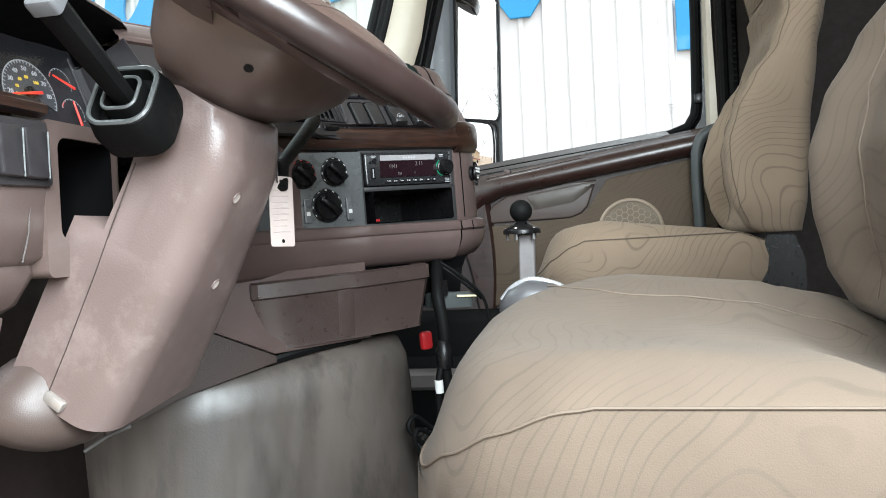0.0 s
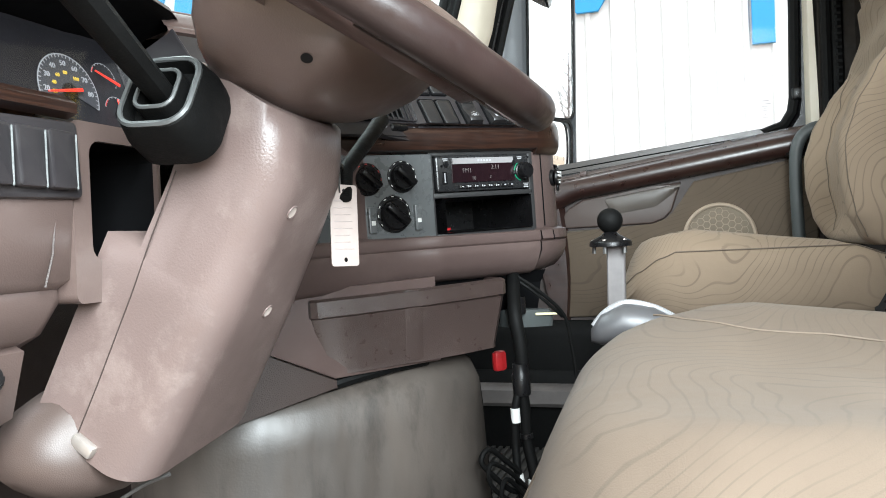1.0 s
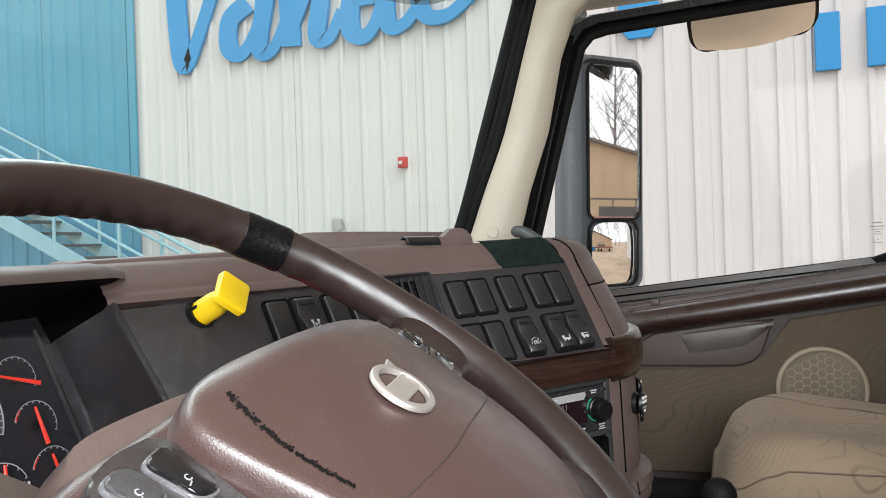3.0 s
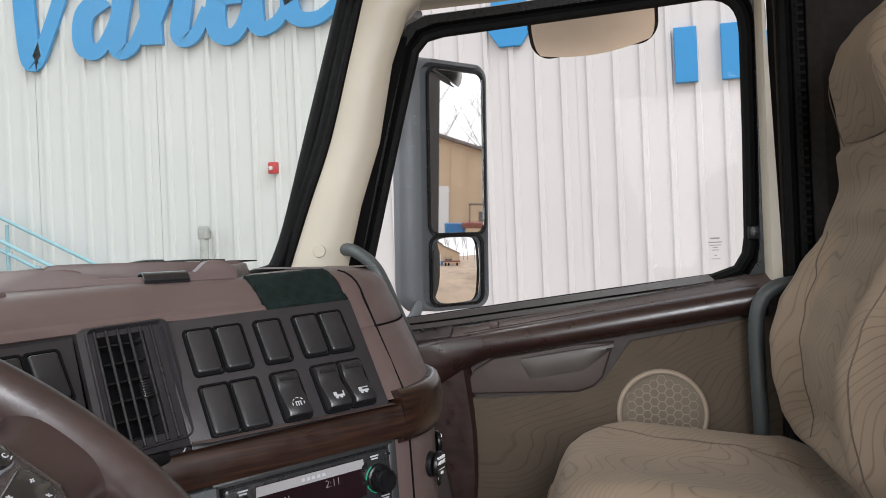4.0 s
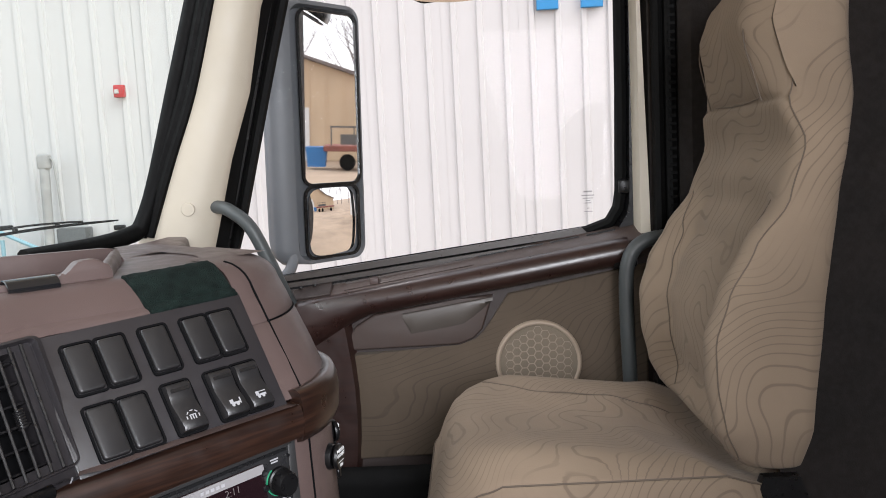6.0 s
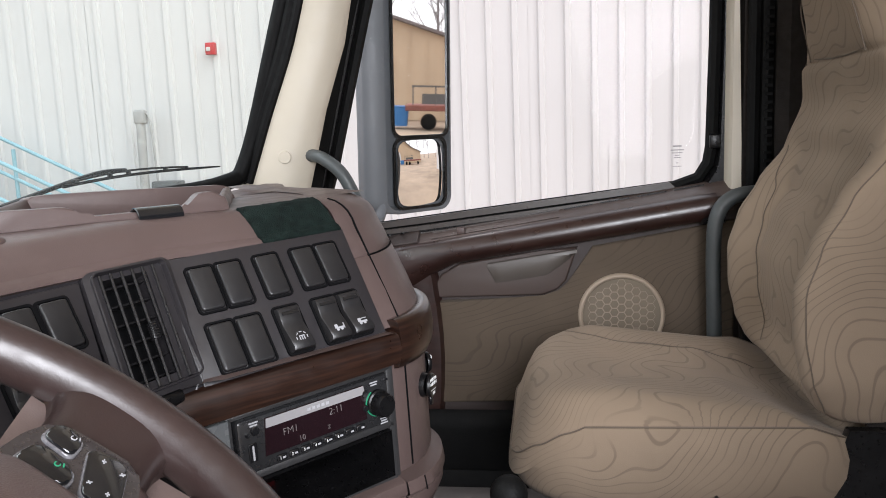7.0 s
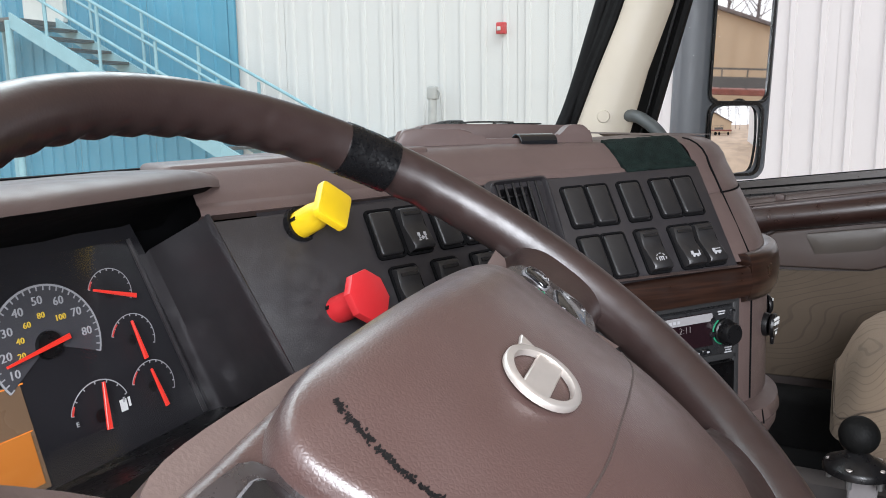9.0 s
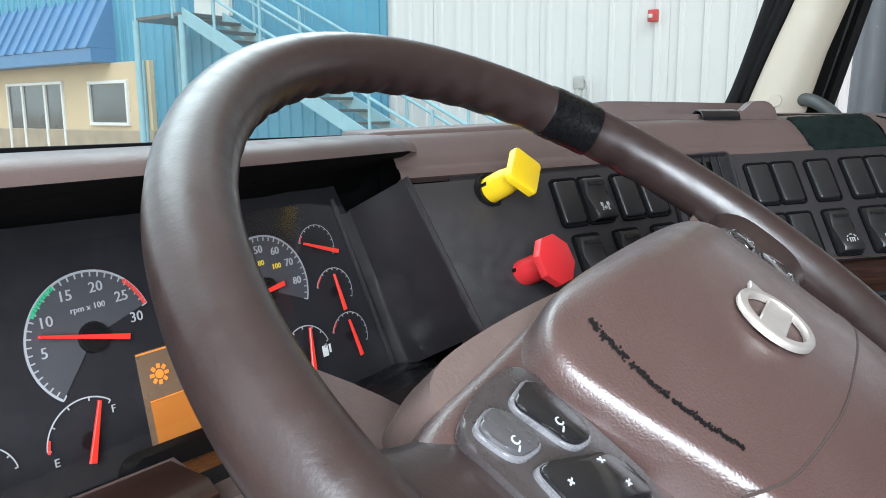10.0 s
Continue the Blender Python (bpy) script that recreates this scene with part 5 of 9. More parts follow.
# wood band, and the taller cap that carries it round the corner
bm = bmesh.new()
loft(bm, [[STACK @ Vector((u, 0.064 - o + 0.013 - 0.00, z)) for z, o in ((0.8430, 0.064), (0.8422, 0.0775), (0.8405, 0.0800), (0.834, 0.0828), (0.822, 0.0840), (0.811, 0.080), (0.807, 0.066))] for u in (-0.235, -0.18, -0.12, -0.06, 0.0, 0.05, 0.1025)], caps=True)
part("wood_band", bm, WOOD, dash, "dark lacquered wood-grain band", angle=50)
bm = bmesh.new()
run = [(0.1035, 0.0)] + CORNER[4:29]
rows = []
for i, c in enumerate(run):
    late = (i / (len(run) - 1)) ** 2
    rows.append([])
    for z, o in ((0.853, -0.012), (0.8555, -0.001), (0.853, 0.0045), (0.845, 0.0075), (0.830, 0.0085), (0.814, 0.0070), (0.804, 0.0020), (0.801, -0.008)):
        u, w = inward(run, -o)[i]
        rows[-1].append(STACK @ Vector((u, face_v(0.837) + w, z + 0.004 * late)))
loft(bm, rows, caps=True)
part("corner_cap", bm, WOOD, dash, "dark lacquered corner cap", angle=50)

# top pad
bm = bmesh.new()
front = [(-1.02, 0.995), (-0.80, 1.010), (-0.60, 1.035), (-0.45, 1.056), (-0.35, 1.074), (-0.29, 1.086), (-0.262, 1.022), (-0.17, 1.034), (-0.05, 0.990), (0.03, 0.955), (0.075, 0.930), (0.145, 0.873), (0.195, 0.826), (0.222, 0.806), (0.245, 0.806), (0.262, 0.83), (0.30, 1.0), (0.45, 1.03), (0.70, 1.05), (0.95, 1.13)]
rows = []
for x, y in front:
    if -0.28 < x < 0.29:
        y += 0.075
    back = ws_point(max(-0.95, min(0.95, x)), 0.0)
    zf = 0.950 + 0.03 * (x - 0.05) if -0.06 < x < 0.28 else 0.9475 + 0.0095 * min(1.0, (-0.05 - x) / 0.21)
    if x <= -0.26:
        zf = 0.957
    if x >= 0.29:
        zf = 0.93
    elif x > -0.28:
        zf -= 0.003
    pts = []
    low_side = ((0.0, -0.002), (0.010, 0.004), (0.03, 0.0082), (0.07, 0.0105), (0.15, 0.0100), (0.4, 0.0055), (0.8, -0.004), (1.0, -0.010))
    high_side = ((0.0, -0.004), (0.010, 0.007), (0.03, 0.016), (0.07, 0.020), (0.15, 0.0215), (0.4, 0.022), (0.8, 0.012), (1.0, -0.005))
    for t, dz in low_side if x <= -0.04 else high_side:
        yy = y + (back.y - y) * t
        pts.append((x, yy, zf + dz))
    rows.append(pts)
loft(bm, rows)
part("top_pad", bm, BROWN, dash, "brown padded dash top", angle=60)
# the padded band above the switch panels, which ends at the corner
BAND_RUN = [(-0.296, 1.0885), (-0.20, 1.0435), (-0.10, 0.9970), (-0.034, 0.9660), (0.006, 0.9470), (0.0285, 0.9335)] + [tuple((STACK @ Vector((u, 0.0785, 0.943)))[:2]) for u in (-0.085, -0.04, 0.0, 0.05, 0.0945, 0.113)]
BAND_SHAPE = ((0.010, 0.936), (0.000, 0.9415), (0.0005, 0.9445), (0.0035, 0.948), (0.0075, 0.9495), (0.0085, 0.9505), (0.0100, 0.9530), (0.0155, 0.9580), (0.0260, 0.9665), (0.0310, 0.9705), (0.0370, 0.9740), (0.0450, 0.9760), (0.07, 0.9765), (0.11, 0.9765), (0.15, 0.9750), (0.16, 0.960))
bm = bmesh.new()
rows = [[(x, y, z) for (x, y) in inward(BAND_RUN, d)] for d, z in BAND_SHAPE]
for row in rows:
    for i, (x, y, z) in enumerate(row):
        run_x = BAND_RUN[i][0]
        sink = max(0.0, min(1.0, (-0.10 - run_x) / 0.196)) * max(0.0, (y - BAND_RUN[i][1]) - 0.045) * 0.26
        row[i] = (x, y, z - 0.0085 * max(0.0, 0.03 - x) / 0.326 - sink)
loft(bm, [[r[i] for r in rows] for i in range(len(BAND_RUN))], caps=False)
part("top_band", bm, BROWN, dash, "brown padded edge above the switches", angle=50)
bm = bmesh.new()
loft(bm, [[STACK @ Vector((u, v, 0.9745 - 0.010 * max(0.0, (v - 0.26) / 0.12))) for v in (0.14, 0.20, 0.26, 0.32, 0.38)] for u in (-0.10, 0.0, 0.10, 0.15, 0.175)])
part("top_sheet", bm, BROWN, dash, "brown dash top beside the tray", angle=60)
# dark joint between the vent and the switch panel
bm = bmesh.new()
loft(bm, [[PANEL_L @ Vector((-0.008, 0.012, 0.0034)), PANEL_R @ Vector((-0.100, 0.000, 0.0034))], [PANEL_L @ Vector((-0.024, -0.132, 0.0034)), PANEL_R @ Vector((-0.100, -0.131, 0.0034))]])
part("panel_joint", bm, DIAL_SHADE_BLACK, dash, "dark joint between panels", smooth=False)
# underside of the brow above the gauges, blackened to hold its shade
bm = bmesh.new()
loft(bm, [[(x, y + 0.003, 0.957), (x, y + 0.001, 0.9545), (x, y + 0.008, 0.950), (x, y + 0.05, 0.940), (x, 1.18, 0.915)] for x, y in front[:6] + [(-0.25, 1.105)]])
part("brow", bm, DIAL_SHADE_BLACK, dash, "brow over the gauges, blackened for its shade")

# storage tray on top, set along the stack
SD2 = Vector((0.743, -0.669, 0.0)).normalized()
TD = Vector((0.906, -0.424, 0.03)).normalized()
TM = axes((0.145, 0.920, 0.962), SD2, (0, 0, 1), SD2.cross(Vector((0, 0, 1))))
bm = bmesh.new()
wall = spline([(-0.236, 0.0, 0), (-0.233, 0.014, 0), (-0.227, 0.028, 0), (-0.215, 0.0315, 0), (-0.180, 0.031, 0), (-0.156, 0.030, 0), (-0.146, 0.025, 0), (-0.136, 0.0205, 0), (-0.120, 0.020, 0), (-0.080, 0.020, 0), (-0.050, 0.0205, 0), (-0.041, 0.024, 0), (-0.033, 0.031, 0), (-0.026, 0.0335, 0), (-0.012, 0.0330, 0), (-0.006, 0.027, 0), (0.001, 0.012, 0), (0.004, 0.0, 0)], 3)
prism(bm, [(q.x, q.y) for q in reversed(wall)], 0.013, TM @ Matrix.Translation((0, 0, -0.0065)), 0.004, 3)
part("tray_front", bm, BROWN, dash, angle=60)
bm = bmesh.new()
wall = spline([(-0.170, 0.0, 0), (-0.166, 0.026, 0), (-0.155, 0.0345, 0), (-0.10, 0.035, 0), (0.02, 0.0325, 0), (0.055, 0.031, 0), (0.066, 0.024, 0), (0.072, 0.0, 0)], 4)
prism(bm, [(q.x, q.y) for q in reversed(wall)], 0.012, TM @ Matrix.Translation((0, 0, -0.134)), 0.004, 3)
part("tray_back", bm, BROWN, dash, angle=60)
for x0, x1, h0, h1 in ((-0.226, -0.160, 0.030, 0.033), (-0.004, 0.062, 0.028, 0.029)):
    bm = bmesh.new()
    rows = []
    for i in range(6):
        t = i / 5
        x, z, h = x0 + (x1 - x0) * t, -0.128 * t, h0 + (h1 - h0) * t
        rows.append([TM @ Vector((x + dx, hh, z)) for dx, hh in ((-0.009, 0.0), (-0.007, h * 0.7), (-0.004, h * 0.96), (0.0, h), (0.004, h * 0.96), (0.007, h * 0.7), (0.009, 0.0))])
    loft(bm, rows, caps=True)
    part("tray_end", bm, BROWN, dash, angle=60)
bm = bmesh.new()
prism(bm, rounded(0.26, 0.07, 0.010, 4), 0.014, axes((-0.158, 1.105, 0.9595), TD, (0.424, 0.906, 0), (0, 0, 1)), 0.005, 3)
part("top_lid", bm, BROWN, dash, "low raised lid on the dash top")

# charcoal panel plates
bm = bmesh.new()
prism(bm, [(-0.102, 0.001), (-0.102, -0.132), (0.094, -0.132), (0.0985, 0.001)], 0.006, PANEL_R @ Matrix.Translation((0, 0, -0.003)), 0.002, 2)
plate_r = part("switch_panel", bm, CHARCOAL, dash, "charcoal switch panel")
bm = bmesh.new()
prism(bm, [(-0.3545, 0.010), (-0.3295, -0.122), (-0.105, -0.122), (-0.0855, 0.010)], 0.006, PANEL_L @ Matrix.Translation((0, 0, -0.004)), 0.002, 2)
plate_l = part("switch_panel", bm, CHARCOAL, dash, "charcoal switch panel with knobs")
bm = bmesh.new()
rim_out = [(-0.083, 0.0125), (-0.099, -0.122), (-0.022, -0.132), (-0.006, 0.013)]
rim_in = [(-0.0695, 0.006), (-0.0815, -0.088), (-0.0355, -0.088), (-0.0235, 0.006)]
loft(bm, [[(x, y, z) for x, y in ring] for ring, z in ((rim_out, -0.003), (rim_out, 0.003), (rim_in, 0.003), (rim_in, -0.02))], PANEL_L, wrap=True)
part("vent_panel", bm, CHARCOAL, dash, "charcoal air vent panel")


def rocker(P, a, v, w, h, parent, raised=False, icon="", size=0.007):
    """A switch: frame and cap; v is the distance below the panel's top edge."""
    M = P @ Matrix.Translation((a + w / 2, -v - h / 2, 0.003))
    bm = bmesh.new()
    A2, B2 = rounded(w + 0.003, h + 0.003, 0.004, 3), rounded(w - 0.001, h - 0.001, 0.003, 3)
    loft(bm, [[(x, y, 0.0) for x, y in A2 + A2[:1]], [(x, y, 0.0022) for x, y in A2 + A2[:1]], [(x, y, 0.0022) for x, y in B2 + B2[:1]], [(x, y, -0.002) for x, y in B2 + B2[:1]]], M)
    fr = part("switch", bm, DIAL_SHADE_BLACK, parent, angle=60)
    bm = bmesh.new()
    if raised:
        rows = []
        for t, zz in ((0.0, 0.001), (0.03, 0.006), (0.10, 0.0085), (0.30, 0.0065), (0.42, 0.0055), (0.72, 0.010), (0.94, 0.0125), (1.0, 0.0105), (1.0, 0.0)):
            y = h / 2 * 0.96 - h * 0.96 * t
            rows.append([(-w / 2 + 0.001, y, 0.0), (-w / 2 + 0.002, y, zz * 0.9), (-w / 2 + 0.004, y, zz), (w / 2 - 0.004, y, zz), (w / 2 - 0.002, y, zz * 0.9), (w / 2 - 0.001, y, 0.0)])
        loft(bm, rows, M, caps=True)
    else:
        prism(bm, rounded(w - 0.003, h - 0.003, 0.003, 3), 0.0045, M, 0.0018, 2)
    cap = part("cap", bm, KEY_BLACK, fr, angle=50)
    if raised:
        bm = bmesh.new()
        box(bm, (w * 0.66, 0.003, 0.001), M @ Matrix.Translation((0, h * 0.30, 0.0085)))
        part("lens_strip", bm, BLACK_GLOSS, fr, smooth=False)
    ZI = 0.0112 if raised else 0.0048
    IM = M @ Matrix.Translation((0, -h * 0.27, ZI)) @ Matrix.Diagonal((0.66, 0.66, 1, 1))
    if icon and icon not in ("truck", "axle", "ring", "cab"):
        lettering("print", icon, size, IM, GREY_PRINT, fr)
    elif icon:
        bm = bmesh.new()
        if icon == "truck" or icon == "cab":
            box(bm, (0.014, 0.003, 0.0004), IM @ Matrix.Translation((0.001, -0.001, 0)))
            box(bm, (0.005, 0.006, 0.0004), IM @ Matrix.Translation((-0.005, 0.002, 0)))
            for dx in (-0.004, 0.003):
                lathe(bm, [(0.0022, 0.0), (0.0022, 0.0005), (0.0, 0.0005)], 10, IM @ Matrix.Translation((dx, -0.0035, 0)))
            if icon == "truck":
                box(bm, (0.0015, 0.009, 0.0004), IM @ Matrix.Translation((0.008, 0.001, 0)))
            else:
                box(bm, (0.010, 0.0012, 0.0004), IM @ Matrix.Translation((0.003, 0.004, 0)))
        elif icon == "axle":
            for dx in (-0.005, 0.005):
                for dy in (-0.005, 0.005):
                    box(bm, (0.004, 0.005, 0.0004), IM @ Matrix.Translation((dx, dy, 0)))
                box(bm, (0.0012, 0.009, 0.0004), IM @ Matrix.Translation((dx, 0, 0)))
            box(bm, (0.010, 0.0012, 0.0004), IM)
            box(bm, (0.004, 0.004, 0.0004), IM @ pose(0, 0, 0, 0, 0, 45))
        else:
            for k in range(8):
                box(bm, (0.0042, 0.0012, 0.0004), IM @ pose(0, 0, 0, 0, 0, 45 * k) @ Matrix.Translation((0, 0.0085, 0)))
            box(bm, (0.009, 0.0012, 0.0004), IM @ Matrix.Translation((0, 0.0025, 0)))
            for dx in (-0.0035, 0.0, 0.0035):
                box(bm, (0.0014, 0.0055, 0.0004), IM @ Matrix.Translation((dx, -0.001, 0)))
        part("print", bm, GREY_PRINT, fr, smooth=False)
    return fr


for a in (-0.0815, -0.0535, -0.0140, 0.0262, 0.0537):
    rocker(PANEL_R, a, 0.0130, 0.026, 0.046, plate_r)
for a, raised, icon in ((-0.0825, False, ""), (-0.0550, False, ""), (-0.0155, True, "ring"), (0.0260, True, "truck"), (0.0530, True, "cab")):
    rocker(PANEL_R, a, 0.0705, 0.026, 0.0485, plate_r, raised, icon)
for a, raised, icon in ((-0.224, False, ""), (-0.195, True, "axle"), (-0.158, False, ""), (-0.129, False, "")):
    rocker(PANEL_L, a, 0.0, 0.026, 0.043, plate_l, raised, icon)
for a, icon in ((-0.219, "AUX"), (-0.175, "AUX"), (-0.131, "AUX")):
    rocker(PANEL_L, a, 0.053, 0.026, 0.045, plate_l, True, icon)

# air vent, its sides leaning with the panel
LEAN_V = Matrix(((1, 0.125, 0, 0), (0, 1, 0, 0), (0, 0, 1, 0), (0, 0, 0, 1)))
VB = PANEL_L @ Matrix.Translation((-0.0425, 0.0, 0.004)) @ LEAN_V @ Matrix.Diagonal((1.34, 1.03, 1.0, 1.0))
VENT_GREY = material("vent_grey_plastic", (0.0085, 0.0080, 0.0085), 0.34, vary=0.08, scale=30)
outer, lip, inner = rounded(0.064, 0.134, 0.007, 4, 0, -0.052), rounded(0.056, 0.108, 0.006, 4, 0, -0.041), rounded(0.0520, 0.103, 0.003, 4, 0, -0.041)
bm = bmesh.new()
loft(bm, [[(x, y, z) for x, y in ring + ring[:1]] for ring, z in ((outer, -0.004), (outer, 0.0005), (lip, 0.0018), (lip, 0.0045), (rounded(0.0540, 0.1055, 0.005, 4, 0, -0.041), 0.0048), (inner, 0.0015), (inner, -0.022))], VB)
vent = part("air_vent", bm, CHARCOAL, dash, "charcoal louvred air vent", angle=40)
bm = bmesh.new()
box(bm, (0.0535, 0.105, 0.001), VB @ Matrix.Translation((0, -0.041, -0.0215)))
part("vent_back", bm, DIAL_SHADE_BLACK, vent, smooth=False)
for k in range(6):
    bm = bmesh.new()
    x = -0.0195 + k * 0.0078
    box(bm, (0.0019, 0.1025, 0.009), VB @ Matrix.Translation((x, -0.041, -0.0020)) @ pose(0, 0, 0, 0, -24, 0), 0.0004, 1)
    part("slat", bm, VENT_GREY, vent, smooth=False)
for k in range(6):
    bm = bmesh.new()
    box(bm, (0.0515, 0.0016, 0.006), VB @ Matrix.Translation((0, 0.000 - k * 0.0165, -0.0105)))
    part("cross_slat", bm, VENT_GREY, vent, smooth=False)
bm = bmesh.new()
for k in range(7):
    box(bm, (0.0042, 0.0018, 0.007), VB @ Matrix.Translation((0.0035, -0.040 - k * 0.0022, 0.0005)), 0.0005, 1)
box(bm, (0.0036, 0.016, 0.006), VB @ Matrix.Translation((0.0035, -0.0466, 0.0)), 0.001, 1)
part("thumb_tab", bm, VENT_GREY, vent)
bm = bmesh.new()
lathe(bm, [(0.004, -0.012), (0.0062, -0.0105), (0.0062, 0.0105), (0.004, 0.012)], 20, VB @ Matrix.Translation((-0.004, -0.1055, -0.0005)) @ pose(0, 0, 0, 0, 90, 0))
part("thumb_wheel", bm, BLACK, vent, smooth=False)
bm = bmesh.new()
lathe(bm, [(0.0022, 0.0), (0.0022, 0.0006), (0.0015, 0.0006), (0.0015, 0.0)], 14, VB @ Matrix.Translation((-0.023, -0.105, 0.0016)))
box(bm, (0.0009, 0.005, 0.0006), VB @ Matrix.Translation((0.019, -0.104, 0.0018)) @ pose(0, 0, 0, 0, 0, -35))
part("print", bm, GREY_PRINT, vent, smooth=False)

# velcro pad
bm = bmesh.new()
over = []
for (d0, z0), (d1, z1) in zip(BAND_SHAPE[1:12], BAND_SHAPE[2:13]):
    for k in range(2):
        over.append((d0 + (d1 - d0) * k / 2, z0 + (z1 - z0) * k / 2))
rows = []
for i in range(25):
    u = 0.004 + 0.090 * i / 24
    row = []
    for j, (d, z) in enumerate(over[1:21]):
        q = 1 - j / 19
        row.append(STACK @ Vector((u + 0.004 * (q - 0.5) + 0.0012 * noise.noise(Vector((j * 1.7, i * 0.3, 3))), 0.0785 + d - 0.0032, z + 0.0022 + 0.0010 * noise.noise(Vector((i * 0.8, j * 0.9, 1))))))
    rows.append(row)
loft(bm, rows)
g = bmesh.ops.extrude_face_region(bm, geom=bm.faces[:])
for v in [q for q in g["geom"] if isinstance(q, bmesh.types.BMVert)]:
    v.co += Vector((0.2, 0.3, -0.6)) * 0.005
bmesh.ops.recalc_face_normals(bm, faces=bm.faces[:])
whole("velcro_pad", bm, VELCRO, "dark green velcro strip stuck to the dash edge", "velcro pad")

# phone clip on the tray
bm = bmesh.new()
CM = TM @ Matrix.Translation((-0.075, 0.0165, 0.010)) @ Matrix.Diagonal((0.88, 0.95, 1.3, 1))
roll = [(math.cos(2 * math.pi * i / 20), math.sin(2 * math.pi * i / 20)) for i in range(20)]
loft(bm, [[CM @ Vector((x, 0.0105 * k * a - 0.002, 0.0105 * k * b - 0.002)) for a, b in roll] for x, k in ((-0.0235, 0.80), (-0.025, 0.90), (-0.0245, 1.0), (0.0245, 1.0), (0.025, 0.90), (0.0235, 0.80), (-0.0235, 0.80))], wrap=True)
whole("tray_clip", bm, BLACK_GLOSS, "glossy black rolled strap on the dash tray", "clip")

# ---- radio ----
STACK_LOW = STACK @ Matrix.Translation((-0.002, 0.014, 0))
RADIO_LOW = STACK_LOW @ Matrix.Translation((0.099, 0, 0)) @ Matrix.Diagonal((0.935, 1, 1, 1)) @ Matrix.Translation((-0.099, 0, 0))
RADIO = RADIO_LOW @ axes((0, 0.0, 0.7765), (1, 0, 0), (0, 0, 1), (0, -1, 0))
radio = thing("radio", "black dash radio with dark display and round knob", "radio", STACK @ Vector((0, 0, 0.7765)))
bm = bmesh.new()
prism(bm, rounded(0.178, 0.052, 0.004, 3), 0.014, RADIO @ Matrix.Translation((0, 0, -0.002)), 0.003, 2)
part("faceplate", bm, material("dark_grey_radio_face", (0.014, 0.014, 0.015), 0.3, coat=0.3, coat_rough=0.2, vary=0.1, scale=20), radio, "dark grey radio face")
bm = bmesh.new()
prism(bm, [(-0.063, -0.0135), (0.058, -0.0135), (0.055, 0.0225), (-0.060, 0.0225)], 0.0015, RADIO @ Matrix.Translation((0, 0, 0.012)), 0.0005, 1)
part("display", bm, material("wine_black_display", (0.010, 0.0045, 0.006), 0.10, coat=0.4, vary=0.05), radio, "dark glossy display")
# pale bar painted in place of the reflection on the display's top
bm = bmesh.new()
prism(bm, [(-0.0605, 0.0135), (0.0565, 0.0135), (0.0552, 0.0222), (-0.0598, 0.0222)], 0.0008, RADIO @ Matrix.Translation((0, 0, 0.0138)))
part("display_reflection", bm, material("painted_display_reflection", (0.30, 0.29, 0.295), 0.22, metal=0.3, vary=0.02, scale=8, rough_vary=0.02), radio, "pale bar painted as a reflection on the display", smooth=False)
bm = bmesh.new()
for k in range(5):
    box(bm, (0.0035, 0.003, 0.0004), RADIO @ Matrix.Translation((-0.012 + k * 0.0055, 0.0178, 0.0148)))
part("maker_bars", bm, GREY_PRINT, radio, smooth=False)
lettering("readout", "FM1", 0.010, RADIO @ Matrix.Translation((-0.034, 0.0035, 0.0138)), LCD_TEXT, radio, "lit station band", thin=0.0003)
lettering("readout", "2:11", 0.010, RADIO @ Matrix.Translation((0.020, 0.0075, 0.0138)), LCD_TEXT, radio, "lit clock", thin=0.0003)
lettering("readout", "10", 0.008, RADIO @ Matrix.Translation((-0.022, -0.008, 0.0138)), LCD_TEXT, radio, thin=0.00025)
lettering("readout", "z", 0.009, RADIO @ Matrix.Translation((0.010, -0.006, 0.0138)), LCD_TEXT, radio, thin=0.00025)
bm = bmesh.new()
lathe(bm, [(0.0135, 0.0), (0.0135, 0.004), (0.0115, 0.005), (0.0115, 0.016), (0.0105, 0.018), (0.0, 0.018)], 28, RADIO @ Matrix.Translation((0.0725, 0.000, 0.012)))
for v in bm.verts:
    q = RADIO.inverted() @ v.co - Vector((0.0725, 0, 0))
    r = math.hypot(q.x, q.y)
    if 0.011 < r < 0.012:
        k = 1 + 0.07 * (round(math.atan2(q.y, q.x) / (2 * math.pi) * 28) % 2)
        v.co = RADIO @ Vector((0.0725 + q.x * k, q.y * k, q.z))
part("volume_knob", bm, BLACK, radio, "black ribbed volume knob")
bm = bmesh.new()
lathe(bm, [(0.0145, 0.0), (0.0145, 0.0012), (0.0137, 0.0012), (0.0137, 0.0)], 28, RADIO @ Matrix.Translation((0.0725, 0.0, 0.012)), 120, 260)
part("knob_glow", bm, GREEN_LAMP, radio, "green lit arc round the knob", smooth=False)
for k in range(8):
    bm = bmesh.new()
    box(bm, (0.0115, 0.0058, 0.004), RADIO @ Matrix.Translation((-0.046 + k * 0.0135, -0.0195, 0.0125)), 0.0008, 1)
    b = part("button", bm, BLACK_GLOSS, radio)
    if k in (0, 1, 2, 3, 4, 5):
        lettering("print", "123456"[k], 0.004, RADIO @ Matrix.Translation((-0.0485 + k * 0.0135, -0.0195, 0.0148)), WHITE_PRINT, b)
    bm = bmesh.new()
    box(bm, (0.0035, 0.0018, 0.0003), RADIO @ Matrix.Translation((-0.0445 + k * 0.0135, -0.0195, 0.0148)))
    part("print_bar", bm, GREY_PRINT, b, smooth=False)
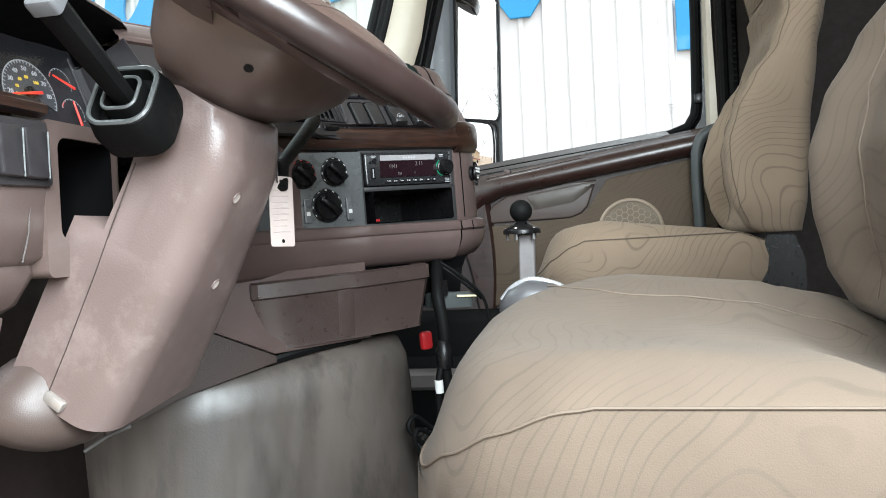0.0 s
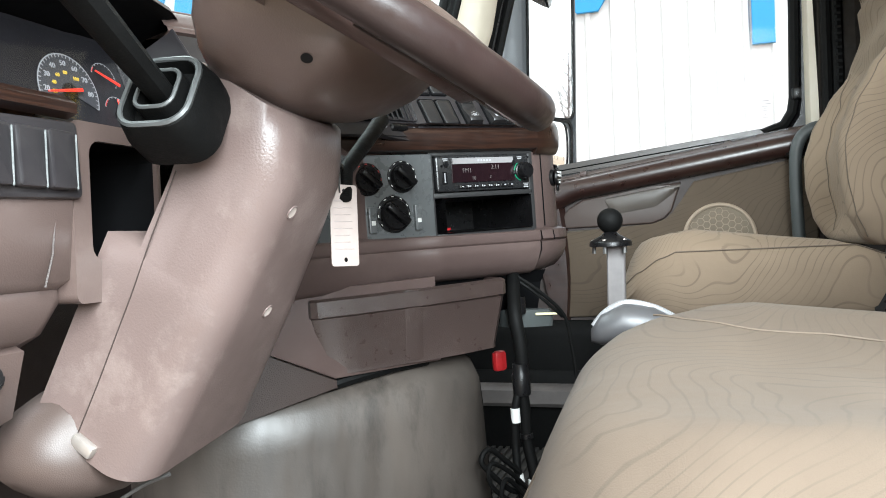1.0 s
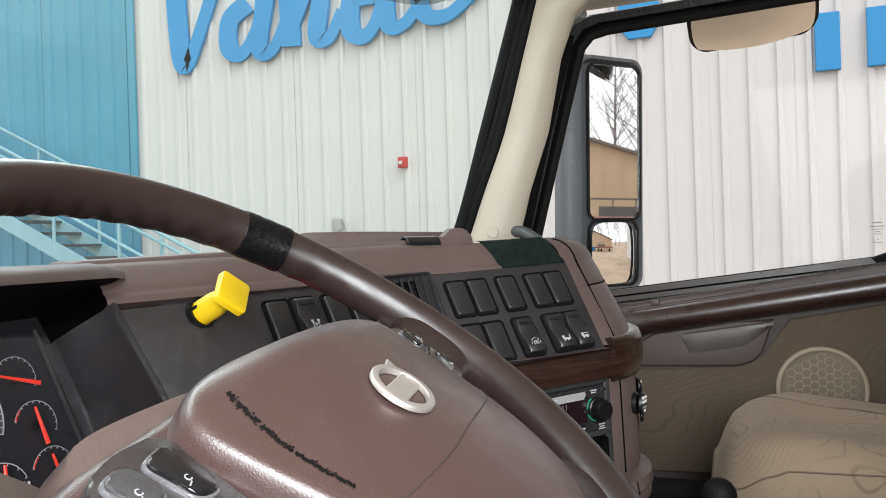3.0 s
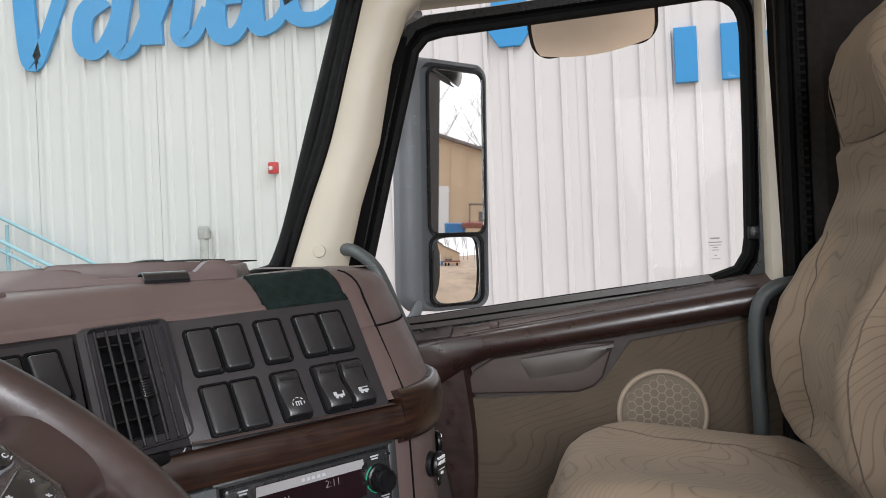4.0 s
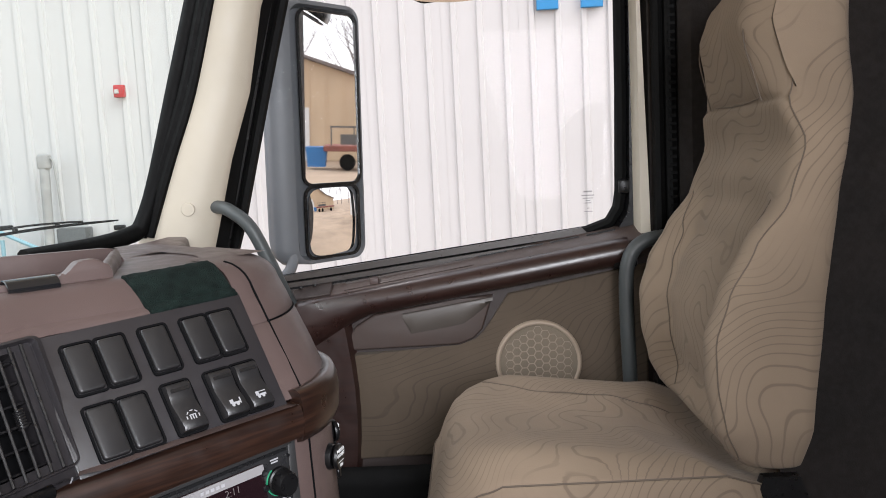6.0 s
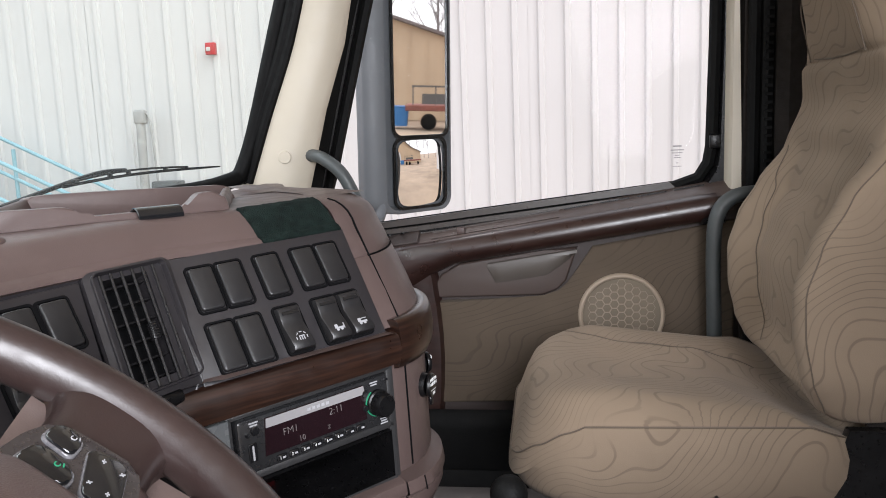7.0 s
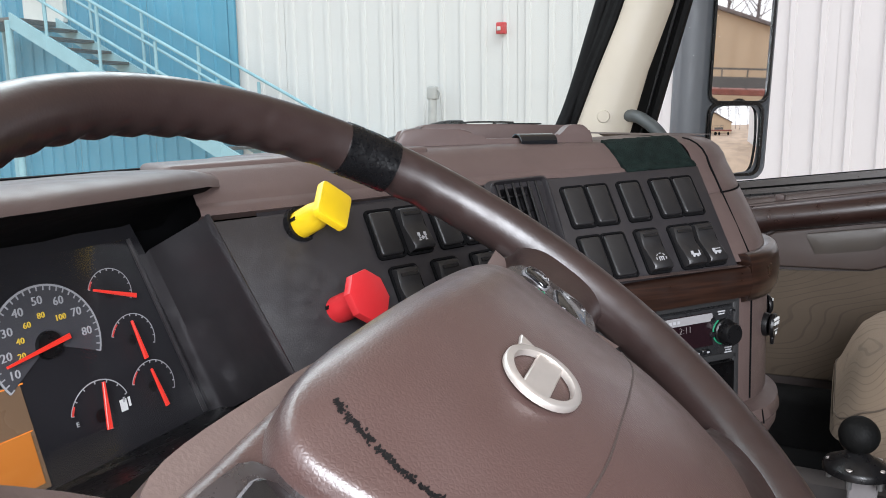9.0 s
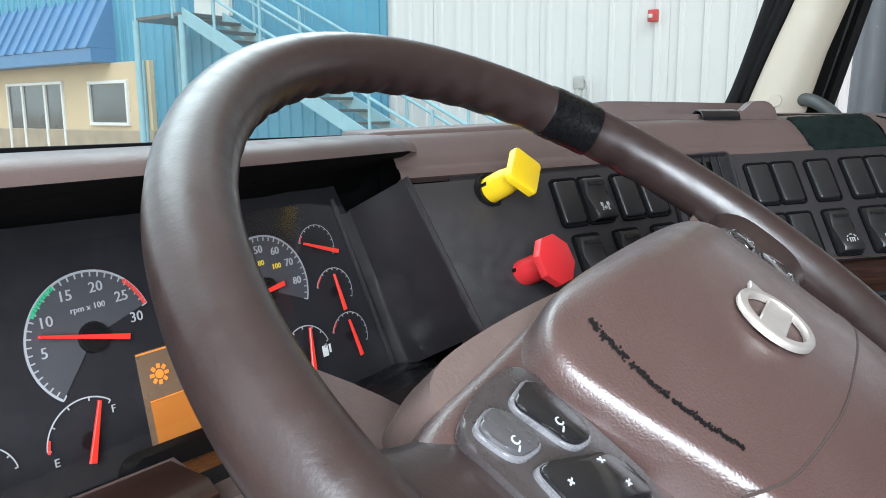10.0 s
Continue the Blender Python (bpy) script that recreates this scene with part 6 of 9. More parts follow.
for a, z, r in ((-0.0715, 0.014, 0.0045), (-0.080, 0.0115, 0.002), (0.0565, 0.0135, 0.004), (0.0565, -0.002, 0.0035), (0.086, 0.021, 0.0015)):
    bm = bmesh.new()
    lathe(bm, [(r, 0.0), (r, 0.002), (r * 0.8, 0.003), (0.0, 0.003)], 16, RADIO @ Matrix.Translation((a, z, 0.012)))
    part("small_button", bm, BLACK_GLOSS, radio)
bm = bmesh.new()
box(bm, (0.009, 0.018, 0.002), RADIO @ Matrix.Translation((-0.0755, -0.006, 0.0125)), 0.0006, 1)
part("usb_port", bm, BLACK_GLOSS, radio)
bm = bmesh.new()
box(bm, (0.002, 0.014, 0.0004), RADIO @ Matrix.Translation((-0.0755, -0.006, 0.0138)))
part("print_bar", bm, GREY_PRINT, radio, smooth=False)
for bx, by, n_rows in ((-0.072, 0.0215, 2), (0.080, -0.019, 3), (0.070, 0.0215, 2)):
    for k in range(n_rows):
        bm = bmesh.new()
        box(bm, (0.010 - 0.002 * (k % 2), 0.0014, 0.0003), RADIO @ Matrix.Translation((bx, by - 0.0026 * k, 0.0122)))
        part("print_bar", bm, GREY_PRINT, radio, smooth=False)

# radio surround, open cubby, heater panel
bm = bmesh.new()
for cx, cz, w, h in ((0.0, 0.8055, 0.196, 0.006), (0.0, 0.7455, 0.196, 0.008), (-0.0945, 0.746, 0.007, 0.124), (0.096, 0.746, 0.010, 0.124), (0.0, 0.686, 0.196, 0.009)):
    box(bm, (w, 0.02, h), RADIO_LOW @ Matrix.Translation((cx, 0.003, cz)), 0.002, 2)
part("radio_surround", bm, material("dark_radio_surround", (0.024, 0.0235, 0.024), 0.36, vary=0.1, scale=20, grain=0.12, grain_scale=800), dash, "dark grey radio surround")
bm = bmesh.new()
M = RADIO_LOW @ Matrix.Translation((0.006, 0.0, 0.716))
w, h, d = 0.166, 0.050, 0.15
ring = [(-w / 2, -h / 2), (w / 2, -h / 2), (w / 2, h / 2), (-w / 2, h / 2)]
loft(bm, [[(x * k, y, z * k) for x, z in ring] for k, y in ((1.02, -0.012), (1.0, -0.012), (0.96, d), (0.98, d + 0.004), (1.02, -0.011))][1:4], M, wrap=True, caps=False)
bm.faces.new([bm.verts.new(M @ Vector((x * 0.96, d, z * 0.96))) for x, z in ring])
bmesh.ops.remove_doubles(bm, verts=bm.verts, dist=0.0001)
part("cubby", bm, BLACK, dash, "open black storage slot", smooth=False)
bm = bmesh.new()
prism(bm, rounded(0.055, 0.011, 0.005, 4), 0.004, RADIO_LOW @ Matrix.Translation((-0.035, 0.085, 0.694)), 0.001, 2)
whole("cubby_card", bm, RED, "small red and white tag lying in the storage slot", "tag")
bm = bmesh.new()
prism(bm, [(-0.1925, 0.6865), (-0.0835, 0.6865), (-0.0825, 0.806), (-0.2005, 0.806)], 0.020, STACK_LOW @ axes((0, 0.010, 0), (1, 0, 0), (0, 0, 1), (0, -1, 0)), 0.002, 2)
hvac = part("heater_panel", bm, GREY_PANEL, dash, "grey heater control panel")
HM = STACK_LOW @ axes((0, -0.0102, 0), (1, 0, 0), (0, 0, 1), (0, -1, 0))
bm = bmesh.new()
loft(bm, [[STACK_LOW @ Vector((u, v + dv, z)) for z, dv in ((0.806, 0.012), (0.806, 0.001), (0.805, 0.0), (0.6875, 0.0), (0.6865, 0.001), (0.6865, 0.012))] for u, v in ((-0.1995, -0.0095), (-0.23, -0.0225), (-0.26, -0.031), (-0.305, -0.0425), (-0.38, -0.060))])
part("heater_panel_end", bm, GREY_PANEL, dash, "grey end of the heater panel", angle=50)
for a, z, r in ((-0.187, 0.773, 0.0185), (-0.133, 0.775, 0.0185), (-0.150, 0.7235, 0.0215)):
    bm = bmesh.new()
    lathe(bm, [(r * 1.22, 0.0), (r * 1.22, 0.0012), (r * 1.1, 0.0018), (0, 0.0018)], 28, HM @ Matrix.Translation((a, z, 0)))
    dial = part("dial", bm, BLACK, hvac)
    bm = bmesh.new()
    lathe(bm, [(r, 0.001), (r, 0.006), (r * 0.9, 0.009), (0, 0.009)], 28, HM @ Matrix.Translation((a, z, 0)))
    box(bm, (r * 1.9, r * 0.5, 0.016), HM @ Matrix.Translation((a, z, 0.013)) @ pose(0, 0, 0, 0, 0, -40 if r > 0.018 else 0), 0.003, 2)
    part("knob", bm, BLACK, dial, "black turn knob")
    bm = bmesh.new()
    for k in range(9):
        ang = radians(215 - 31 * k)
        box(bm, (0.0035, 0.0012, 0.0004), HM @ Matrix.Translation((a + r * 1.13 * math.cos(ang), z + r * 1.13 * math.sin(ang), 0.0019)) @ pose(0, 0, 0, 0, 0, math.degrees(ang) + 90))
    part("scale_marks", bm, RED_PRINT if a < -0.16 else WHITE_PRINT, dial, smooth=False)
for a in (-0.184, -0.112):
    bm = bmesh.new()
    prism(bm, rounded(0.012, 0.036, 0.002, 2), 0.005, HM @ Matrix.Translation((a, 0.717, 0)), 0.0015, 2)
    k = part("heater_button", bm, GREY_PANEL, hvac)
    bm = bmesh.new()
    box(bm, (0.006, 0.006, 0.0003), HM @ Matrix.Translation((a, 0.713, 0.0053)))
    part("print", bm, WHITE_PRINT, k, smooth=False)

# power outlets on the corner
for ox, oy, oz, ang, r in ((0.190, 0.730, 0.772, -104, 0.0122), (0.226, 0.740, 0.785, -62, 0.0110)):
    outlet = thing("power_outlet", "black round power outlet with hinged cap on the dash side", "power outlet", (ox, oy, oz), "power outlets")
    a = radians(ang)
    OM = axes((ox, oy, oz), (-math.sin(a), math.cos(a), 0), (0, 0, 1), (math.cos(a), math.sin(a), 0))
    bm = bmesh.new()
    lathe(bm, [(r * 1.1, -0.010), (r * 1.1, 0.004), (r, 0.008), (r * 0.8, 0.008), (r * 0.8, 0.004), (0, 0.004)], 26, OM)
    part("socket", bm, BLACK, outlet)
    bm = bmesh.new()
    lathe(bm, [(r * 1.05, 0.0085), (r * 1.12, 0.0105), (r * 1.05, 0.0130), (0, 0.0138)], 26, OM @ pose(0, 0, 0.001, 0, 6, 0))
    box(bm, (r * 0.5, r * 0.9, 0.004), OM @ Matrix.Translation((0, -r * 1.35, 0.0115)), 0.0015, 1)
    cap = part("cap", bm, BLACK, outlet)
    lettering("print", "POWER\nOUTLET", 0.0050, OM @ Matrix.Translation((0, 0.005, 0.0150)), WHITE_PRINT, cap)
    bm = bmesh.new()
    box(bm, (0.014, 0.0008, 0.0003), OM @ Matrix.Translation((0, -0.004, 0.0149)))
    box(bm, (0.006, 0.003, 0.0003), OM @ Matrix.Translation((0.001, -0.008, 0.0149)))
    part("print_bar", bm, WHITE_PRINT, cap, smooth=False)

# ---- air brake knobs ----
for (kx, ky, kz), mat, sides, word in (((-0.230, 1.046, 0.921), YELLOW, 4, "yellow"), ((-0.234, 1.014, 0.853), RED, 8, "red")):
    knob = thing("brake_knob", word + (" diamond" if sides == 4 else " octagonal") + " push-pull air brake knob on the charcoal panel", "brake knob", (kx, ky, kz))
    D = (ZL + Vector((0.25, 0.0, -0.12))).normalized()
    XK = Vector((0, 0, 1)).cross(D).normalized()
    KM = axes((kx, ky, kz), XK, D.cross(XK), D)
    bm = bmesh.new()
    lathe(bm, [(0.0148, -0.004), (0.0148, 0.0016), (0.0125, 0.0018), (0.0125, -0.004)], 24, KM)
    part("hole_ring", bm, BLACK, knob)
    bm = bmesh.new()
    lathe(bm, [(0.0, -0.004), (0.0115, -0.004), (0.0112, 0.018), (0.0095, 0.028), (0.009, 0.036), (0.0, 0.036)], 20, KM)
    part("stem", bm, mat, knob)
    bm = bmesh.new()
    for k in (70, 200, 330):
        box(bm, (0.003, 0.0012, 0.010), KM @ pose(0, 0, 0, 0, 0, k) @ Matrix.Translation((0.0, 0.0114, 0.002)))
    part("stem_slot", bm, BLACK, knob, smooth=False)
    bm = bmesh.new()
    if sides == 4:
        pts = rounded(0.0300, 0.0300, 0.004, 3)
    else:
        pts = [(0.0225 * math.cos(radians(22.5 + 45 * q)), 0.0225 * math.sin(radians(22.5 + 45 * q))) for q in range(8)]
    prism(bm, pts, 0.007, KM @ pose(0, 0, 0.036, 0, 0, -38 if sides == 4 else 8) @ (Matrix.Diagonal((1.0, 1.08, 1, 1)) if sides == 4 else Matrix.Diagonal((0.96, 0.96, 1, 1))), 0.002, 2)
    part("head", bm, mat, knob)

# ---- gauge cluster ----
CLUSTER_LENS = glass_material("cluster_lens_plastic", (0.95, 0.95, 0.96), 0.055, 0.0, 0.12)
cluster = thing("gauge_cluster", "black gauge cluster with white dials and red needles", "instrument cluster", (-0.45, 1.14, 0.85))
CLX = axes((-0.455, 1.145, 0.840), (1, 0, 0.03), (0, 0.22, 0.976), (0, -0.976, 0.22))
bm = bmesh.new()
prism(bm, [(-0.26, -0.087), (0.212, -0.087), (0.156, 0.085), (-0.26, 0.085)], 0.004, CLX @ Matrix.Translation((0, 0, -0.004)))
part("dial_plate", bm, DIAL_PLATE, cluster, "matt black dial plate", smooth=False)
bm = bmesh.new()
prism(bm, [(-0.26, -0.086), (0.215, -0.086), (0.225, -0.118), (-0.26, -0.118)][::-1], 0.03, CLX, 0.006, 2)
part("lower_bezel", bm, BLACK, cluster)
bm = bmesh.new()
box(bm, (0.72, 0.01, 0.26), Matrix.Translation((-0.56, 1.196, 0.835)))
part("backing", bm, DIAL_SHADE_BLACK, cluster, smooth=False)
bm = bmesh.new()
loft(bm, [[(-0.205, 1.20, 0.955), (-0.205, 1.20, 0.70)], [(-0.205, 1.09, 0.950), (-0.205, 1.06, 0.70)]])
part("side_backing", bm, DIAL_SHADE_BLACK, cluster, smooth=False)
# wing between dials and knob panel
bm = bmesh.new()
rows = []
for i in range(9):
    t = i / 8
    deep = Vector((-0.290, 1.158, 0.900)).lerp(Vector((-0.248, 1.126, 0.755)), t)
    near = Vector((-0.2925, 1.085, 0.934)).lerp(Vector((-0.2935, 1.009, 0.819)), t)
    rows.append([deep + Vector((-0.012, 0.010, 0)), deep + Vector((-0.010, -0.004, 0)), deep + Vector((-0.004, -0.006, 0)), deep.lerp(near, 0.08) , deep.lerp(near, 0.5), deep.lerp(near, 0.93), near + Vector((-0.0015, 0.0015, 0.0)), near + Vector((-0.0005, -0.001, 0.001)), near + Vector((0.001, -0.001, 0.0005)), near + Vector((0.002, 0.004, 0))])
loft(bm, rows)
part("side_wing", bm, CHARCOAL, cluster, "charcoal side wing of the cluster", angle=60)
bm = bmesh.new()
tube(bm, [CLX @ Vector((0.1515, 0.070, 0.001)), CLX @ Vector((0.188, -0.084, 0.001))], 0.0022, 8)
part("edge_bead", bm, CHARCOAL, cluster)
bm = bmesh.new()
loft(bm, [[CLX @ Vector((-0.26, y, z)), CLX @ Vector((0.152 + 0.034 * (0.07 - y) / 0.156, y, z))] for y, z in ((0.07, 0.012), (0.0, 0.012), (-0.035, 0.0125), (-0.052, 0.0145), (-0.065, 0.0185), (-0.076, 0.0245), (-0.086, 0.032))])
lens = part("lens", bm, CLUSTER_LENS, cluster, "clear glossy cluster lens", angle=60)
lens.visible_shadow = False
bm = bmesh.new()
loft(bm, [[(-0.75, 1.02, 0.80), (-0.75, 1.145, 0.755)], [(-0.30, 1.03, 0.79), (-0.26, 1.155, 0.745)]])
loft(bm, [[(-0.75, 1.02, 0.80), (-0.75, 1.005, 0.785)], [(-0.30, 1.03, 0.79), (-0.30, 1.015, 0.775)]])
part("lower_shelf", bm, BLACK, cluster, angle=60)


def gauge(cx, cy, r, a0, a1, ticks, needle, numbers=(), num_r=0.72, num_size=0.010, red=None, green=None, needle_len=0.86, sector=None, long_tail=0.2):
    G2 = CLX @ Matrix.Translation((cx, cy, 0.0012))
    if sector:
        bm = bmesh.new()
        pts = [(0.0, 0.0)] + [(r * math.cos(radians(sector[0] + (sector[1] - sector[0]) * i / 24)), r * math.sin(radians(sector[0] + (sector[1] - sector[0]) * i / 24))) for i in range(25)]
        prism(bm, pts, 0.0006, G2)
        base = part("dial", bm, material("dial_grey", (0.040, 0.040, 0.045), 0.5, vary=0.05), cluster, smooth=False)
    else:
        bm = bmesh.new()
        lathe(bm, [(0.0, 0.0), (r * 0.2, 0.0)], 12, G2)
        base = part("dial", bm, BLACK, cluster, smooth=False)
    bm = bmesh.new()
    n = 40
    for i in range(n):
        b0, b1 = radians(a0 + (a1 - a0) * i / n), radians(a0 + (a1 - a0) * (i + 1) / n)
        f = [G2 @ Vector((q * math.cos(b), q * math.sin(b), 0.0009)) for q, b in ((r, b0), (r, b1), (r * 0.965, b1), (r * 0.965, b0))]
        bm.faces.new([bm.verts.new(p) for p in f])
    for i in range(ticks + 1):
        b = radians(a0 + (a1 - a0) * i / ticks)
        box(bm, (r * 0.085, max(0.0008, r * 0.02), 0.0004), G2 @ Matrix.Translation((r * 0.94 * math.cos(b), r * 0.94 * math.sin(b), 0.0010)) @ pose(0, 0, 0, 0, 0, math.degrees(b)))
    part("scale", bm, DIAL_PRINT, base, "white printed scale", smooth=False)
    for span, mt in ((red, RED_PRINT), (green, GREEN_PRINT)):
        if span:
            bm = bmesh.new()
            for i in range(10):
                b0, b1 = radians(span[0] + (span[1] - span[0]) * i / 10), radians(span[0] + (span[1] - span[0]) * (i + 0.8) / 10)
                f = [G2 @ Vector((q * math.cos(b), q * math.sin(b), 0.0014)) for q, b in ((r * 0.985, b0), (r * 0.985, b1), (r * 0.92, b1), (r * 0.92, b0))]
                bm.faces.new([bm.verts.new(p) for p in f])
            part("coloured_band", bm, mt, base, smooth=False)
    for txt, ang in numbers:
        lettering("print", txt, num_size, G2 @ Matrix.Translation((r * num_r * math.cos(radians(ang)), r * num_r * math.sin(radians(ang)), 0.001)), DIAL_PRINT, base)
    bm = bmesh.new()
    L = r * needle_len
    wide = 1.0 if r > 0.03 else 1.9
    prism(bm, [(-r * long_tail, -r * 0.045 * wide), (L, -r * 0.02 * wide), (L, r * 0.02 * wide), (-r * long_tail, r * 0.045 * wide)], 0.0018, G2 @ pose(0, 0, 0.006, 0, 0, needle), 0.0004, 1)
    part("needle", bm, NEEDLE, base, "red needle", smooth=False)
    if r > 0.035:
        bm = bmesh.new()
        lathe(bm, [(r * 0.24, 0.0), (r * 0.22, 0.0035), (0, 0.0038)], 20, G2)
        part("needle_hub", bm, BLACK, base)
    return base


tach = gauge(-0.0755, 0.0095, 0.0425, 232, 18, 30, 166, [("5", 184), ("10", 150), ("15", 114), ("20", 76), ("25", 42), ("30", 10)], 0.74, 0.0095, red=(50, 18), green=(150, 118), sector=(232, 18), long_tail=0.5)
lettering("print", "rpm x 100", 0.0055, CLX @ Matrix.Translation((-0.0755, 0.0285, 0.0024)), GREY_PRINT, tach)
speedo = gauge(0.0645, 0.0095, 0.0425, 215, -22, 32, 189, [("10", 204), ("20", 180), ("30", 150), ("40", 122), ("50", 92), ("60", 62), ("70", 32), ("80", 2)], 0.74, 0.0085, sector=(215, -22), long_tail=0.32)
for txt, ang in (("20", 186), ("40", 158), ("60", 126), ("80", 92), ("100", 50)):
    lettering("print", txt, 0.006, CLX @ Matrix.Translation((0.0645 + 0.021 * math.cos(radians(ang)), 0.0095 + 0.021 * math.sin(radians(ang)), 0.0024)), AMBER_PRINT, speedo)
gauge(0.1230, 0.0320, 0.0198, 158, -22, 10, 161, red=(158, 138), long_tail=0.95, needle_len=0.97)
gauge(0.1340, -0.0070, 0.0205, 158, -22, 10, 100, red=(158, 128), long_tail=0.8, needle_len=0.75)
gauge(0.1422, -0.0470, 0.0208, 158, -22, 10, 103, red=(158, 128), long_tail=0.85, needle_len=0.72)
gauge(0.0925, -0.0520, 0.0262, 162, 20, 6, 84, [("E", 178), ("F", 12)], 0.80, 0.005, red=(162, 146), long_tail=0.4, needle_len=0.92)
gauge(-0.090, -0.052, 0.027, 175, 50, 4, 72, [("E", 195), ("F", 38)], 0.85, 0.007, red=(178, 160), long_tail=0.5, needle_len=0.9)
gauge(-0.155, -0.055, 0.022, 150, 10, 6, 70, long_tail=0.6)
bm = bmesh.new()
box(bm, (0.006, 0.009, 0.0004), CLX @ Matrix.Translation((0.1125, -0.0515, 0.0012)))
box(bm, (0.002, 0.007, 0.0004), CLX @ Matrix.Translation((0.1180, -0.0505, 0.0012)))
part("fuel_symbol", bm, WHITE_PRINT, cluster, smooth=False)
bm = bmesh.new()
prism(bm, [(-0.050, -0.083), (0.043, -0.083), (0.038, -0.009), (-0.050, -0.009)], 0.001, CLX)
part("message_display", bm, material("dark_amber_lcd", (0.12, 0.075, 0.045), 0.3), cluster, "dim amber message display", smooth=False)
bm = bmesh.new()
prism(bm, [(-0.046, -0.079), (0.039, -0.079), (0.037, -0.043), (-0.046, -0.043)], 0.0006, CLX @ Matrix.Translation((0, 0, 0.001)))
part("display_field", bm, DISPLAY_ORANGE, cluster, "amber lit field", smooth=False)
bm = bmesh.new()
lathe(bm, [(0.003, 0.0), (0.003, 0.0008), (0.0, 0.0008)], 12, CLX @ Matrix.Translation((-0.036, -0.026, 0.001)))
for k in range(8):
    box(bm, (0.003, 0.0024, 0.0008), CLX @ Matrix.Translation((-0.036, -0.026, 0.0015)) @ pose(0, 0, 0, 0, 0, 45 * k) @ Matrix.Translation((0.0055, 0, 0)))
box(bm, (0.09, 0.001, 0.0006), CLX @ Matrix.Translation((-0.005, -0.0100, 0.0012)))
box(bm, (0.085, 0.0008, 0.0006), CLX @ Matrix.Translation((-0.004, -0.0422, 0.0018)))
part("display_symbol", bm, ORANGE_LENS, cluster, "orange sun symbol", smooth=False)

# ---- lower left dash ----
ll = thing("knee_panel", "pinkish brown knee panel with switches beside the column", "dash panel", (-0.75, 1.0, 0.7))
bm = bmesh.new()
rows = []
for x in (-1.0, -0.8, -0.66, -0.56, -0.545, -0.535):
    k = 0.0 if x < -0.55 else (x + 0.55) * 1.2
    rows.append([(x, 1.06, 0.792), (x, 1.008 + k, 0.786), (x, 1.0 + k, 0.775), (x, 0.996 + k, 0.72), (x, 1.003 + k, 0.66), (x - 0.004, 1.014 + k, 0.652), (x - 0.006, 1.012 + k, 0.645), (x - 0.012, 1.03 + k, 0.615), (x - 0.03, 1.06, 0.600)])
loft(bm, rows)
part("panel", bm, BROWN_SMOOTH, ll, angle=50)
bm = bmesh.new()
loft(bm, [[(x, y, z) for y, z in ((1.05, 0.612), (1.035, 0.604), (1.05, 0.55), (1.09, 0.53), (1.12, 0.53))] for x in (-1.0, -0.7, -0.59, -0.575)])
part("lower_panel", bm, BROWN_SMOOTH, ll, angle=50)
bm = bmesh.new()
lathe(bm, [(0.0, 0.003), (0.008, 0.003), (0.010, 0.0), (0.012, 0.0)], 18, axes((-0.602, 1.040, 0.588), (1, 0, 0), (0, 0.2, 0.98), (0, -0.98, 0.2)))
part("fastener", bm, BLACK, ll, "dark screw fastener")
bm = bmesh.new()
tube(bm, [(-0.575, 0.9985, 0.715), (-0.578, 1.000, 0.68), (-0.585, 1.002, 0.655)], 0.0012, 5)
part("panel_seam", bm, BROWN_DARK, ll)
bm = bmesh.new()
rows = []
for x in (-1.0, -0.8, -0.6, -0.556):
    rows.append([(x, 1.03, 0.806), (x, 0.998, 0.806), (x, 0.990, 0.800), (x, 0.990, 0.792), (x, 1.0, 0.788)])
loft(bm, rows, wrap=True, caps=True)
part("wood_strip", bm, WOOD, ll, "short dark wood strip")
bm = bmesh.new()
prism(bm, rounded(0.12, 0.062, 0.005, 3), 0.008, axes((-0.612, 1.000, 0.753), (1, 0, 0.03), (0, 0.06, 0.998), (0, -0.998, 0.06)), 0.003, 2)
sp = part("switch_block", bm, CHARCOAL, ll, "charcoal switch block")
for k in range(3):
    bm = bmesh.new()
    prism(bm, rounded(0.027, 0.046, 0.003, 3), 0.008, axes((-0.640 + k * 0.031, 0.992, 0.753), (1, 0, 0), (0, 0.06, 0.998), (0, -0.998, 0.06)), 0.003, 2)
    s = part("switch", bm, CHARCOAL, sp)
    # grey strip stands in for the highlight along the switch edge
    bm = bmesh.new()
    box(bm, (0.002, 0.002, 0.044), Matrix.Translation((-0.628 + k * 0.031, 0.9835, 0.752)), 0.0008, 1)
    part("edge_highlight", bm, GREY_RAIL, s, smooth=False)
# frame of the dark opening beside the column
hole = rounded(0.088, 0.100, 0.012, 4, -0.492, 0.724)
edge = rounded(0.112, 0.150, 0.008, 4, -0.500, 0.714)
bm = bmesh.new()
loft(bm, [[(x, y + dy, z) for x, z in ring + ring[:1]] for ring, y, dy in ((edge, 1.03, 0), (edge, 1.002, 0), (edge, 0.998, 0), (hole, 0.998, 0), (hole, 1.003, 0))])
part("recess_frame", bm, BROWN_SMOOTH, ll, "brown frame round the opening", angle=40)
# walls and back of the opening are blackened to give its shade
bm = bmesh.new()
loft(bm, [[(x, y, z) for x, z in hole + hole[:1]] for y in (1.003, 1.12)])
part("recess_wall", bm, DIAL_SHADE_BLACK, ll, "walls of the opening, blackened as shade", angle=40)
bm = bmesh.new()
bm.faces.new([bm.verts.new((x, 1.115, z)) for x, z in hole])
part("recess_back", bm, DIAL_SHADE_BLACK, ll, "black sheet for the shade in the opening", smooth=False)

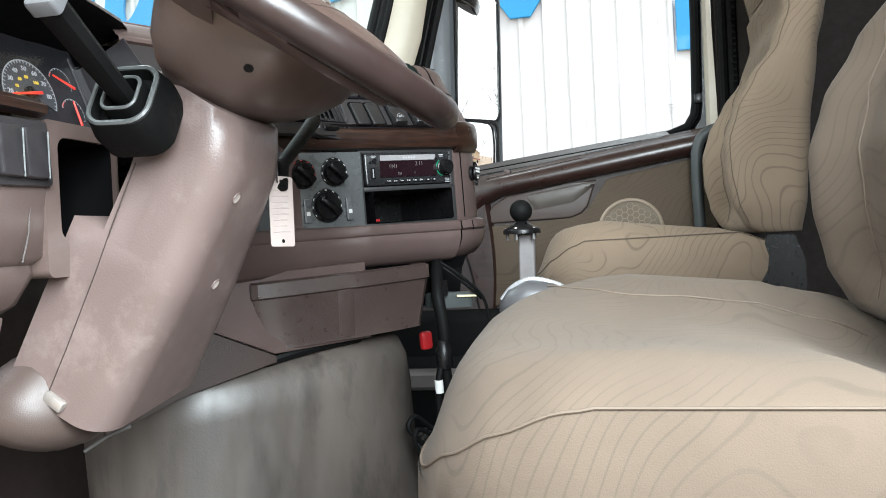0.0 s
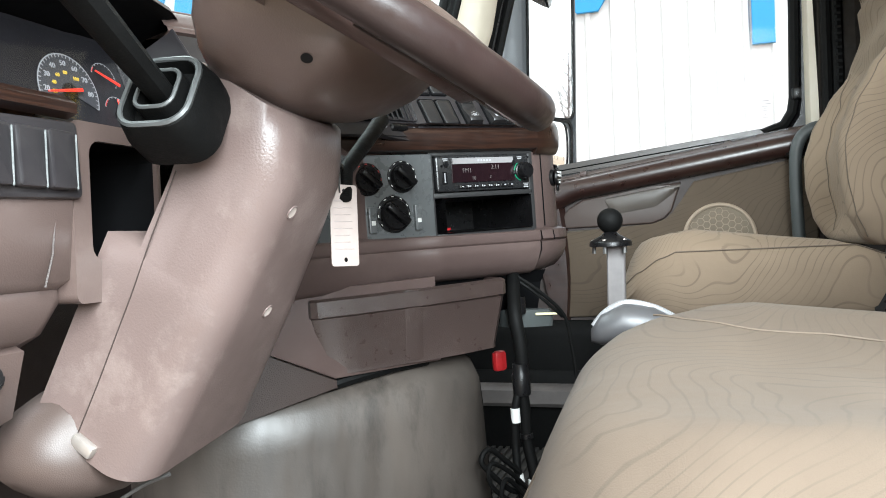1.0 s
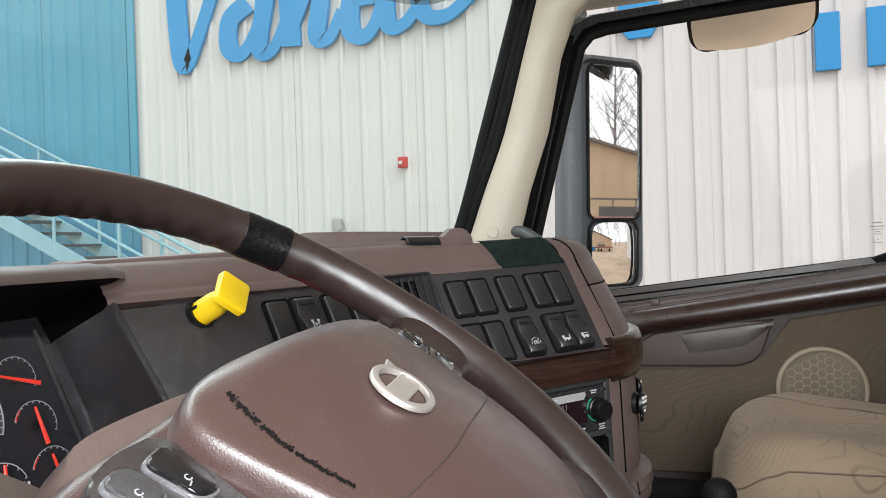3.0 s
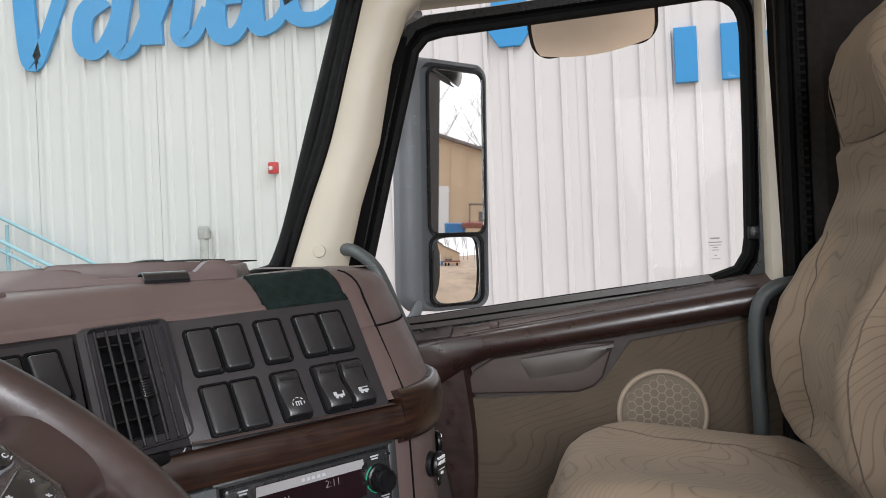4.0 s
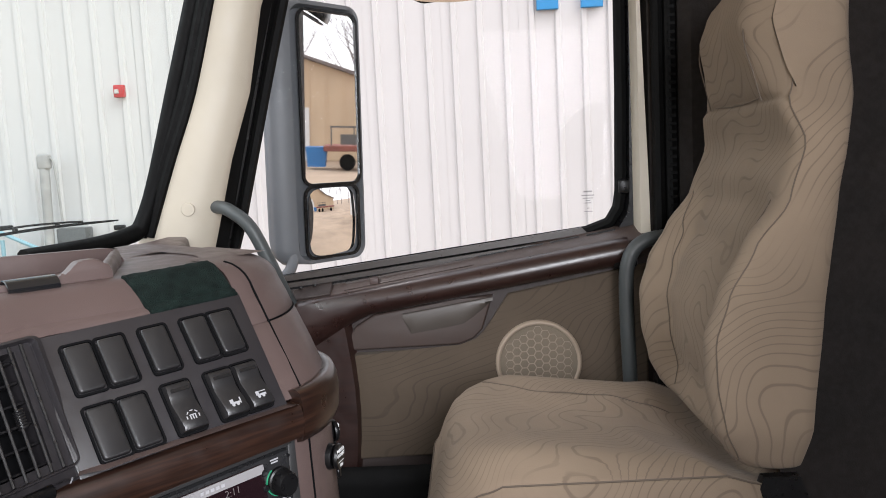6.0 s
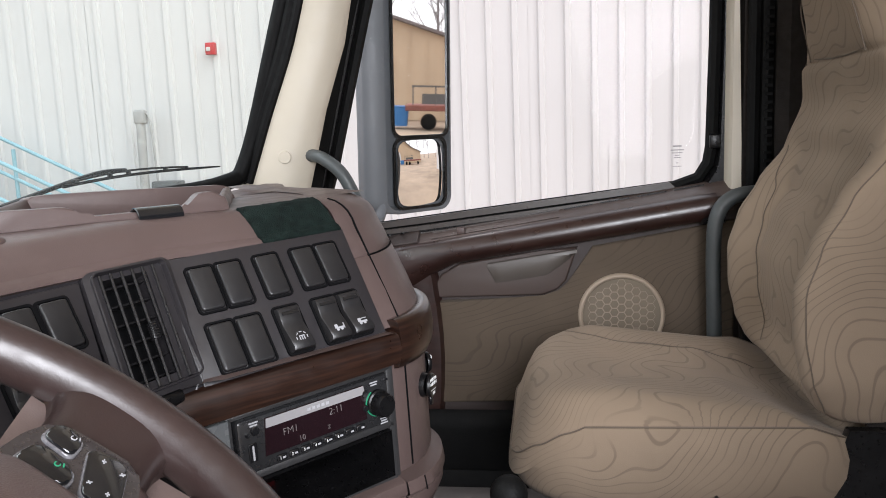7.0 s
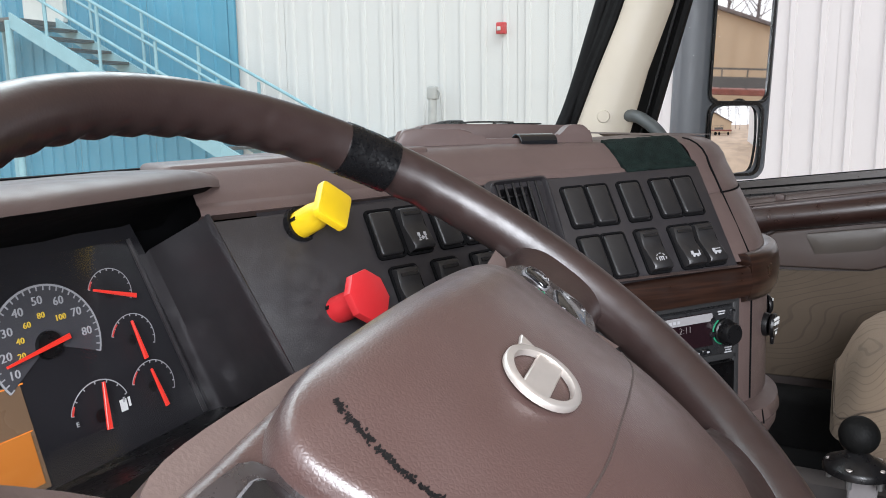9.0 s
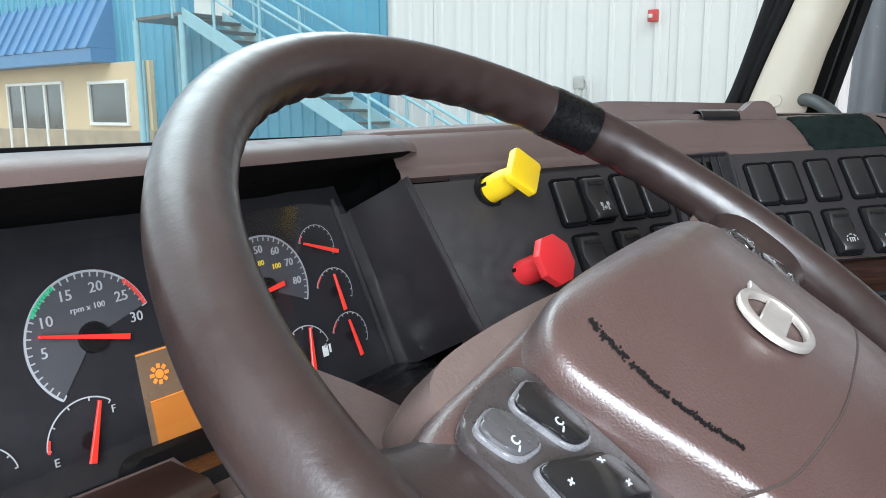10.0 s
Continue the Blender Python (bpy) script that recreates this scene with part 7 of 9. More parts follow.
bm = bmesh.new()
box(bm, (0.006, 0.02, 0.034), Matrix.Translation((-0.4425, 1.030, 0.711)), 0.002, 1)
part("recess_strip", bm, material("pale_wood_strip", (0.30, 0.24, 0.13), 0.6, vary=0.15, scale=30), ll, "pale strip inside the opening")

# ---- lower centre: liner below the stack, glove tray, footwell ----
bm = bmesh.new()
rows = []
for a, y0 in ((-0.50, 0.16), (-0.46, 0.06), (-0.42, 0.02), (-0.36, 0.0), (-0.28, -0.006), (-0.20, -0.008), (-0.12, -0.006), (-0.055, -0.002), (-0.03, 0.006), (-0.02, 0.03), (-0.02, 0.25)):
    rows.append([STACK @ Vector((a, y0 + dy, z)) for dy, z in ((0.16, 0.545), (0.10, 0.525), (0.05, 0.510), (0.02, 0.500), (0.0, 0.475), (-0.005, 0.43), (-0.01, 0.30), (-0.03, 0.18), (-0.06, FLOOR))])
loft(bm, rows)
tunnel = thing("engine_cover", "grey rounded engine cover liner, scuffed and dusty", "engine cover", STACK @ Vector((-0.2, 0.1, FLOOR)))
part("liner", bm, ENGINE_GREY, tunnel, angle=60)
bm = bmesh.new()
tube(bm, [STACK @ Vector((-0.028, 0.012 + dy, z)) for dy, z in ((0.05, 0.508), (0.02, 0.498), (0.0, 0.475), (-0.005, 0.43), (-0.01, 0.30), (-0.03, 0.18), (-0.06, FLOOR))], 0.0025, 8)
part("edge_trim", bm, RUBBER, tunnel, "black rubber edge trim")
bm = bmesh.new()
tube(bm, spline([STACK @ Vector(p) for p in ((-0.275, 0.012, 0.499), (-0.24, 0.004, 0.506), (-0.20, 0.004, 0.510), (-0.16, 0.008, 0.512), (-0.11, 0.018, 0.511))], 5), 0.0075, 8)
part("top_trim", bm, RUBBER, tunnel, "crumpled black foam strip under the tray")
bm = bmesh.new()
prism(bm, [(-0.50, 0.632), (-0.50, 0.618), (-0.350, 0.5585), (-0.262, 0.5130), (-0.10, 0.5130), (-0.10, 0.632)], 0.012, STACK @ axes((0, 0.004, 0), (1, 0, 0), (0, 0, 1), (0, -1, 0)), 0.002, 2)
part("under_panel", bm, BROWN, dash, "brown flat panel behind the storage box", angle=40)
bm = bmesh.new()
prism(bm, [(-0.50, 0.6155), (-0.50, 0.44), (-0.40, 0.478), (-0.2575, 0.4985), (-0.2575, 0.5100), (-0.350, 0.5560)], 0.012, STACK @ axes((0, 0.010, 0), (1, 0, 0), (0, 0, 1), (0, -1, 0)), 0.002, 2)
part("lower_wedge", bm, BROWN_DARK, dash, "darker brown wedge below the panel", angle=40)
# black sheet put in for the shade under the dashboard
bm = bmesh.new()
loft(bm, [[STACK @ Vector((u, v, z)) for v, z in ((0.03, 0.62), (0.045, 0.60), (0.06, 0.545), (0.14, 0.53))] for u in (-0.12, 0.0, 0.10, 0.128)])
part("under_dash_shade", bm, DIAL_SHADE_BLACK, dash, "black sheet for the shade under the dashboard", smooth=False)

box_thing = thing("storage_box", "brown plastic storage tray box hung under the dashboard", "storage box", STACK @ Vector((-0.13, -0.03, 0.56)))
BX = STACK @ Matrix.Translation((-0.004, 0.009, 0)) @ axes((0, 0, 0), (1, 0, 0), (0, 1, 0), (0, 0, 1))
bm = bmesh.new()
rb = [(-0.268, -0.008), (-0.262, -0.013), (-0.22, -0.021), (-0.15, -0.024), (-0.125, -0.029), (-0.06, -0.027), (-0.008, -0.021), (0.0, -0.014), (0.002, 0.10), (-0.266, 0.02)]
rm = [(-0.286, -0.020), (-0.279, -0.026), (-0.23, -0.034), (-0.155, -0.037), (-0.13, -0.042), (-0.06, -0.040), (0.004, -0.033), (0.013, -0.026), (0.014, 0.11), (-0.284, 0.02)]
rows = [[(x, y, 0.518) for x, y in rb], [(x, y, 0.524) for x, y in rb], [(x, y, 0.594) for x, y in rm], [(x * 1.01, y - 0.006, 0.597) for x, y in rm], [(x * 1.01, y - 0.006, 0.617) for x, y in rm], [(x, y + 0.004, 0.620) for x, y in rm], [(x * 0.985, y + 0.012, 0.616) for x, y in rm], [(x * 0.97, y + 0.02, 0.54) for x, y in rb]]
loft(bm, rows, BX, wrap=True, caps=True)
BOX_BROWN = leathery("dark_brown_tray_plastic", (0.040, 0.0275, 0.0245), 0.34, coat=0.35, coat_rough=0.22, cell=420, strength=0.22, vary=0.12, scale=9, stain=0.2, stain_color=(0.11, 0.09, 0.08))
part("body", bm, BOX_BROWN, box_thing, angle=30)
bm = bmesh.new()
rows = []
for x, y in ((-0.158, -0.034), (-0.142, -0.040), (-0.128, -0.038)):
    rows.append([BX @ Vector((x, y - 0.004, 0.619)), BX @ Vector((x, y - 0.0035, 0.596)), BX @ Vector((x, y + 0.0, 0.58)), BX @ Vector((x * 0.99, y + 0.011, 0.522))])
loft(bm, rows)
part("centre_rib", bm, BOX_BROWN, box_thing, "moulded centre rib")
bm = bmesh.new()
lathe(bm, [(0.036, -0.055), (0.039, -0.02), (0.041, 0.0), (0.044, 0.002), (0.046, 0.0), (0.046, -0.055)], 32, BX @ Matrix.Translation((-0.055, 0.036, 0.612)))
part("cup_holder", bm, BROWN_SMOOTH, box_thing, "round cup holder ring in the tray")
bracket = thing("tray_bracket", "dark metal bracket below the dashboard with wires", "bracket", STACK @ Vector((0.05, 0, 0.55)))
bm = bmesh.new()
prism(bm, rounded(0.090, 0.045, 0.020, 5), 0.026, STACK @ Matrix.Translation((0.076, 0.022, 0.536)) @ pose(0, 0, 0, 0, 5, 0), 0.006, 2)
part("plate", bm, GREY_RAIL, bracket)
bm = bmesh.new()
for k in range(5):
    lathe(bm, [(0.012, 0.0), (0.013, 0.003), (0.012, 0.006)], 16, STACK @ Matrix.Translation((0.045, 0.0, 0.56 + k * 0.005)))
part("coil", bm, BLACK, bracket)
bm = bmesh.new()
box(bm, (0.042, 0.004, 0.004), STACK @ Matrix.Translation((0.098, -0.002, 0.5535)) @ pose(0, 0, 0, 0, 6, 0), 0.001, 1)
part("cable_tie", bm, material("pale_cable_tie", (0.6, 0.55, 0.35), 0.5), bracket)

# wires hanging by the engine cover
LOOM = STACK @ Matrix.Translation((0.010, -0.004, 0))
loom = thing("wire_loom", "taped black wiring loom hanging to the floor", "cable", STACK @ Vector((0.03, -0.01, 0.5)))
bm = bmesh.new()
tube(bm, spline([LOOM @ Vector(p) for p in ((0.05, 0.03, 0.615), (0.030, 0.005, 0.590), (0.016, -0.014, 0.560), (0.017, -0.02, 0.52), (0.0185, -0.02, 0.488))], 6), 0.0105, 12)
part("sleeve", bm, RUBBER, loom, "black taped sleeve")
bm = bmesh.new()
lathe(bm, [(0.0, 0.0), (0.0125, 0.0), (0.0135, 0.003), (0.0135, 0.030), (0.0118, 0.033), (0.0118, 0.047), (0.0, 0.047)], 16, LOOM @ Matrix.Translation((0.0145, -0.02, 0.443)))
part("connector", bm, BLACK, loom, "black round plug")
for k, (du, r) in enumerate(((-0.0125, 0.0062), (0.0035, 0.0088))):
    bm = bmesh.new()
    tube(bm, spline([LOOM @ Vector((0.0135 + du * q + du * 0.25, -0.02 - 0.01 * h, z)) for z, q, h in ((0.452, 0.1, 0), (0.42, 0.9, 0), (0.37, 1.15, 0), (0.32, 1.6, 1), (0.26, 1.2, 2), (0.20, 1.6, 4), (0.14, 0.4, 6))], 6), r, 10)
    part("cable", bm, RUBBER, loom)
for u, z0, z1, r, m in ((-0.001, 0.426, 0.405, 0.0072, WHITE_PRINT), (-0.0075, 0.330, 0.316, 0.0074, WHITE_PRINT), (0.018, 0.318, 0.302, 0.0100, WHITE_PRINT), (0.017, 0.268, 0.256, 0.0100, WHITE_PRINT), (0.0165, 0.385, 0.378, 0.0098, BLACK)):
    bm = bmesh.new()
    tube(bm, [LOOM @ Vector((u, -0.021 - 0.01 * max(0.0, (0.36 - z) / 0.05), z)) for z in (z0, z1)], r, 12)
    part("tape_band", bm, m, loom)
for pts, r in ((((0.006, -0.03, 0.30), (-0.03, -0.038, 0.315), (-0.062, -0.04, 0.345), (-0.078, -0.038, 0.368), (-0.060, -0.034, 0.380), (-0.03, -0.032, 0.355), (-0.008, -0.032, 0.335)), 0.0042),
               (((0.0, -0.035, 0.285), (-0.04, -0.044, 0.305), (-0.070, -0.046, 0.335), (-0.066, -0.044, 0.362), (-0.035, -0.04, 0.345), (0.0, -0.036, 0.31)), 0.0036),
               (((0.01, -0.036, 0.27), (-0.03, -0.05, 0.285), (-0.055, -0.05, 0.315), (-0.04, -0.046, 0.335), (0.0, -0.04, 0.29)), 0.0036),
               (((0.02, -0.03, 0.26), (0.045, -0.036, 0.30), (0.075, -0.036, 0.345), (0.100, -0.032, 0.36), (0.105, -0.036, 0.33), (0.06, -0.045, 0.27), (0.03, -0.05, 0.22)), 0.0042)):
    bm = bmesh.new()
    tube(bm, spline([LOOM @ Vector(p) for p in pts], 6), r, 8)
    part("loop", bm, RUBBER, loom, "looped black cable")
bm = bmesh.new()
tube(bm, spline([LOOM @ Vector(p) for p in ((0.04, -0.06, 0.20), (0.05, -0.075, 0.17), (0.045, -0.085, 0.135))], 5), 0.006, 8)
part("blue_plug", bm, BIN_BLUE, loom, "blue connector")
bm = bmesh.new()
tube(bm, spline([LOOM @ Vector(p) for p in ((0.050, 0.02, 0.615), (0.075, 0.004, 0.592), (0.118, -0.003, 0.549), (0.129, -0.004, 0.50), (0.133, -0.006, 0.45), (0.130, -0.012, 0.39), (0.12, -0.02, 0.33))], 6), 0.0030, 7)
part("thin_wire", bm, RUBBER, loom, "thin black wire")
bm = bmesh.new()
tube(bm, spline([LOOM @ Vector(p) for p in ((0.042, 0.03, 0.618), (0.066, 0.006, 0.592), (0.112, 0.0, 0.551), (0.124, 0.01, 0.545))], 5), 0.0026, 7)
part("thin_wire", bm, RUBBER, loom, "thin black wire")
bm = bmesh.new()
box(bm, (0.024, 0.015, 0.034), STACK @ Matrix.Translation((0.080, 0.11, 0.470)), 0.006, 2)
whole("extinguisher_clip", bm, RED, "red clip half hidden below the dashboard", "clip")
# sill strip on the far side of the footwell
bm = bmesh.new()
loft(bm, [[(x, y, z) for x, z in ((0.925, 0.246), (0.885, 0.246), (0.876, 0.256), (0.878, 0.288), (0.890, 0.297), (0.925, 0.299))] for y in (0.35, 0.8, 1.25)], caps=True)
whole("sill_strip", bm, material("worn_grey_sill", (0.110, 0.098, 0.094), 0.42, vary=0.15, scale=14, grain=0.1, stain=0.3, stain_color=(0.05, 0.045, 0.04)), "grey plastic sill strip below the passenger door", "sill", kind="structure")
bm = bmesh.new()
loft(bm, [[(x, y, z) for x, z in ((0.985, FLOOR), (0.905, FLOOR), (0.900, 0.244), (0.926, 0.246), (0.927, 0.300), (0.94, 0.33), (0.985, 0.34))] for y in (0.35, 0.8, 1.25)], caps=True)
whole("door_step", bm, RUBBER, "black rubber step wall below the sill", "step", kind="structure")


# ---- steering wheel: x to the right, y up in its plane, z towards the driver ----
WC = Vector((-0.4505, 0.811, 0.897))
WN = Vector((0.0, -0.5606, 0.828))
WHEEL = axes(WC, (1, 0, 0), WN.cross(Vector((1, 0, 0))), WN)
WR = 0.205
wheel = thing("steering_wheel", "large dark brown leather-grained steering wheel with worn rim", "steering wheel", WC)
bm = bmesh.new()
n, m = 360, 20
rows = []
for i in range(n):
    a = 2 * math.pi * i / n
    deg = math.degrees(a) % 360
    rip = 0.0
    if 22 < deg < 158:
        rip = 0.0016 * (1 + math.sin(radians(deg * 55))) * min(1, (deg - 22) / 8, (158 - deg) / 8)
    ring = []
    for j in range(m):
        b = 2 * math.pi * j / m
        cx, cz = math.cos(b), math.sin(b)
        rr = 0.0152
        dx = rr * cx
        if cx < 0:
            dx += rip * max(0.0, math.cos(b - radians(228))) ** 5
        q = WR + dx
        ring.append((q * math.cos(a), q * math.sin(a), 0.0165 * cz))
    rows.append(ring)
rows.append(rows[0])
R = [[bm.verts.new(p) for p in row] for row in rows[:-1]]
for i in range(n):
    A2, B2 = R[i], R[(i + 1) % n]
    for j in range(m):
        bm.faces.new((A2[j], A2[(j + 1) % m], B2[(j + 1) % m], B2[j]))
put(bm, bm.verts, WHEEL)
part("rim", bm, BROWN_RIM, wheel, "dark brown grained rim with finger ridges", angle=80)
bm = bmesh.new()
tube(bm, [(WR * math.cos(radians(d)), WR * math.sin(radians(d)), 0) for d in (41, 43, 45, 47, 49, 51)], 0.0172, 18, M=WHEEL)
for d in (42.5, 46, 49.2):
    tube(bm, [(WR * math.cos(radians(d + e)), WR * math.sin(radians(d + e)), 0) for e in (-0.8, 0, 0.8)], 0.01735, 18, M=WHEEL)
part("tape", bm, material("black_tape", (0.0035, 0.0035, 0.004), 0.30, spec=0.25, vary=0.2, scale=60, grain=0.5, grain_scale=120), wheel, "black electrical tape wrapped round the rim")


TURNED = WHEEL @ pose(0, 0, 0, 0, 0, 5.2)


def spoke(a_in, a_out, r0, r1, h0, h1, name="spoke"):
    """A broad spoke between two angles, from the hub to the rim."""
    rows = []
    for i in range(9):
        t = i / 8
        r = r0 + (r1 - r0) * t
        z = h0 + (h1 - h0) * t
        w = 1.0 + 0.35 * abs(2 * t - 1) ** 3
        mid, half = radians((a_in + a_out) / 2), radians(abs(a_out - a_in) / 2) * w
        row = []
        for j in range(9):
            b = mid - half + 2 * half * j / 8
            edge = abs(j - 4) / 4
            row.append((r * math.cos(b), r * math.sin(b), z + 0.008 * (1 - edge ** 3)))
        under = [(p[0], p[1], z - 0.016) for p in reversed(row)]
        rows.append(row + under)
    bm = bmesh.new()
    loft(bm, rows, WHEEL, wrap=True, caps=True)
    return part(name, bm, BROWN_RIM, wheel, angle=60)


def side_spoke(side):
    """A side spoke: slim at its middle, flaring where it meets the rim."""
    rows = []
    for i in range(17):
        t = i / 16
        x = 0.095 + 0.108 * t
        top, bot = 0.014 + 0.010 * t ** 3 + 0.022 * t ** 12, -0.056 + 0.018 * t - 0.022 * t ** 12
        z = -0.010 + 0.012 * t ** 2
        row = []
        for j in range(13):
            y = top + (bot - top) * j / 12
            edge = abs(j - 6) / 6
            row.append((side * x, y, z + 0.008 * (1 - edge ** 4)))
        rows.append(row + [(q[0], q[1], z - 0.014) for q in reversed(row)])
    bm = bmesh.new()
    loft(bm, rows, TURNED, wrap=True, caps=True)
    return part("spoke", bm, BROWN_RIM, wheel, angle=60)


side_spoke(1)
side_spoke(-1)
spoke(-66, -40, 0.07, 0.20, 0.008, -0.002)
spoke(-140, -114, 0.07, 0.20, 0.008, -0.002)

# hub with airbag cover
bm = bmesh.new()
prof = [(-0.148, 0.016), (-0.10, 0.027), (0.0, 0.032), (0.10, 0.027), (0.148, 0.016), (0.150, -0.012), (0.122, -0.058), (0.085, -0.094), (0.0, -0.106), (-0.085, -0.094), (-0.122, -0.058), (-0.150, -0.012)]
prof = [(p.x, p.y) for p in spline([(x, y, 0) for x, y in prof], 5, True)]
bm.free()
HUBM = WHEEL @ pose(0, 0, 0, 0, 0, 5)


def hub_z(x, y):
    """Height of the domed cover above the wheel's plane, in the hub's own axes."""
    z = 0.0345 - 0.0215 * (x / 0.118) ** 2 - 0.012 * (max(0.0, -y - 0.06) / 0.09) ** 2
    if y > 0.004:
        z *= math.sqrt(max(0.0, 1 - ((y - 0.004) / 0.0275) ** 2))
    return z


# lower tier that carries the button blocks
base_out = spline([(x, y, 0) for x, y in ((0, 0.031), (0.065, 0.0295), (0.12, 0.0235), (0.160, 0.018), (0.176, 0.006), (0.174, -0.022), (0.155, -0.052), (0.124, -0.078), (0.105, -0.112), (0.075, -0.142), (0.0, -0.155), (-0.075, -0.142), (-0.105, -0.112), (-0.124, -0.078), (-0.155, -0.052), (-0.174, -0.022), (-0.176, 0.006), (-0.160, 0.018), (-0.12, 0.0235), (-0.065, 0.0295))], 4, True)
bm = bmesh.new()
loft(bm, [[(p.x * k, -0.03 + (p.y + 0.03) * k, z) for p in base_out] for z, k in ((-0.026, 0.90), (-0.018, 0.97), (-0.010, 1.0), (-0.004, 0.985), (-0.001, 0.95), (0.0, 0.90), (0.0, 0.6))], HUBM, wrap=True, caps=True)
part("hub_base", bm, BROWN_HUB, wheel, "reddish brown hub body", angle=60)
cover_out = spline([(x, y, 0) for x, y in ((0, 0.0302), (0.060, 0.0290), (0.096, 0.0235), (0.114, 0.014), (0.1205, 0.002), (0.117, -0.022), (0.109, -0.055), (0.103, -0.085), (0.094, -0.112), (0.073, -0.136), (0.035, -0.148), (0, -0.150), (-0.035, -0.148), (-0.073, -0.136), (-0.094, -0.112), (-0.103, -0.085), (-0.109, -0.055), (-0.117, -0.022), (-0.1205, 0.002), (-0.114, 0.014), (-0.096, 0.0235), (-0.060, 0.0290))], 4, True)
cover_out = [Vector((p.x * 0.93, p.y, 0)) for p in cover_out]
bm = bmesh.new()
rows = []
for k, drop in ((1.0, 9.0), (1.0, 0.005), (0.992, 0.0022), (0.98, 0.0006), (0.965, 0.0), (0.94, 0.0), (0.91, 0.0), (0.87, 0.0), (0.82, 0.0), (0.76, 0.0), (0.68, 0.0), (0.58, 0.0), (0.46, 0.0), (0.3, 0.0), (0.12, 0.0)):
    ring = []
    for p in cover_out:
        x, y = p.x * k, -0.04 + (p.y + 0.04) * k
        ring.append((x, y, -0.008 if drop > 1 else max(-0.004, hub_z(x, y) - drop)))
    rows.append(ring)
loft(bm, rows, HUBM, wrap=True, caps=True)
part("airbag_cover", bm, BROWN_HUB, wheel, "reddish brown grained airbag cover", angle=60)
# under-hub shroud
bm = bmesh.new()
rows = []
for z, k in ((-0.004, 0.97), (-0.02, 0.99), (-0.045, 0.95), (-0.07, 0.84), (-0.09, 0.68), (-0.105, 0.5)):
    rows.append([(x * k, y * k + 0.012 * (z / -0.1), z) for x, y in prof])
loft(bm, rows, WHEEL, wrap=True, caps=True)
part("hub_shroud", bm, BROWN_SMOOTH, wheel, "brown plastic shroud under the hub", angle=60)
for side in (1, -1):
    for a in ((3, 26),):
        bm = bmesh.new()
        rows = []
        for i in range(7):
            t = i / 6
            r = 0.10 + 0.095 * t
            rows.append([(side * r * math.cos(radians(b)), r * math.sin(radians(b)), -0.012 - 0.045 * (1 - t) ** 1.3 - 0.006 * math.sin(math.pi * q)) for q, b in ((0, -14), (0.25, -7), (0.5, 0), (0.75, 8), (1, 16))])
        loft(bm, rows, WHEEL)
        part("spoke_back", bm, BROWN_SMOOTH, wheel, "brown plastic back of the spoke")
bm = bmesh.new()
HN = Vector((-0.634, -0.142, -0.76)).normalized()
HX = HN.cross(Vector((0, 1, 0))).normalized()
lathe(bm, [(0.0046, 0.0008), (0.0, 0.0008)], 18, axes((-0.5497, 0.7892, 0.8170), HX, HN.cross(HX), HN))
part("screw_recess", bm, BLACK, wheel)


# worn dark line across the cover
bm = bmesh.new()
rnd = random.Random(4)
for i in range(300):
    t = i / 299
    if noise.noise(Vector((t * 18, 3.1, 0))) < -0.34:
        continue
    spread = 0.0010 * (1.15 - 0.5 * t)
    cx, cy = -0.0895 - 0.0042 * math.sin(math.pi * t) + rnd.gauss(0, spread * 0.75), 0.0085 - 0.063 * t
    a, b, turn = rnd.uniform(0.0004, 0.0011) * (1.15 - 0.4 * t), rnd.uniform(0.0003, 0.0006), rnd.uniform(-0.7, 0.7)
    ring = []
    for k in range(7):
        w = 2 * math.pi * k / 7
        q, r = a * math.cos(w) * rnd.uniform(0.7, 1.2), b * math.sin(w) * rnd.uniform(0.7, 1.2)
        x, y = cx + q * math.cos(turn) - r * math.sin(turn), cy + q * math.sin(turn) + r * math.cos(turn)
        ring.append(bm.verts.new(HUBM @ Vector((x, y, hub_z(x, y) + 0.0004))))
    bm.faces.new(ring)
part("scuff_line", bm, BLACK, wheel, "black scuffed crack line", smooth=False)
# badge: plain ring and bar
BG = HUBM @ Matrix.Translation((-0.0135, -0.0385, hub_z(0, -0.03) + 0.0003)) @ Matrix.Diagonal((0.80, 0.80, 1, 1))
bm = bmesh.new()
A2 = [(0.0235 * math.cos(2 * math.pi * i / 40), 0.0215 * math.sin(2 * math.pi * i / 40)) for i in range(40)]
B2 = [(x * 0.76, y * 0.76) for x, y in A2]
loft(bm, [[(x, y, 0.0) for x, y in A2 + A2[:1]], [(x, y, 0.002) for x, y in A2 + A2[:1]], [(x * 0.96, y * 0.96, 0.0028) for x, y in A2 + A2[:1]], [(x * 1.05, y * 1.05, 0.0028) for x, y in B2 + B2[:1]], [(x, y, 0.0) for x, y in B2 + B2[:1]]], BG)
badge = part("badge_ring", bm, SILVER, wheel, "worn silver oval badge ring", angle=60)
bm = bmesh.new()
box(bm, (0.039, 0.0150, 0.0022), BG @ pose(0, 0, 0.0011, 0, 0, 4), 0.001, 1)
prism(bm, [(-0.005, -0.003), (0.005, -0.003), (0.0, 0.006)], 0.0022, BG @ Matrix.Translation((0.0185, 0.0175, 0.0)) @ pose(0, 0, 0, 0, 0, -45), 0.0006, 1)
part("badge_bar", bm, SILVER, badge, "silver cross bar")
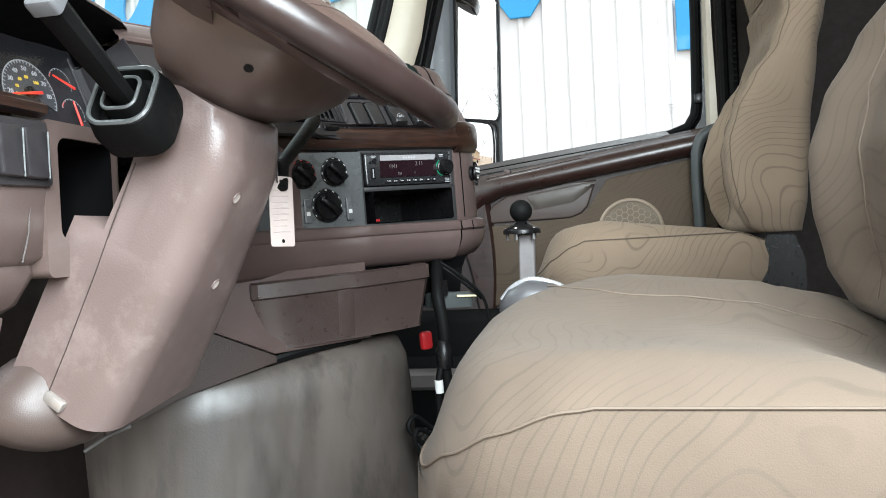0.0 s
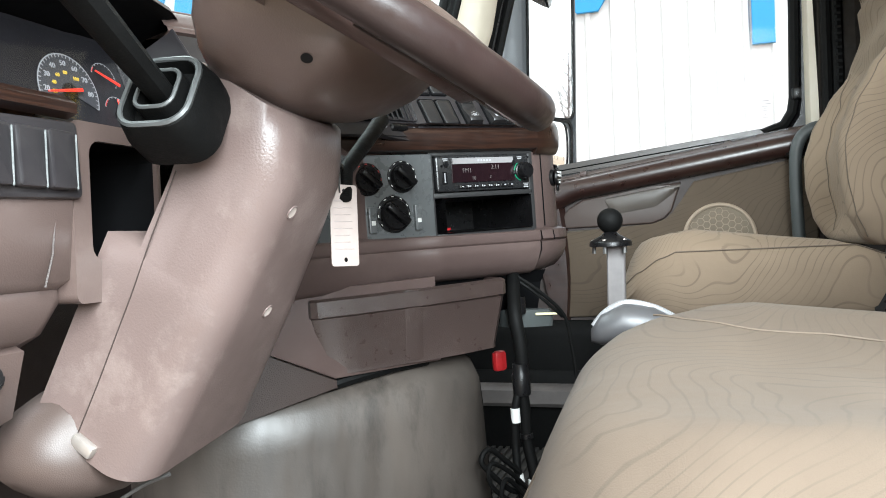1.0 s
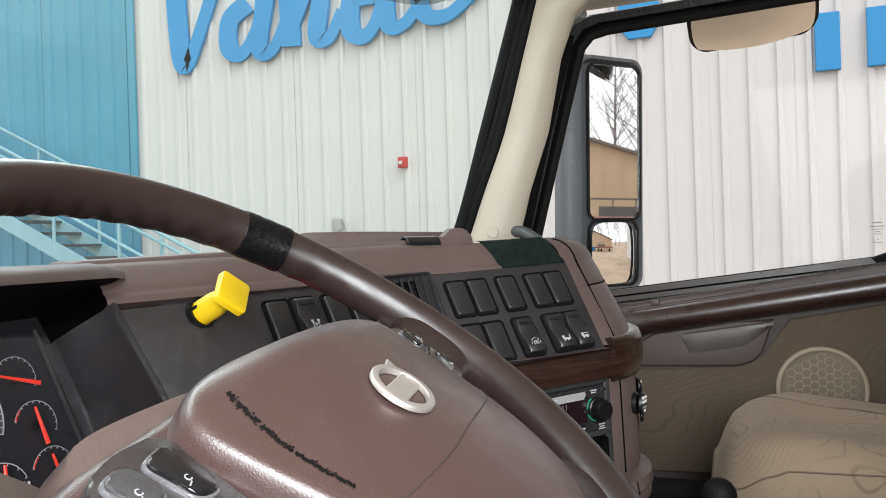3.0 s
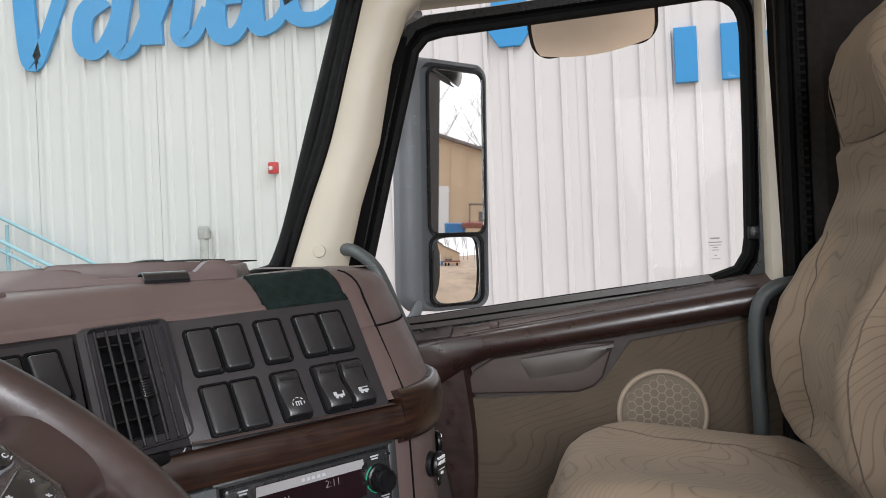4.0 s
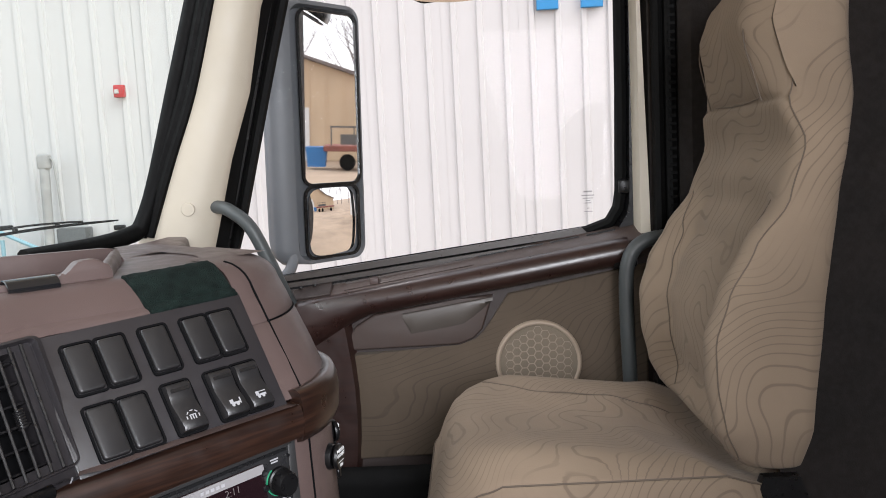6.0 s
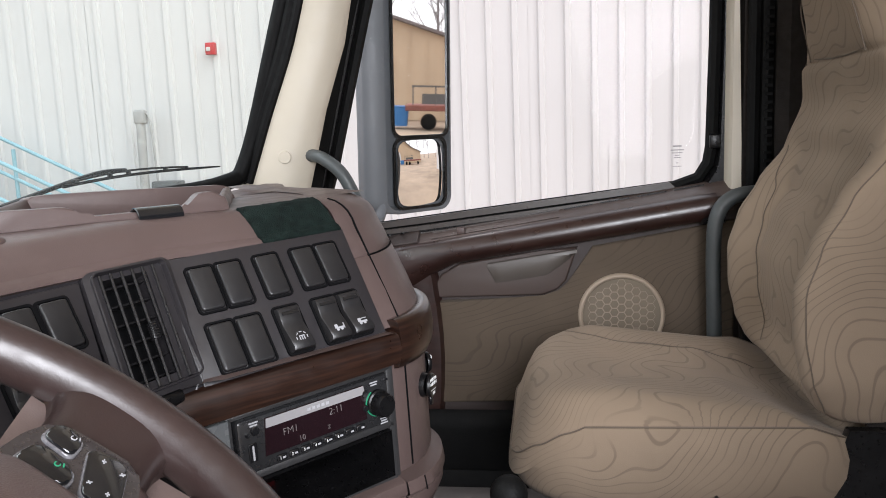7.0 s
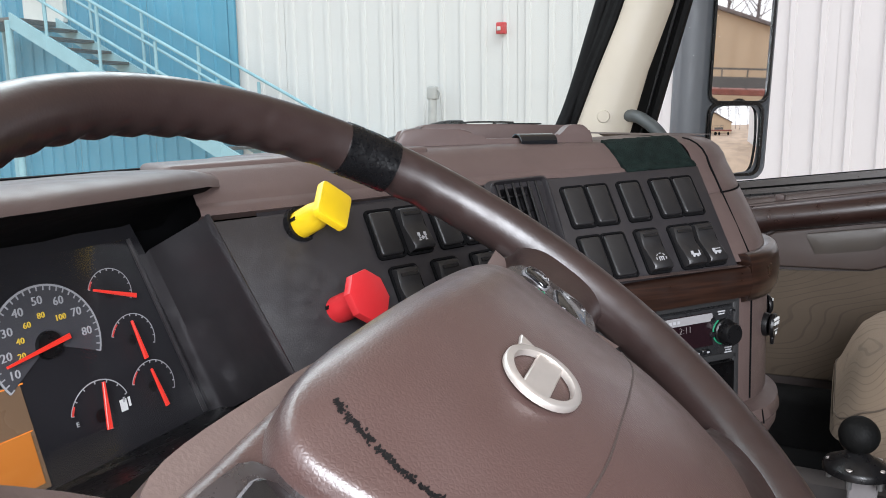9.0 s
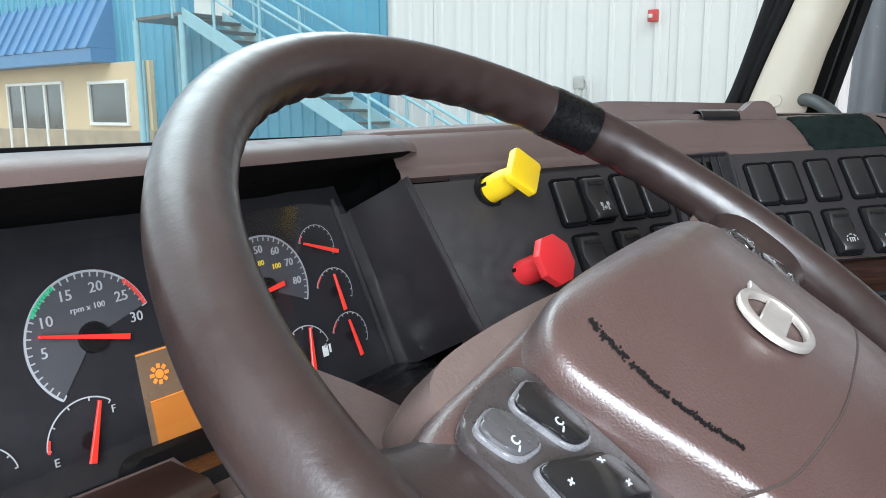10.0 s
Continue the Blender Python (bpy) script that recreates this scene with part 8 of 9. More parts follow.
# crease of the cover
bm = bmesh.new()
seam_pts = spline([(x, y, 0) for x, y in ((0.098, -0.062), (0.0765, -0.069), (0.040, -0.0715), (0.002, -0.073), (-0.034, -0.075), (-0.07, -0.073), (-0.088, -0.070), (-0.105, -0.062))], 5)
tube(bm, [HUBM @ Vector((p.x, p.y, hub_z(p.x, p.y) - 0.0001)) for p in seam_pts], 0.0006, 5)
part("tear_seam", bm, BROWN_DARK, wheel, "fine tear seam")


def round_outline(pts, side, radius, grow=0.0):
    """A closed outline with straight sides and round corners, mirrored for the other side."""
    mx, my = sum(p[0] for p in pts) / len(pts), sum(p[1] for p in pts) / len(pts)
    P = [Vector((x, y)) + (Vector((x - mx, y - my)).normalized() * grow * 1.4) for x, y in pts]
    ring = []
    for k, p in enumerate(P):
        a, b = P[k - 1] - p, P[(k + 1) % len(P)] - p
        p0, p1 = p + a.normalized() * min(radius, a.length * 0.45), p + b.normalized() * min(radius, b.length * 0.45)
        for q in range(6):
            t = q / 5
            c = p0 * (1 - t) ** 2 + p * 2 * t * (1 - t) + p1 * t ** 2
            ring.append((side * c.x, c.y))
    area = sum(a[0] * b[1] - b[0] * a[1] for a, b in zip(ring, ring[1:] + ring[:1]))
    return ring if area > 0 else ring[::-1]


def spoke_buttons(side):
    """The button block on one spoke: two long keys beside the hub, a broad one next to the rim."""
    Z0 = TURNED @ Matrix.Translation((0, 0, 0.0005))
    bm = bmesh.new()
    prism(bm, round_outline([(0.1110, 0.0165), (0.1400, 0.0160), (0.1610, 0.0090), (0.1600, -0.0350), (0.1480, -0.0430), (0.1220, -0.0510), (0.1110, -0.0400)], side, 0.008), 0.0045, Z0, 0.002, 2)
    blk = part("button_block", bm, BLOCK, wheel, "dark glossy button block on the spoke")
    keys = (([(0.1508, -0.0120), (0.1530, -0.0325), (0.1205, -0.0435), (0.1190, -0.0250)], 2), ([(0.1570, 0.0065), (0.1415, 0.0085), (0.1385, -0.0095), (0.1530, -0.0082)], 0), ([(0.1360, 0.0060), (0.1180, 0.0090), (0.1180, -0.0180), (0.1305, -0.0165)], 1))
    for pts, kind in keys:
        K2 = Z0 @ Matrix.Translation((0, 0, 0.0042))
        bm = bmesh.new()
        prism(bm, round_outline(pts, side, 0.006, 0.0010), 0.0020, K2, 0.0008, 2)
        part("key_bezel", bm, BEZEL, blk, "thin grey rim of a button")
        bm = bmesh.new()
        prism(bm, round_outline(pts, side, 0.0055), 0.0036, K2, 0.0014, 3)
        b = part("button", bm, BLACK_GLOSS if not (kind == 0 and side < 0) else SILVER_KEY, blk)
        mx, my = sum(p[0] for p in pts) / len(pts), sum(p[1] for p in pts) / len(pts)
        I2 = K2 @ Matrix.Translation((side * mx, my, 0.0038))
        bm = bmesh.new()
        if kind == 2:
            for dx, dy, turn in ((0.010, 0.006, 20), (-0.009, -0.006, 20), (0.008, -0.005, -40), (-0.008, 0.004, -40)):
                box(bm, (0.0030, 0.0006, 0.0003), I2 @ Matrix.Translation((side * dx, dy, 0)) @ pose(0, 0, 0, 0, 0, turn))
                box(bm, (0.0006, 0.0022, 0.0003), I2 @ Matrix.Translation((side * dx, dy, 0)) @ pose(0, 0, 0, 0, 0, turn))
        elif kind < 2:
            lathe(bm, [(0.0016, 0.0), (0.0016, 0.0003), (0.0010, 0.0003)], 12, I2 @ Matrix.Translation((side * 0.002, -0.003, 0)), 40, 320)
            box(bm, (0.0026, 0.0006, 0.0003), I2 @ Matrix.Translation((side * 0.0035, -0.0055, 0)) @ pose(0, 0, 0, 0, 0, 25))
        part("print", bm, GREEN_LAMP if kind == 1 and side > 0 else GREY_PRINT, b, smooth=False)


BLOCK = material("dark_grey_button_block", (0.030, 0.025, 0.025), 0.30, coat=0.4, coat_rough=0.2, vary=0.1, scale=40)
SILVER_KEY = material("grey_gloss_key", (0.045, 0.043, 0.045), 0.24, coat=0.3, coat_rough=0.05, vary=0.1, scale=40)
BEZEL = material("pale_gloss_bezel", (0.13, 0.126, 0.134), 0.26, metal=0.2, vary=0.1, scale=40)
spoke_buttons(1)
spoke_buttons(-1)
bm = bmesh.new()
lathe(bm, [(0.0125, -0.004), (0.0125, 0.0008), (0.0112, 0.0020), (0.0, 0.0022)], 24, WHEEL @ Matrix.Translation((-0.062, -0.1415, 0.0070)))
part("horn_button", bm, GREY_PANEL, wheel, "round grey button on the lower spoke")

# ---- steering column ----
CA = Vector((0.0, 0.5606, -0.828))
CB = Vector((0.0, -0.828, -0.5606))
COL = axes(WC + Vector((-0.012, 0.002, 0.004)), (1, 0, 0), CB, CA)
column = thing("steering_column", "pinkish brown steering column shroud with stalk", "steering column", WC + CA * 0.25)
COLUMN_PLASTIC = material("column_brown_plastic", (0.114, 0.083, 0.076), 0.36, vary=0.07, scale=8, grain=0.16, grain_scale=500, stain=0.22, stain_color=(0.36, 0.30, 0.27))
PALE_PLASTIC = material("pale_hole_plastic", (0.42, 0.36, 0.33), 0.6, vary=0.2, scale=60)
bm = bmesh.new()
rows = []
for a, xl, xr, b1, b0 in ((0.105, 0.064, 0.080, 0.062, -0.03), (0.125, 0.066, 0.082, 0.074, -0.02), (0.15, 0.066, 0.081, 0.086, -0.014), (0.20, 0.065, 0.086, 0.092, -0.006), (0.264, 0.0665, 0.094, 0.097, 0.0), (0.268, 0.067, 0.0945, 0.098, -0.034), (0.30, 0.067, 0.098, 0.100, -0.031), (0.38, 0.071, 0.106, 0.104, -0.02), (0.427, 0.073, 0.110, 0.105, -0.012)):
    ring = []
    sec = []
    for sx, half, r, a0 in ((1, xr, 0.056, 0), (-1, xl, 0.034, 90)):
        for i in range(11):
            t = radians(a0 + 90 * i / 10)
            sec.append((sx * (half - r) + r * math.cos(t), b1 - r + r * math.sin(t)))
    sec += [(-xl, (b0 + b1 - 0.03) / 2), (-xl + 0.004, b0), (0.0, b0), (xr - 0.004, b0), (xr, (b0 + b1 - 0.05) / 2)]
    for x, b in sec:
        end = -0.008 * (b / 0.11) - 0.022 * (x / 0.09) if a > 0.42 else 0.0
        ring.append((x, b, a + end))
    rows.append(ring)
loft(bm, rows, COL, wrap=True, caps=True)
cover = part("shroud", bm, COLUMN_PLASTIC, column, angle=70)
bm = bmesh.new()
tube(bm, [COL @ Vector((x, b, a)) for a, x, b in ((0.19, -0.0655, -0.001), (0.254, -0.0662, 0.008), (0.30, -0.0672, 0.016), (0.38, -0.0712, 0.029), (0.435, -0.0732, 0.036))], 0.0006, 5)
part("seam", bm, BROWN_DARK, cover, "moulding seam")
for a, x, b in ((0.1740, -0.0300, 0.0892), (0.2696, 0.0041, 0.0983)):
    HM2 = COL @ axes((x, b, a), (1, 0, 0), (0, 0, -1), (0, 1, 0))
    bm = bmesh.new()
    lathe(bm, [(0.0068, 0.0), (0.0062, 0.0010), (0.0050, 0.0006)], 20, HM2)
    hole = part("screw_hole", bm, COLUMN_PLASTIC, cover, "moulded screw hole")
    # hole bottom is paler than the shroud
    bm = bmesh.new()
    lathe(bm, [(0.0050, 0.0006), (0.0035, 0.0004), (0.0, 0.0003)], 20, HM2)
    part("hole_bottom", bm, PALE_PLASTIC, hole, "pale bottom of the screw hole")
bm = bmesh.new()
box(bm, (0.010, 0.024, 0.012), COL @ Matrix.Translation((-0.0740, 0.046, 0.430)), 0.003, 2)
part("foil_clip", bm, SILVER, column, "crumpled silver clip")
# lower boot of the column
bm = bmesh.new()
rows = []
for a, s, off in ((0.418, 0.60, 0.0), (0.440, 0.86, 0.0), (0.456, 0.97, 0.0), (0.474, 0.98, 0.004), (0.490, 0.9, 0.012), (0.497, 0.7, 0.02)):
    rows.append([(x * s * 0.080 - 0.024, b * s * 0.062 + 0.016 - off, a) for x, b in [(math.cos(2 * math.pi * i / 24), math.sin(2 * math.pi * i / 24)) for i in range(24)]])
loft(bm, rows, COL, wrap=True, caps=True)
part("lower_boot", bm, BROWN_DOOR, column, "brown lower column cover")
bm = bmesh.new()
tube(bm, spline([(-0.4977, 1.016, 0.460), (-0.494, 0.990, 0.475), (-0.4925, 0.966, 0.4845)], 5), 0.0018, 8)
part("steel_wire", bm, STEEL, column, "thin steel spring wire")
# stalk and its boot
SD = Vector((-0.86, -0.05, 0.50)).normalized()
SXa = Vector((0, 1, 0)).cross(SD).normalized()
BOOT = axes((-0.546, 0.901, 0.783), SXa, SD.cross(SXa), SD)
bm = bmesh.new()
def boot_ring(w, h, z):
    return [(x, y, z) for x, y in rounded(w, h, min(w, h) * 0.3, 5)]
loft(bm, [boot_ring(0.072, 0.068, -0.012), boot_ring(0.074, 0.070, 0.010), boot_ring(0.066, 0.062, 0.030), boot_ring(0.056, 0.052, 0.032), boot_ring(0.052, 0.048, 0.020), boot_ring(0.040, 0.037, 0.020), boot_ring(0.038, 0.035, 0.034), boot_ring(0.031, 0.029, 0.035), boot_ring(0.028, 0.026, 0.018), boot_ring(0.010, 0.010, 0.018)], BOOT, wrap=True, caps=True)
sboot = part("stalk_boot", bm, RUBBER, column, "black stepped rubber boot", angle=50)
# worn boot edges, their highlight put into a lighter grey
BOOT_LIP = material("worn_highlight_rubber", (0.040, 0.042, 0.042), 0.5, vary=0.2, scale=40)
for w, h, z, r in ((0.061, 0.057, 0.0312, 0.0026), (0.0345, 0.032, 0.0346, 0.0018)):
    bm = bmesh.new()
    tube(bm, [BOOT @ Vector(p) for p in boot_ring(w, h, z)], r, 6, closed=True)
    part("boot_lip", bm, BOOT_LIP, sboot, "worn lip with its highlight painted grey")
bm = bmesh.new()
S0 = BOOT @ Vector((0, 0, 0.015))
S1 = Vector((-0.662, 0.897, 0.852))
tube(bm, [S0, S0.lerp(S1, 0.5), S1], [0.0105, 0.0125, 0.014], 8, flat=0.8)
stalk = part("stalk", bm, RUBBER, column, "black multifunction stalk")
bm = bmesh.new()
D2 = (S1 - S0).normalized()
SM = axes(S1, D2.cross(Vector((0, 0, 1))).normalized(), D2.cross(Vector((0, 0, 1))).cross(D2).normalized() * 1, D2)
prism(bm, rounded(0.026, 0.022, 0.004, 3), 0.014, SM, 0.004, 2)
part("stalk_end", bm, material("light_grey_button", (0.085, 0.085, 0.09), 0.45, vary=0.1, scale=40), stalk, "light grey square end button")
# right stalk
bm = bmesh.new()
tube(bm, [(-0.385, 0.836, 0.722), (-0.352, 0.850, 0.752), (-0.262, 0.855, 0.800), (-0.215, 0.862, 0.822)], [0.006, 0.0085, 0.0095, 0.010], 10, flat=0.7)
part("stalk", bm, RUBBER, column, "black right-hand stalk")

# ignition key with card tag
key = thing("ignition_key", "black ignition key with ring and handwritten card tag", "key", (-0.36, 0.84, 0.73))
bm = bmesh.new()
tube(bm, [COL @ Vector((0.085, 0.03, 0.150)), COL @ Vector((0.108, 0.045, 0.155))], 0.016, 16)
part("lock", bm, BLACK, key)
bm = bmesh.new()
box(bm, (0.022, 0.006, 0.03), COL @ Matrix.Translation((0.112, 0.052, 0.160)) @ pose(0, 0, 0, 0, 20, 0), 0.003, 2)
part("bow", bm, BLACK, key, "black plastic key head")
T0 = Vector((-0.384, 0.842, 0.735))
bm = bmesh.new()
tube(bm, [T0 + Vector((0.010 * math.cos(a), 0.004 * math.cos(a), 0.006 + 0.013 * math.sin(a))) for a in [2 * math.pi * i / 20 for i in range(20)]], 0.0009, 6, closed=True)
part("ring", bm, STEEL, key)
TG = axes(T0 + Vector((0.0, -0.003, -0.038)), (0.90, -0.42, -0.03), (0.06, 0.02, 0.998), (-0.42, -0.9, 0.05))
bm = bmesh.new()
prism(bm, rounded(0.034, 0.078, 0.003, 3), 0.0008, TG)
tag = part("card_tag", bm, PAPER, key, "creased off-white card tag with pencil notes")
rng = random.Random(3)
for k in range(8):
    for x0, x1 in ((-0.013, -0.004), (-0.002, -0.002 + rng.uniform(0.008, 0.014))):
        bm = bmesh.new()
        h = 0.0008 if x0 < -0.01 else 0.0019
        tube(bm, [TG @ Vector((x0 + (x1 - x0) * q / 8, 0.023 - 0.0066 * k + (h * 0.5 * (q % 2) if x0 > -0.01 else 0.0), 0.0011)) for q in range(9)], 0.0003, 4)
        part("note_bar", bm, INK, tag, smooth=False)
for y in (0.033, -0.033):
    bm = bmesh.new()
    lathe(bm, [(0.0022, 0.0), (0.0, 0.0)], 12, TG @ Matrix.Translation((0, y, 0.0012)))
    part("eyelet", bm, BLACK, tag, smooth=False)


# ---- seats ----
def table(tab, t):
    """A smooth value from a table of (place, value), in rising order of place."""
    if t <= tab[0][0]:
        return tab[0][1]
    for (t0, v0), (t1, v1) in zip(tab, tab[1:]):
        if t <= t1:
            q = (t - t0) / (t1 - t0)
            return v0 + (v1 - v0) * (q * 0.5 + q * q * (3 - 2 * q) * 0.5)
    return tab[-1][1]


SEAM_Z = ((0.18, 0.622), (0.26, 0.645), (0.33, 0.660), (0.40, 0.665), (0.46, 0.661), (0.52, 0.649), (0.57, 0.629), (0.61, 0.604), (0.645, 0.575))
CROWN_Z = ((0.16, 0.600), (0.22, 0.626), (0.28, 0.652), (0.35, 0.674), (0.42, 0.681), (0.50, 0.680), (0.55, 0.674), (0.585, 0.667), (0.61, 0.657), (0.63, 0.642), (0.645, 0.620))
BACK_HALF = ((0.64, 0.200), (0.70, 0.218), (0.85, 0.224), (1.0, 0.220), (1.075, 0.210), (1.14, 0.178), (1.20, 0.152), (1.25, 0.142), (1.29, 0.134), (1.33, 0.112), (1.358, 0.070), (1.370, 0.022))
BACK_FRONT = ((0.64, 0.212), (0.655, 0.234), (0.70, 0.254), (0.76, 0.265), (0.82, 0.267), (0.88, 0.250), (0.94, 0.216), (1.0, 0.172), (1.075, 0.147), (1.13, 0.158), (1.18, 0.172), (1.24, 0.184), (1.28, 0.172), (1.315, 0.146), (1.345, 0.110), (1.370, 0.066))
BACK_REAR = ((0.64, 0.140), (0.70, 0.131), (0.85, 0.121), (1.0, 0.102), (1.07, 0.086), (1.135, 0.066), (1.22, 0.060), (1.29, 0.056), (1.34, 0.046), (1.370, 0.030))


def truck_seat(cx, label, shift, tilt, cloth, corner):
    """A sprung cab seat: a dished cushion with a sewn edge, and a high back with side bolsters and a headrest."""
    seat = thing("truck_seat", label, "seat", (cx, 0.40, FLOOR), "cab seats")
    HW, YF, YB = 0.226, 0.643, 0.150

    def plan(inset, n=96):
        """The cushion's outline, drawn in by inset."""
        w, f, b2 = HW - inset, YF - inset, YB + inset
        r = min(w * 0.96, max(0.020, corner - inset * 0.25))
        pts = []
        for qx, qy, a0 in ((1, 1, 0), (-1, 1, 90), (-1, -1, 180), (1, -1, 270)):
            ox, oy = qx * (w - r), (f - r if qy > 0 else b2 + r)
            for i in range(n // 4):
                a = radians(a0 + 90 * i / (n // 4 - 1))
                bow = 0.010 * (1 - ((ox + r * math.cos(a)) / w) ** 2) if qy > 0 else 0.0
                pts.append((ox + r * math.cos(a), oy + r * math.sin(a) + bow))
        return pts

    def top_z(x, y, inset):
        e, c = table(SEAM_Z, y), table(CROWN_Z, y)
        u = min(1.0, abs(x) / HW)
        dish = 0.020 * max(0.0, 1 - (u / 0.80) ** 2) ** 1.2 * min(1.0, max(0.0, (0.575 - y) / 0.10))
        q = min(1.0, inset / 0.045)
        q = math.sin(q * math.pi / 2)
        return e + (c - dish - e) * q

    def set_in(x, y, z):
        return Vector((cx + x, y, z + shift + tilt * x + 0.0018 * noise.noise(Vector((x * 14, y * 14, cx * 9)))))

    bm = bmesh.new()
    rows = []
    for inset, z in ((0.060, 0.512), (0.030, 0.514), (0.012, 0.522), (0.003, 0.538), (-0.003, 0.57), (-0.004, 0.60)):
        rows.append([set_in(x, y, min(z, table(SEAM_Z, y) - 0.030 + (z - 0.60) * 0.5 if z > 0.59 else z)) for x, y in plan(inset)])
    for inset in (-0.001, 0.0022, 0.006, 0.012, 0.020, 0.030, 0.042, 0.056, 0.072, 0.090, 0.110, 0.130, 0.150, 0.170, 0.190, 0.208):
        rows.append([set_in(x, y, top_z(x, y, max(0.0, inset)) - (0.004 if inset < 0 else 0.0)) for x, y in plan(inset)])
    loft(bm, rows, wrap=True, caps=True)
    cushion = part("cushion", bm, cloth, seat, "tan contour-print cloth cushion", angle=80)
    bm = bmesh.new()
    tube(bm, [set_in(x, y, table(SEAM_Z, y) - 0.0005) for x, y in plan(-0.0005)], 0.0013, 6, closed=True)
    part("piping", bm, PIPING, cushion, "sewn edge seam")
    bm = bmesh.new()
    fold = spline([(0.165, 0.560, 0), (0.115, 0.49, 0), (0.095, 0.40, 0), (0.10, 0.31, 0), (0.105, 0.24, 0)], 8)
    tube(bm, [set_in(p.x, p.y, top_z(p.x, p.y, 0.08) + 0.0004) for p in fold], 0.0012, 6)
    part("crease", bm, PIPING, cushion, "crease along the cushion")
    # backrest: bolsters at the sides below, a narrower headrest above
    def back_ring(z):
        hw, yf, yr = table(BACK_HALF, z), table(BACK_FRONT, z), table(BACK_REAR, z)
        low = max(0.0, min(1.0, (1.03 - z) / 0.10)) * max(0.0, min(1.0, (z - 0.645) / 0.05))
        ring = []
        n = 40
        for i in range(n + 1):
            u = -1 + 2 * i / n
            au = abs(u)
            q = max(0.0, min(1.0, (0.86 - au) / 0.26))
            y = yf - 0.040 * low * q * q * (3 - 2 * q) - 0.012 * max(0.0, (au - 0.88) / 0.12) ** 2.2
            if z > 1.13:
                y -= 0.020 * min(1.0, (z - 1.13) / 0.03) * max(0.0, min(1.0, (au - 0.55) / 0.35)) ** 2
            ring.append((hw * u, y))
        for i in range(1, 7):
            t = i / 7
            ring.append((hw * (1 + 0.03 * math.sin(math.pi * t)), (yf - 0.012) * (1 - t) + yr * t))
        for i in range(13):
            u = 1 - 2 * i / 12
            ring.append((hw * u * (1.0 if abs(u) < 1 else 0.985), yr - 0.030 * (1 - u ** 4)))
        for i in range(1, 7):
            t = 1 - i / 7
            ring.append((-hw * (1 + 0.03 * math.sin(math.pi * t)), (yf - 0.012) * (1 - t) + yr * t))
        return ring

    def back_vec(x, y, z):
        return Vector((cx + x, y + 0.0015 * noise.noise(Vector((x * 16, z * 16, cx * 5))), z + shift))

    levels = [0.640, 0.643, 0.650] + [0.66 + 0.012 * i for i in range(39)] + [1.124, 1.130, 1.134, 1.140, 1.146] + [1.158 + 0.012 * i for i in range(17)] + [1.358, 1.364, 1.368, 1.370]
    rows = []
    for z in levels:
        k = 1.0 if z > 0.66 else 0.965 + 0.035 * math.sqrt(max(0.0, 1 - ((0.66 - z) / 0.0205) ** 2))
        crease = 0.006 * max(0.0, 1 - abs(z - 1.134) / 0.010)
        rows.append([back_vec(x * k, y - (crease if y > table(BACK_REAR, z) + 0.05 else 0.0), z) for x, y in back_ring(z)])
    bm = bmesh.new()
    loft(bm, rows, wrap=True, caps=True)
    back = part("backrest", bm, cloth, seat, "tall tan cloth backrest with built-in headrest", angle=80)

    def on_back(u, z, lift=0.0004):
        ring = back_ring(z)
        i = (u + 1) / 2 * 40
        a, b2 = ring[int(min(39, i))], ring[int(min(39, i)) + 1]
        f = i - int(min(39, i))
        return back_vec(a[0] + (b2[0] - a[0]) * f, a[1] + (b2[1] - a[1]) * f + lift, z)

    for u0, u1, z0, z1 in ((-0.985, -0.985, 0.655, 1.32), (0.985, 0.985, 0.655, 1.32), (-0.62, -0.80, 0.665, 1.0), (0.62, 0.80, 0.665, 1.0)):
        bm = bmesh.new()
        tube(bm, [on_back(u0 + (u1 - u0) * (i / 50) ** 3, z0 + (z1 - z0) * i / 50) for i in range(51)], 0.0011, 6)
        part("seam", bm, PIPING, back, "sewn seam of the backrest")
    bm = bmesh.new()
    tube(bm, [on_back(-0.62 + 1.24 * i / 20, 1.134 + 0.006 * (abs(i - 10) / 10) ** 2, -0.004) for i in range(21)], 0.0011, 6)
    part("seam", bm, PIPING, back, "headrest seam")
    for side in (-1, 1):
        bm = bmesh.new()
        tube(bm, spline([on_back(side * u, z) for u, z in ((0.62, 1.134), (0.66, 1.17), (0.70, 1.23), (0.68, 1.30))], 6), 0.0010, 6)
        part("seam", bm, PIPING, back, "headrest side seam")

    bm = bmesh.new()
    box(bm, (HW * 1.75, 0.40, 0.05), Matrix.Translation((cx, 0.38, 0.500 + shift)), 0.015, 2)
    part("pan", bm, BLACK, seat, "black seat pan")
    bm = bmesh.new()
    loft(bm, [[(cx + sx * w / 2, 0.37 + sy * d / 2, z) for sx, sy in ((-1, -1), (1, -1), (1, 1), (-1, 1))] for z, w, d in ((FLOOR, 0.34, 0.38), (0.2, 0.32, 0.36), (0.45 + shift, 0.30, 0.34), (0.48 + shift, 0.32, 0.36))], wrap=True, caps=True)
    part("pedestal", bm, BLACK, seat, "black seat pedestal", smooth=False)
    for sx in (1, -1):
        bm = bmesh.new()
        prism(bm, [(-0.055, -0.10), (0.025, -0.11), (0.040, -0.03), (0.012, 0.050), (-0.036, 0.050), (-0.055, 0.0)], 0.022, axes((cx + sx * 0.205 - 0.011, 0.185, 0.585 + shift), (0, 1, 0), (0, 0, 1), (1, 0, 0)), 0.006, 2)
        part("recliner_hinge", bm, BLACK, seat, "black recliner hinge")
    return seat


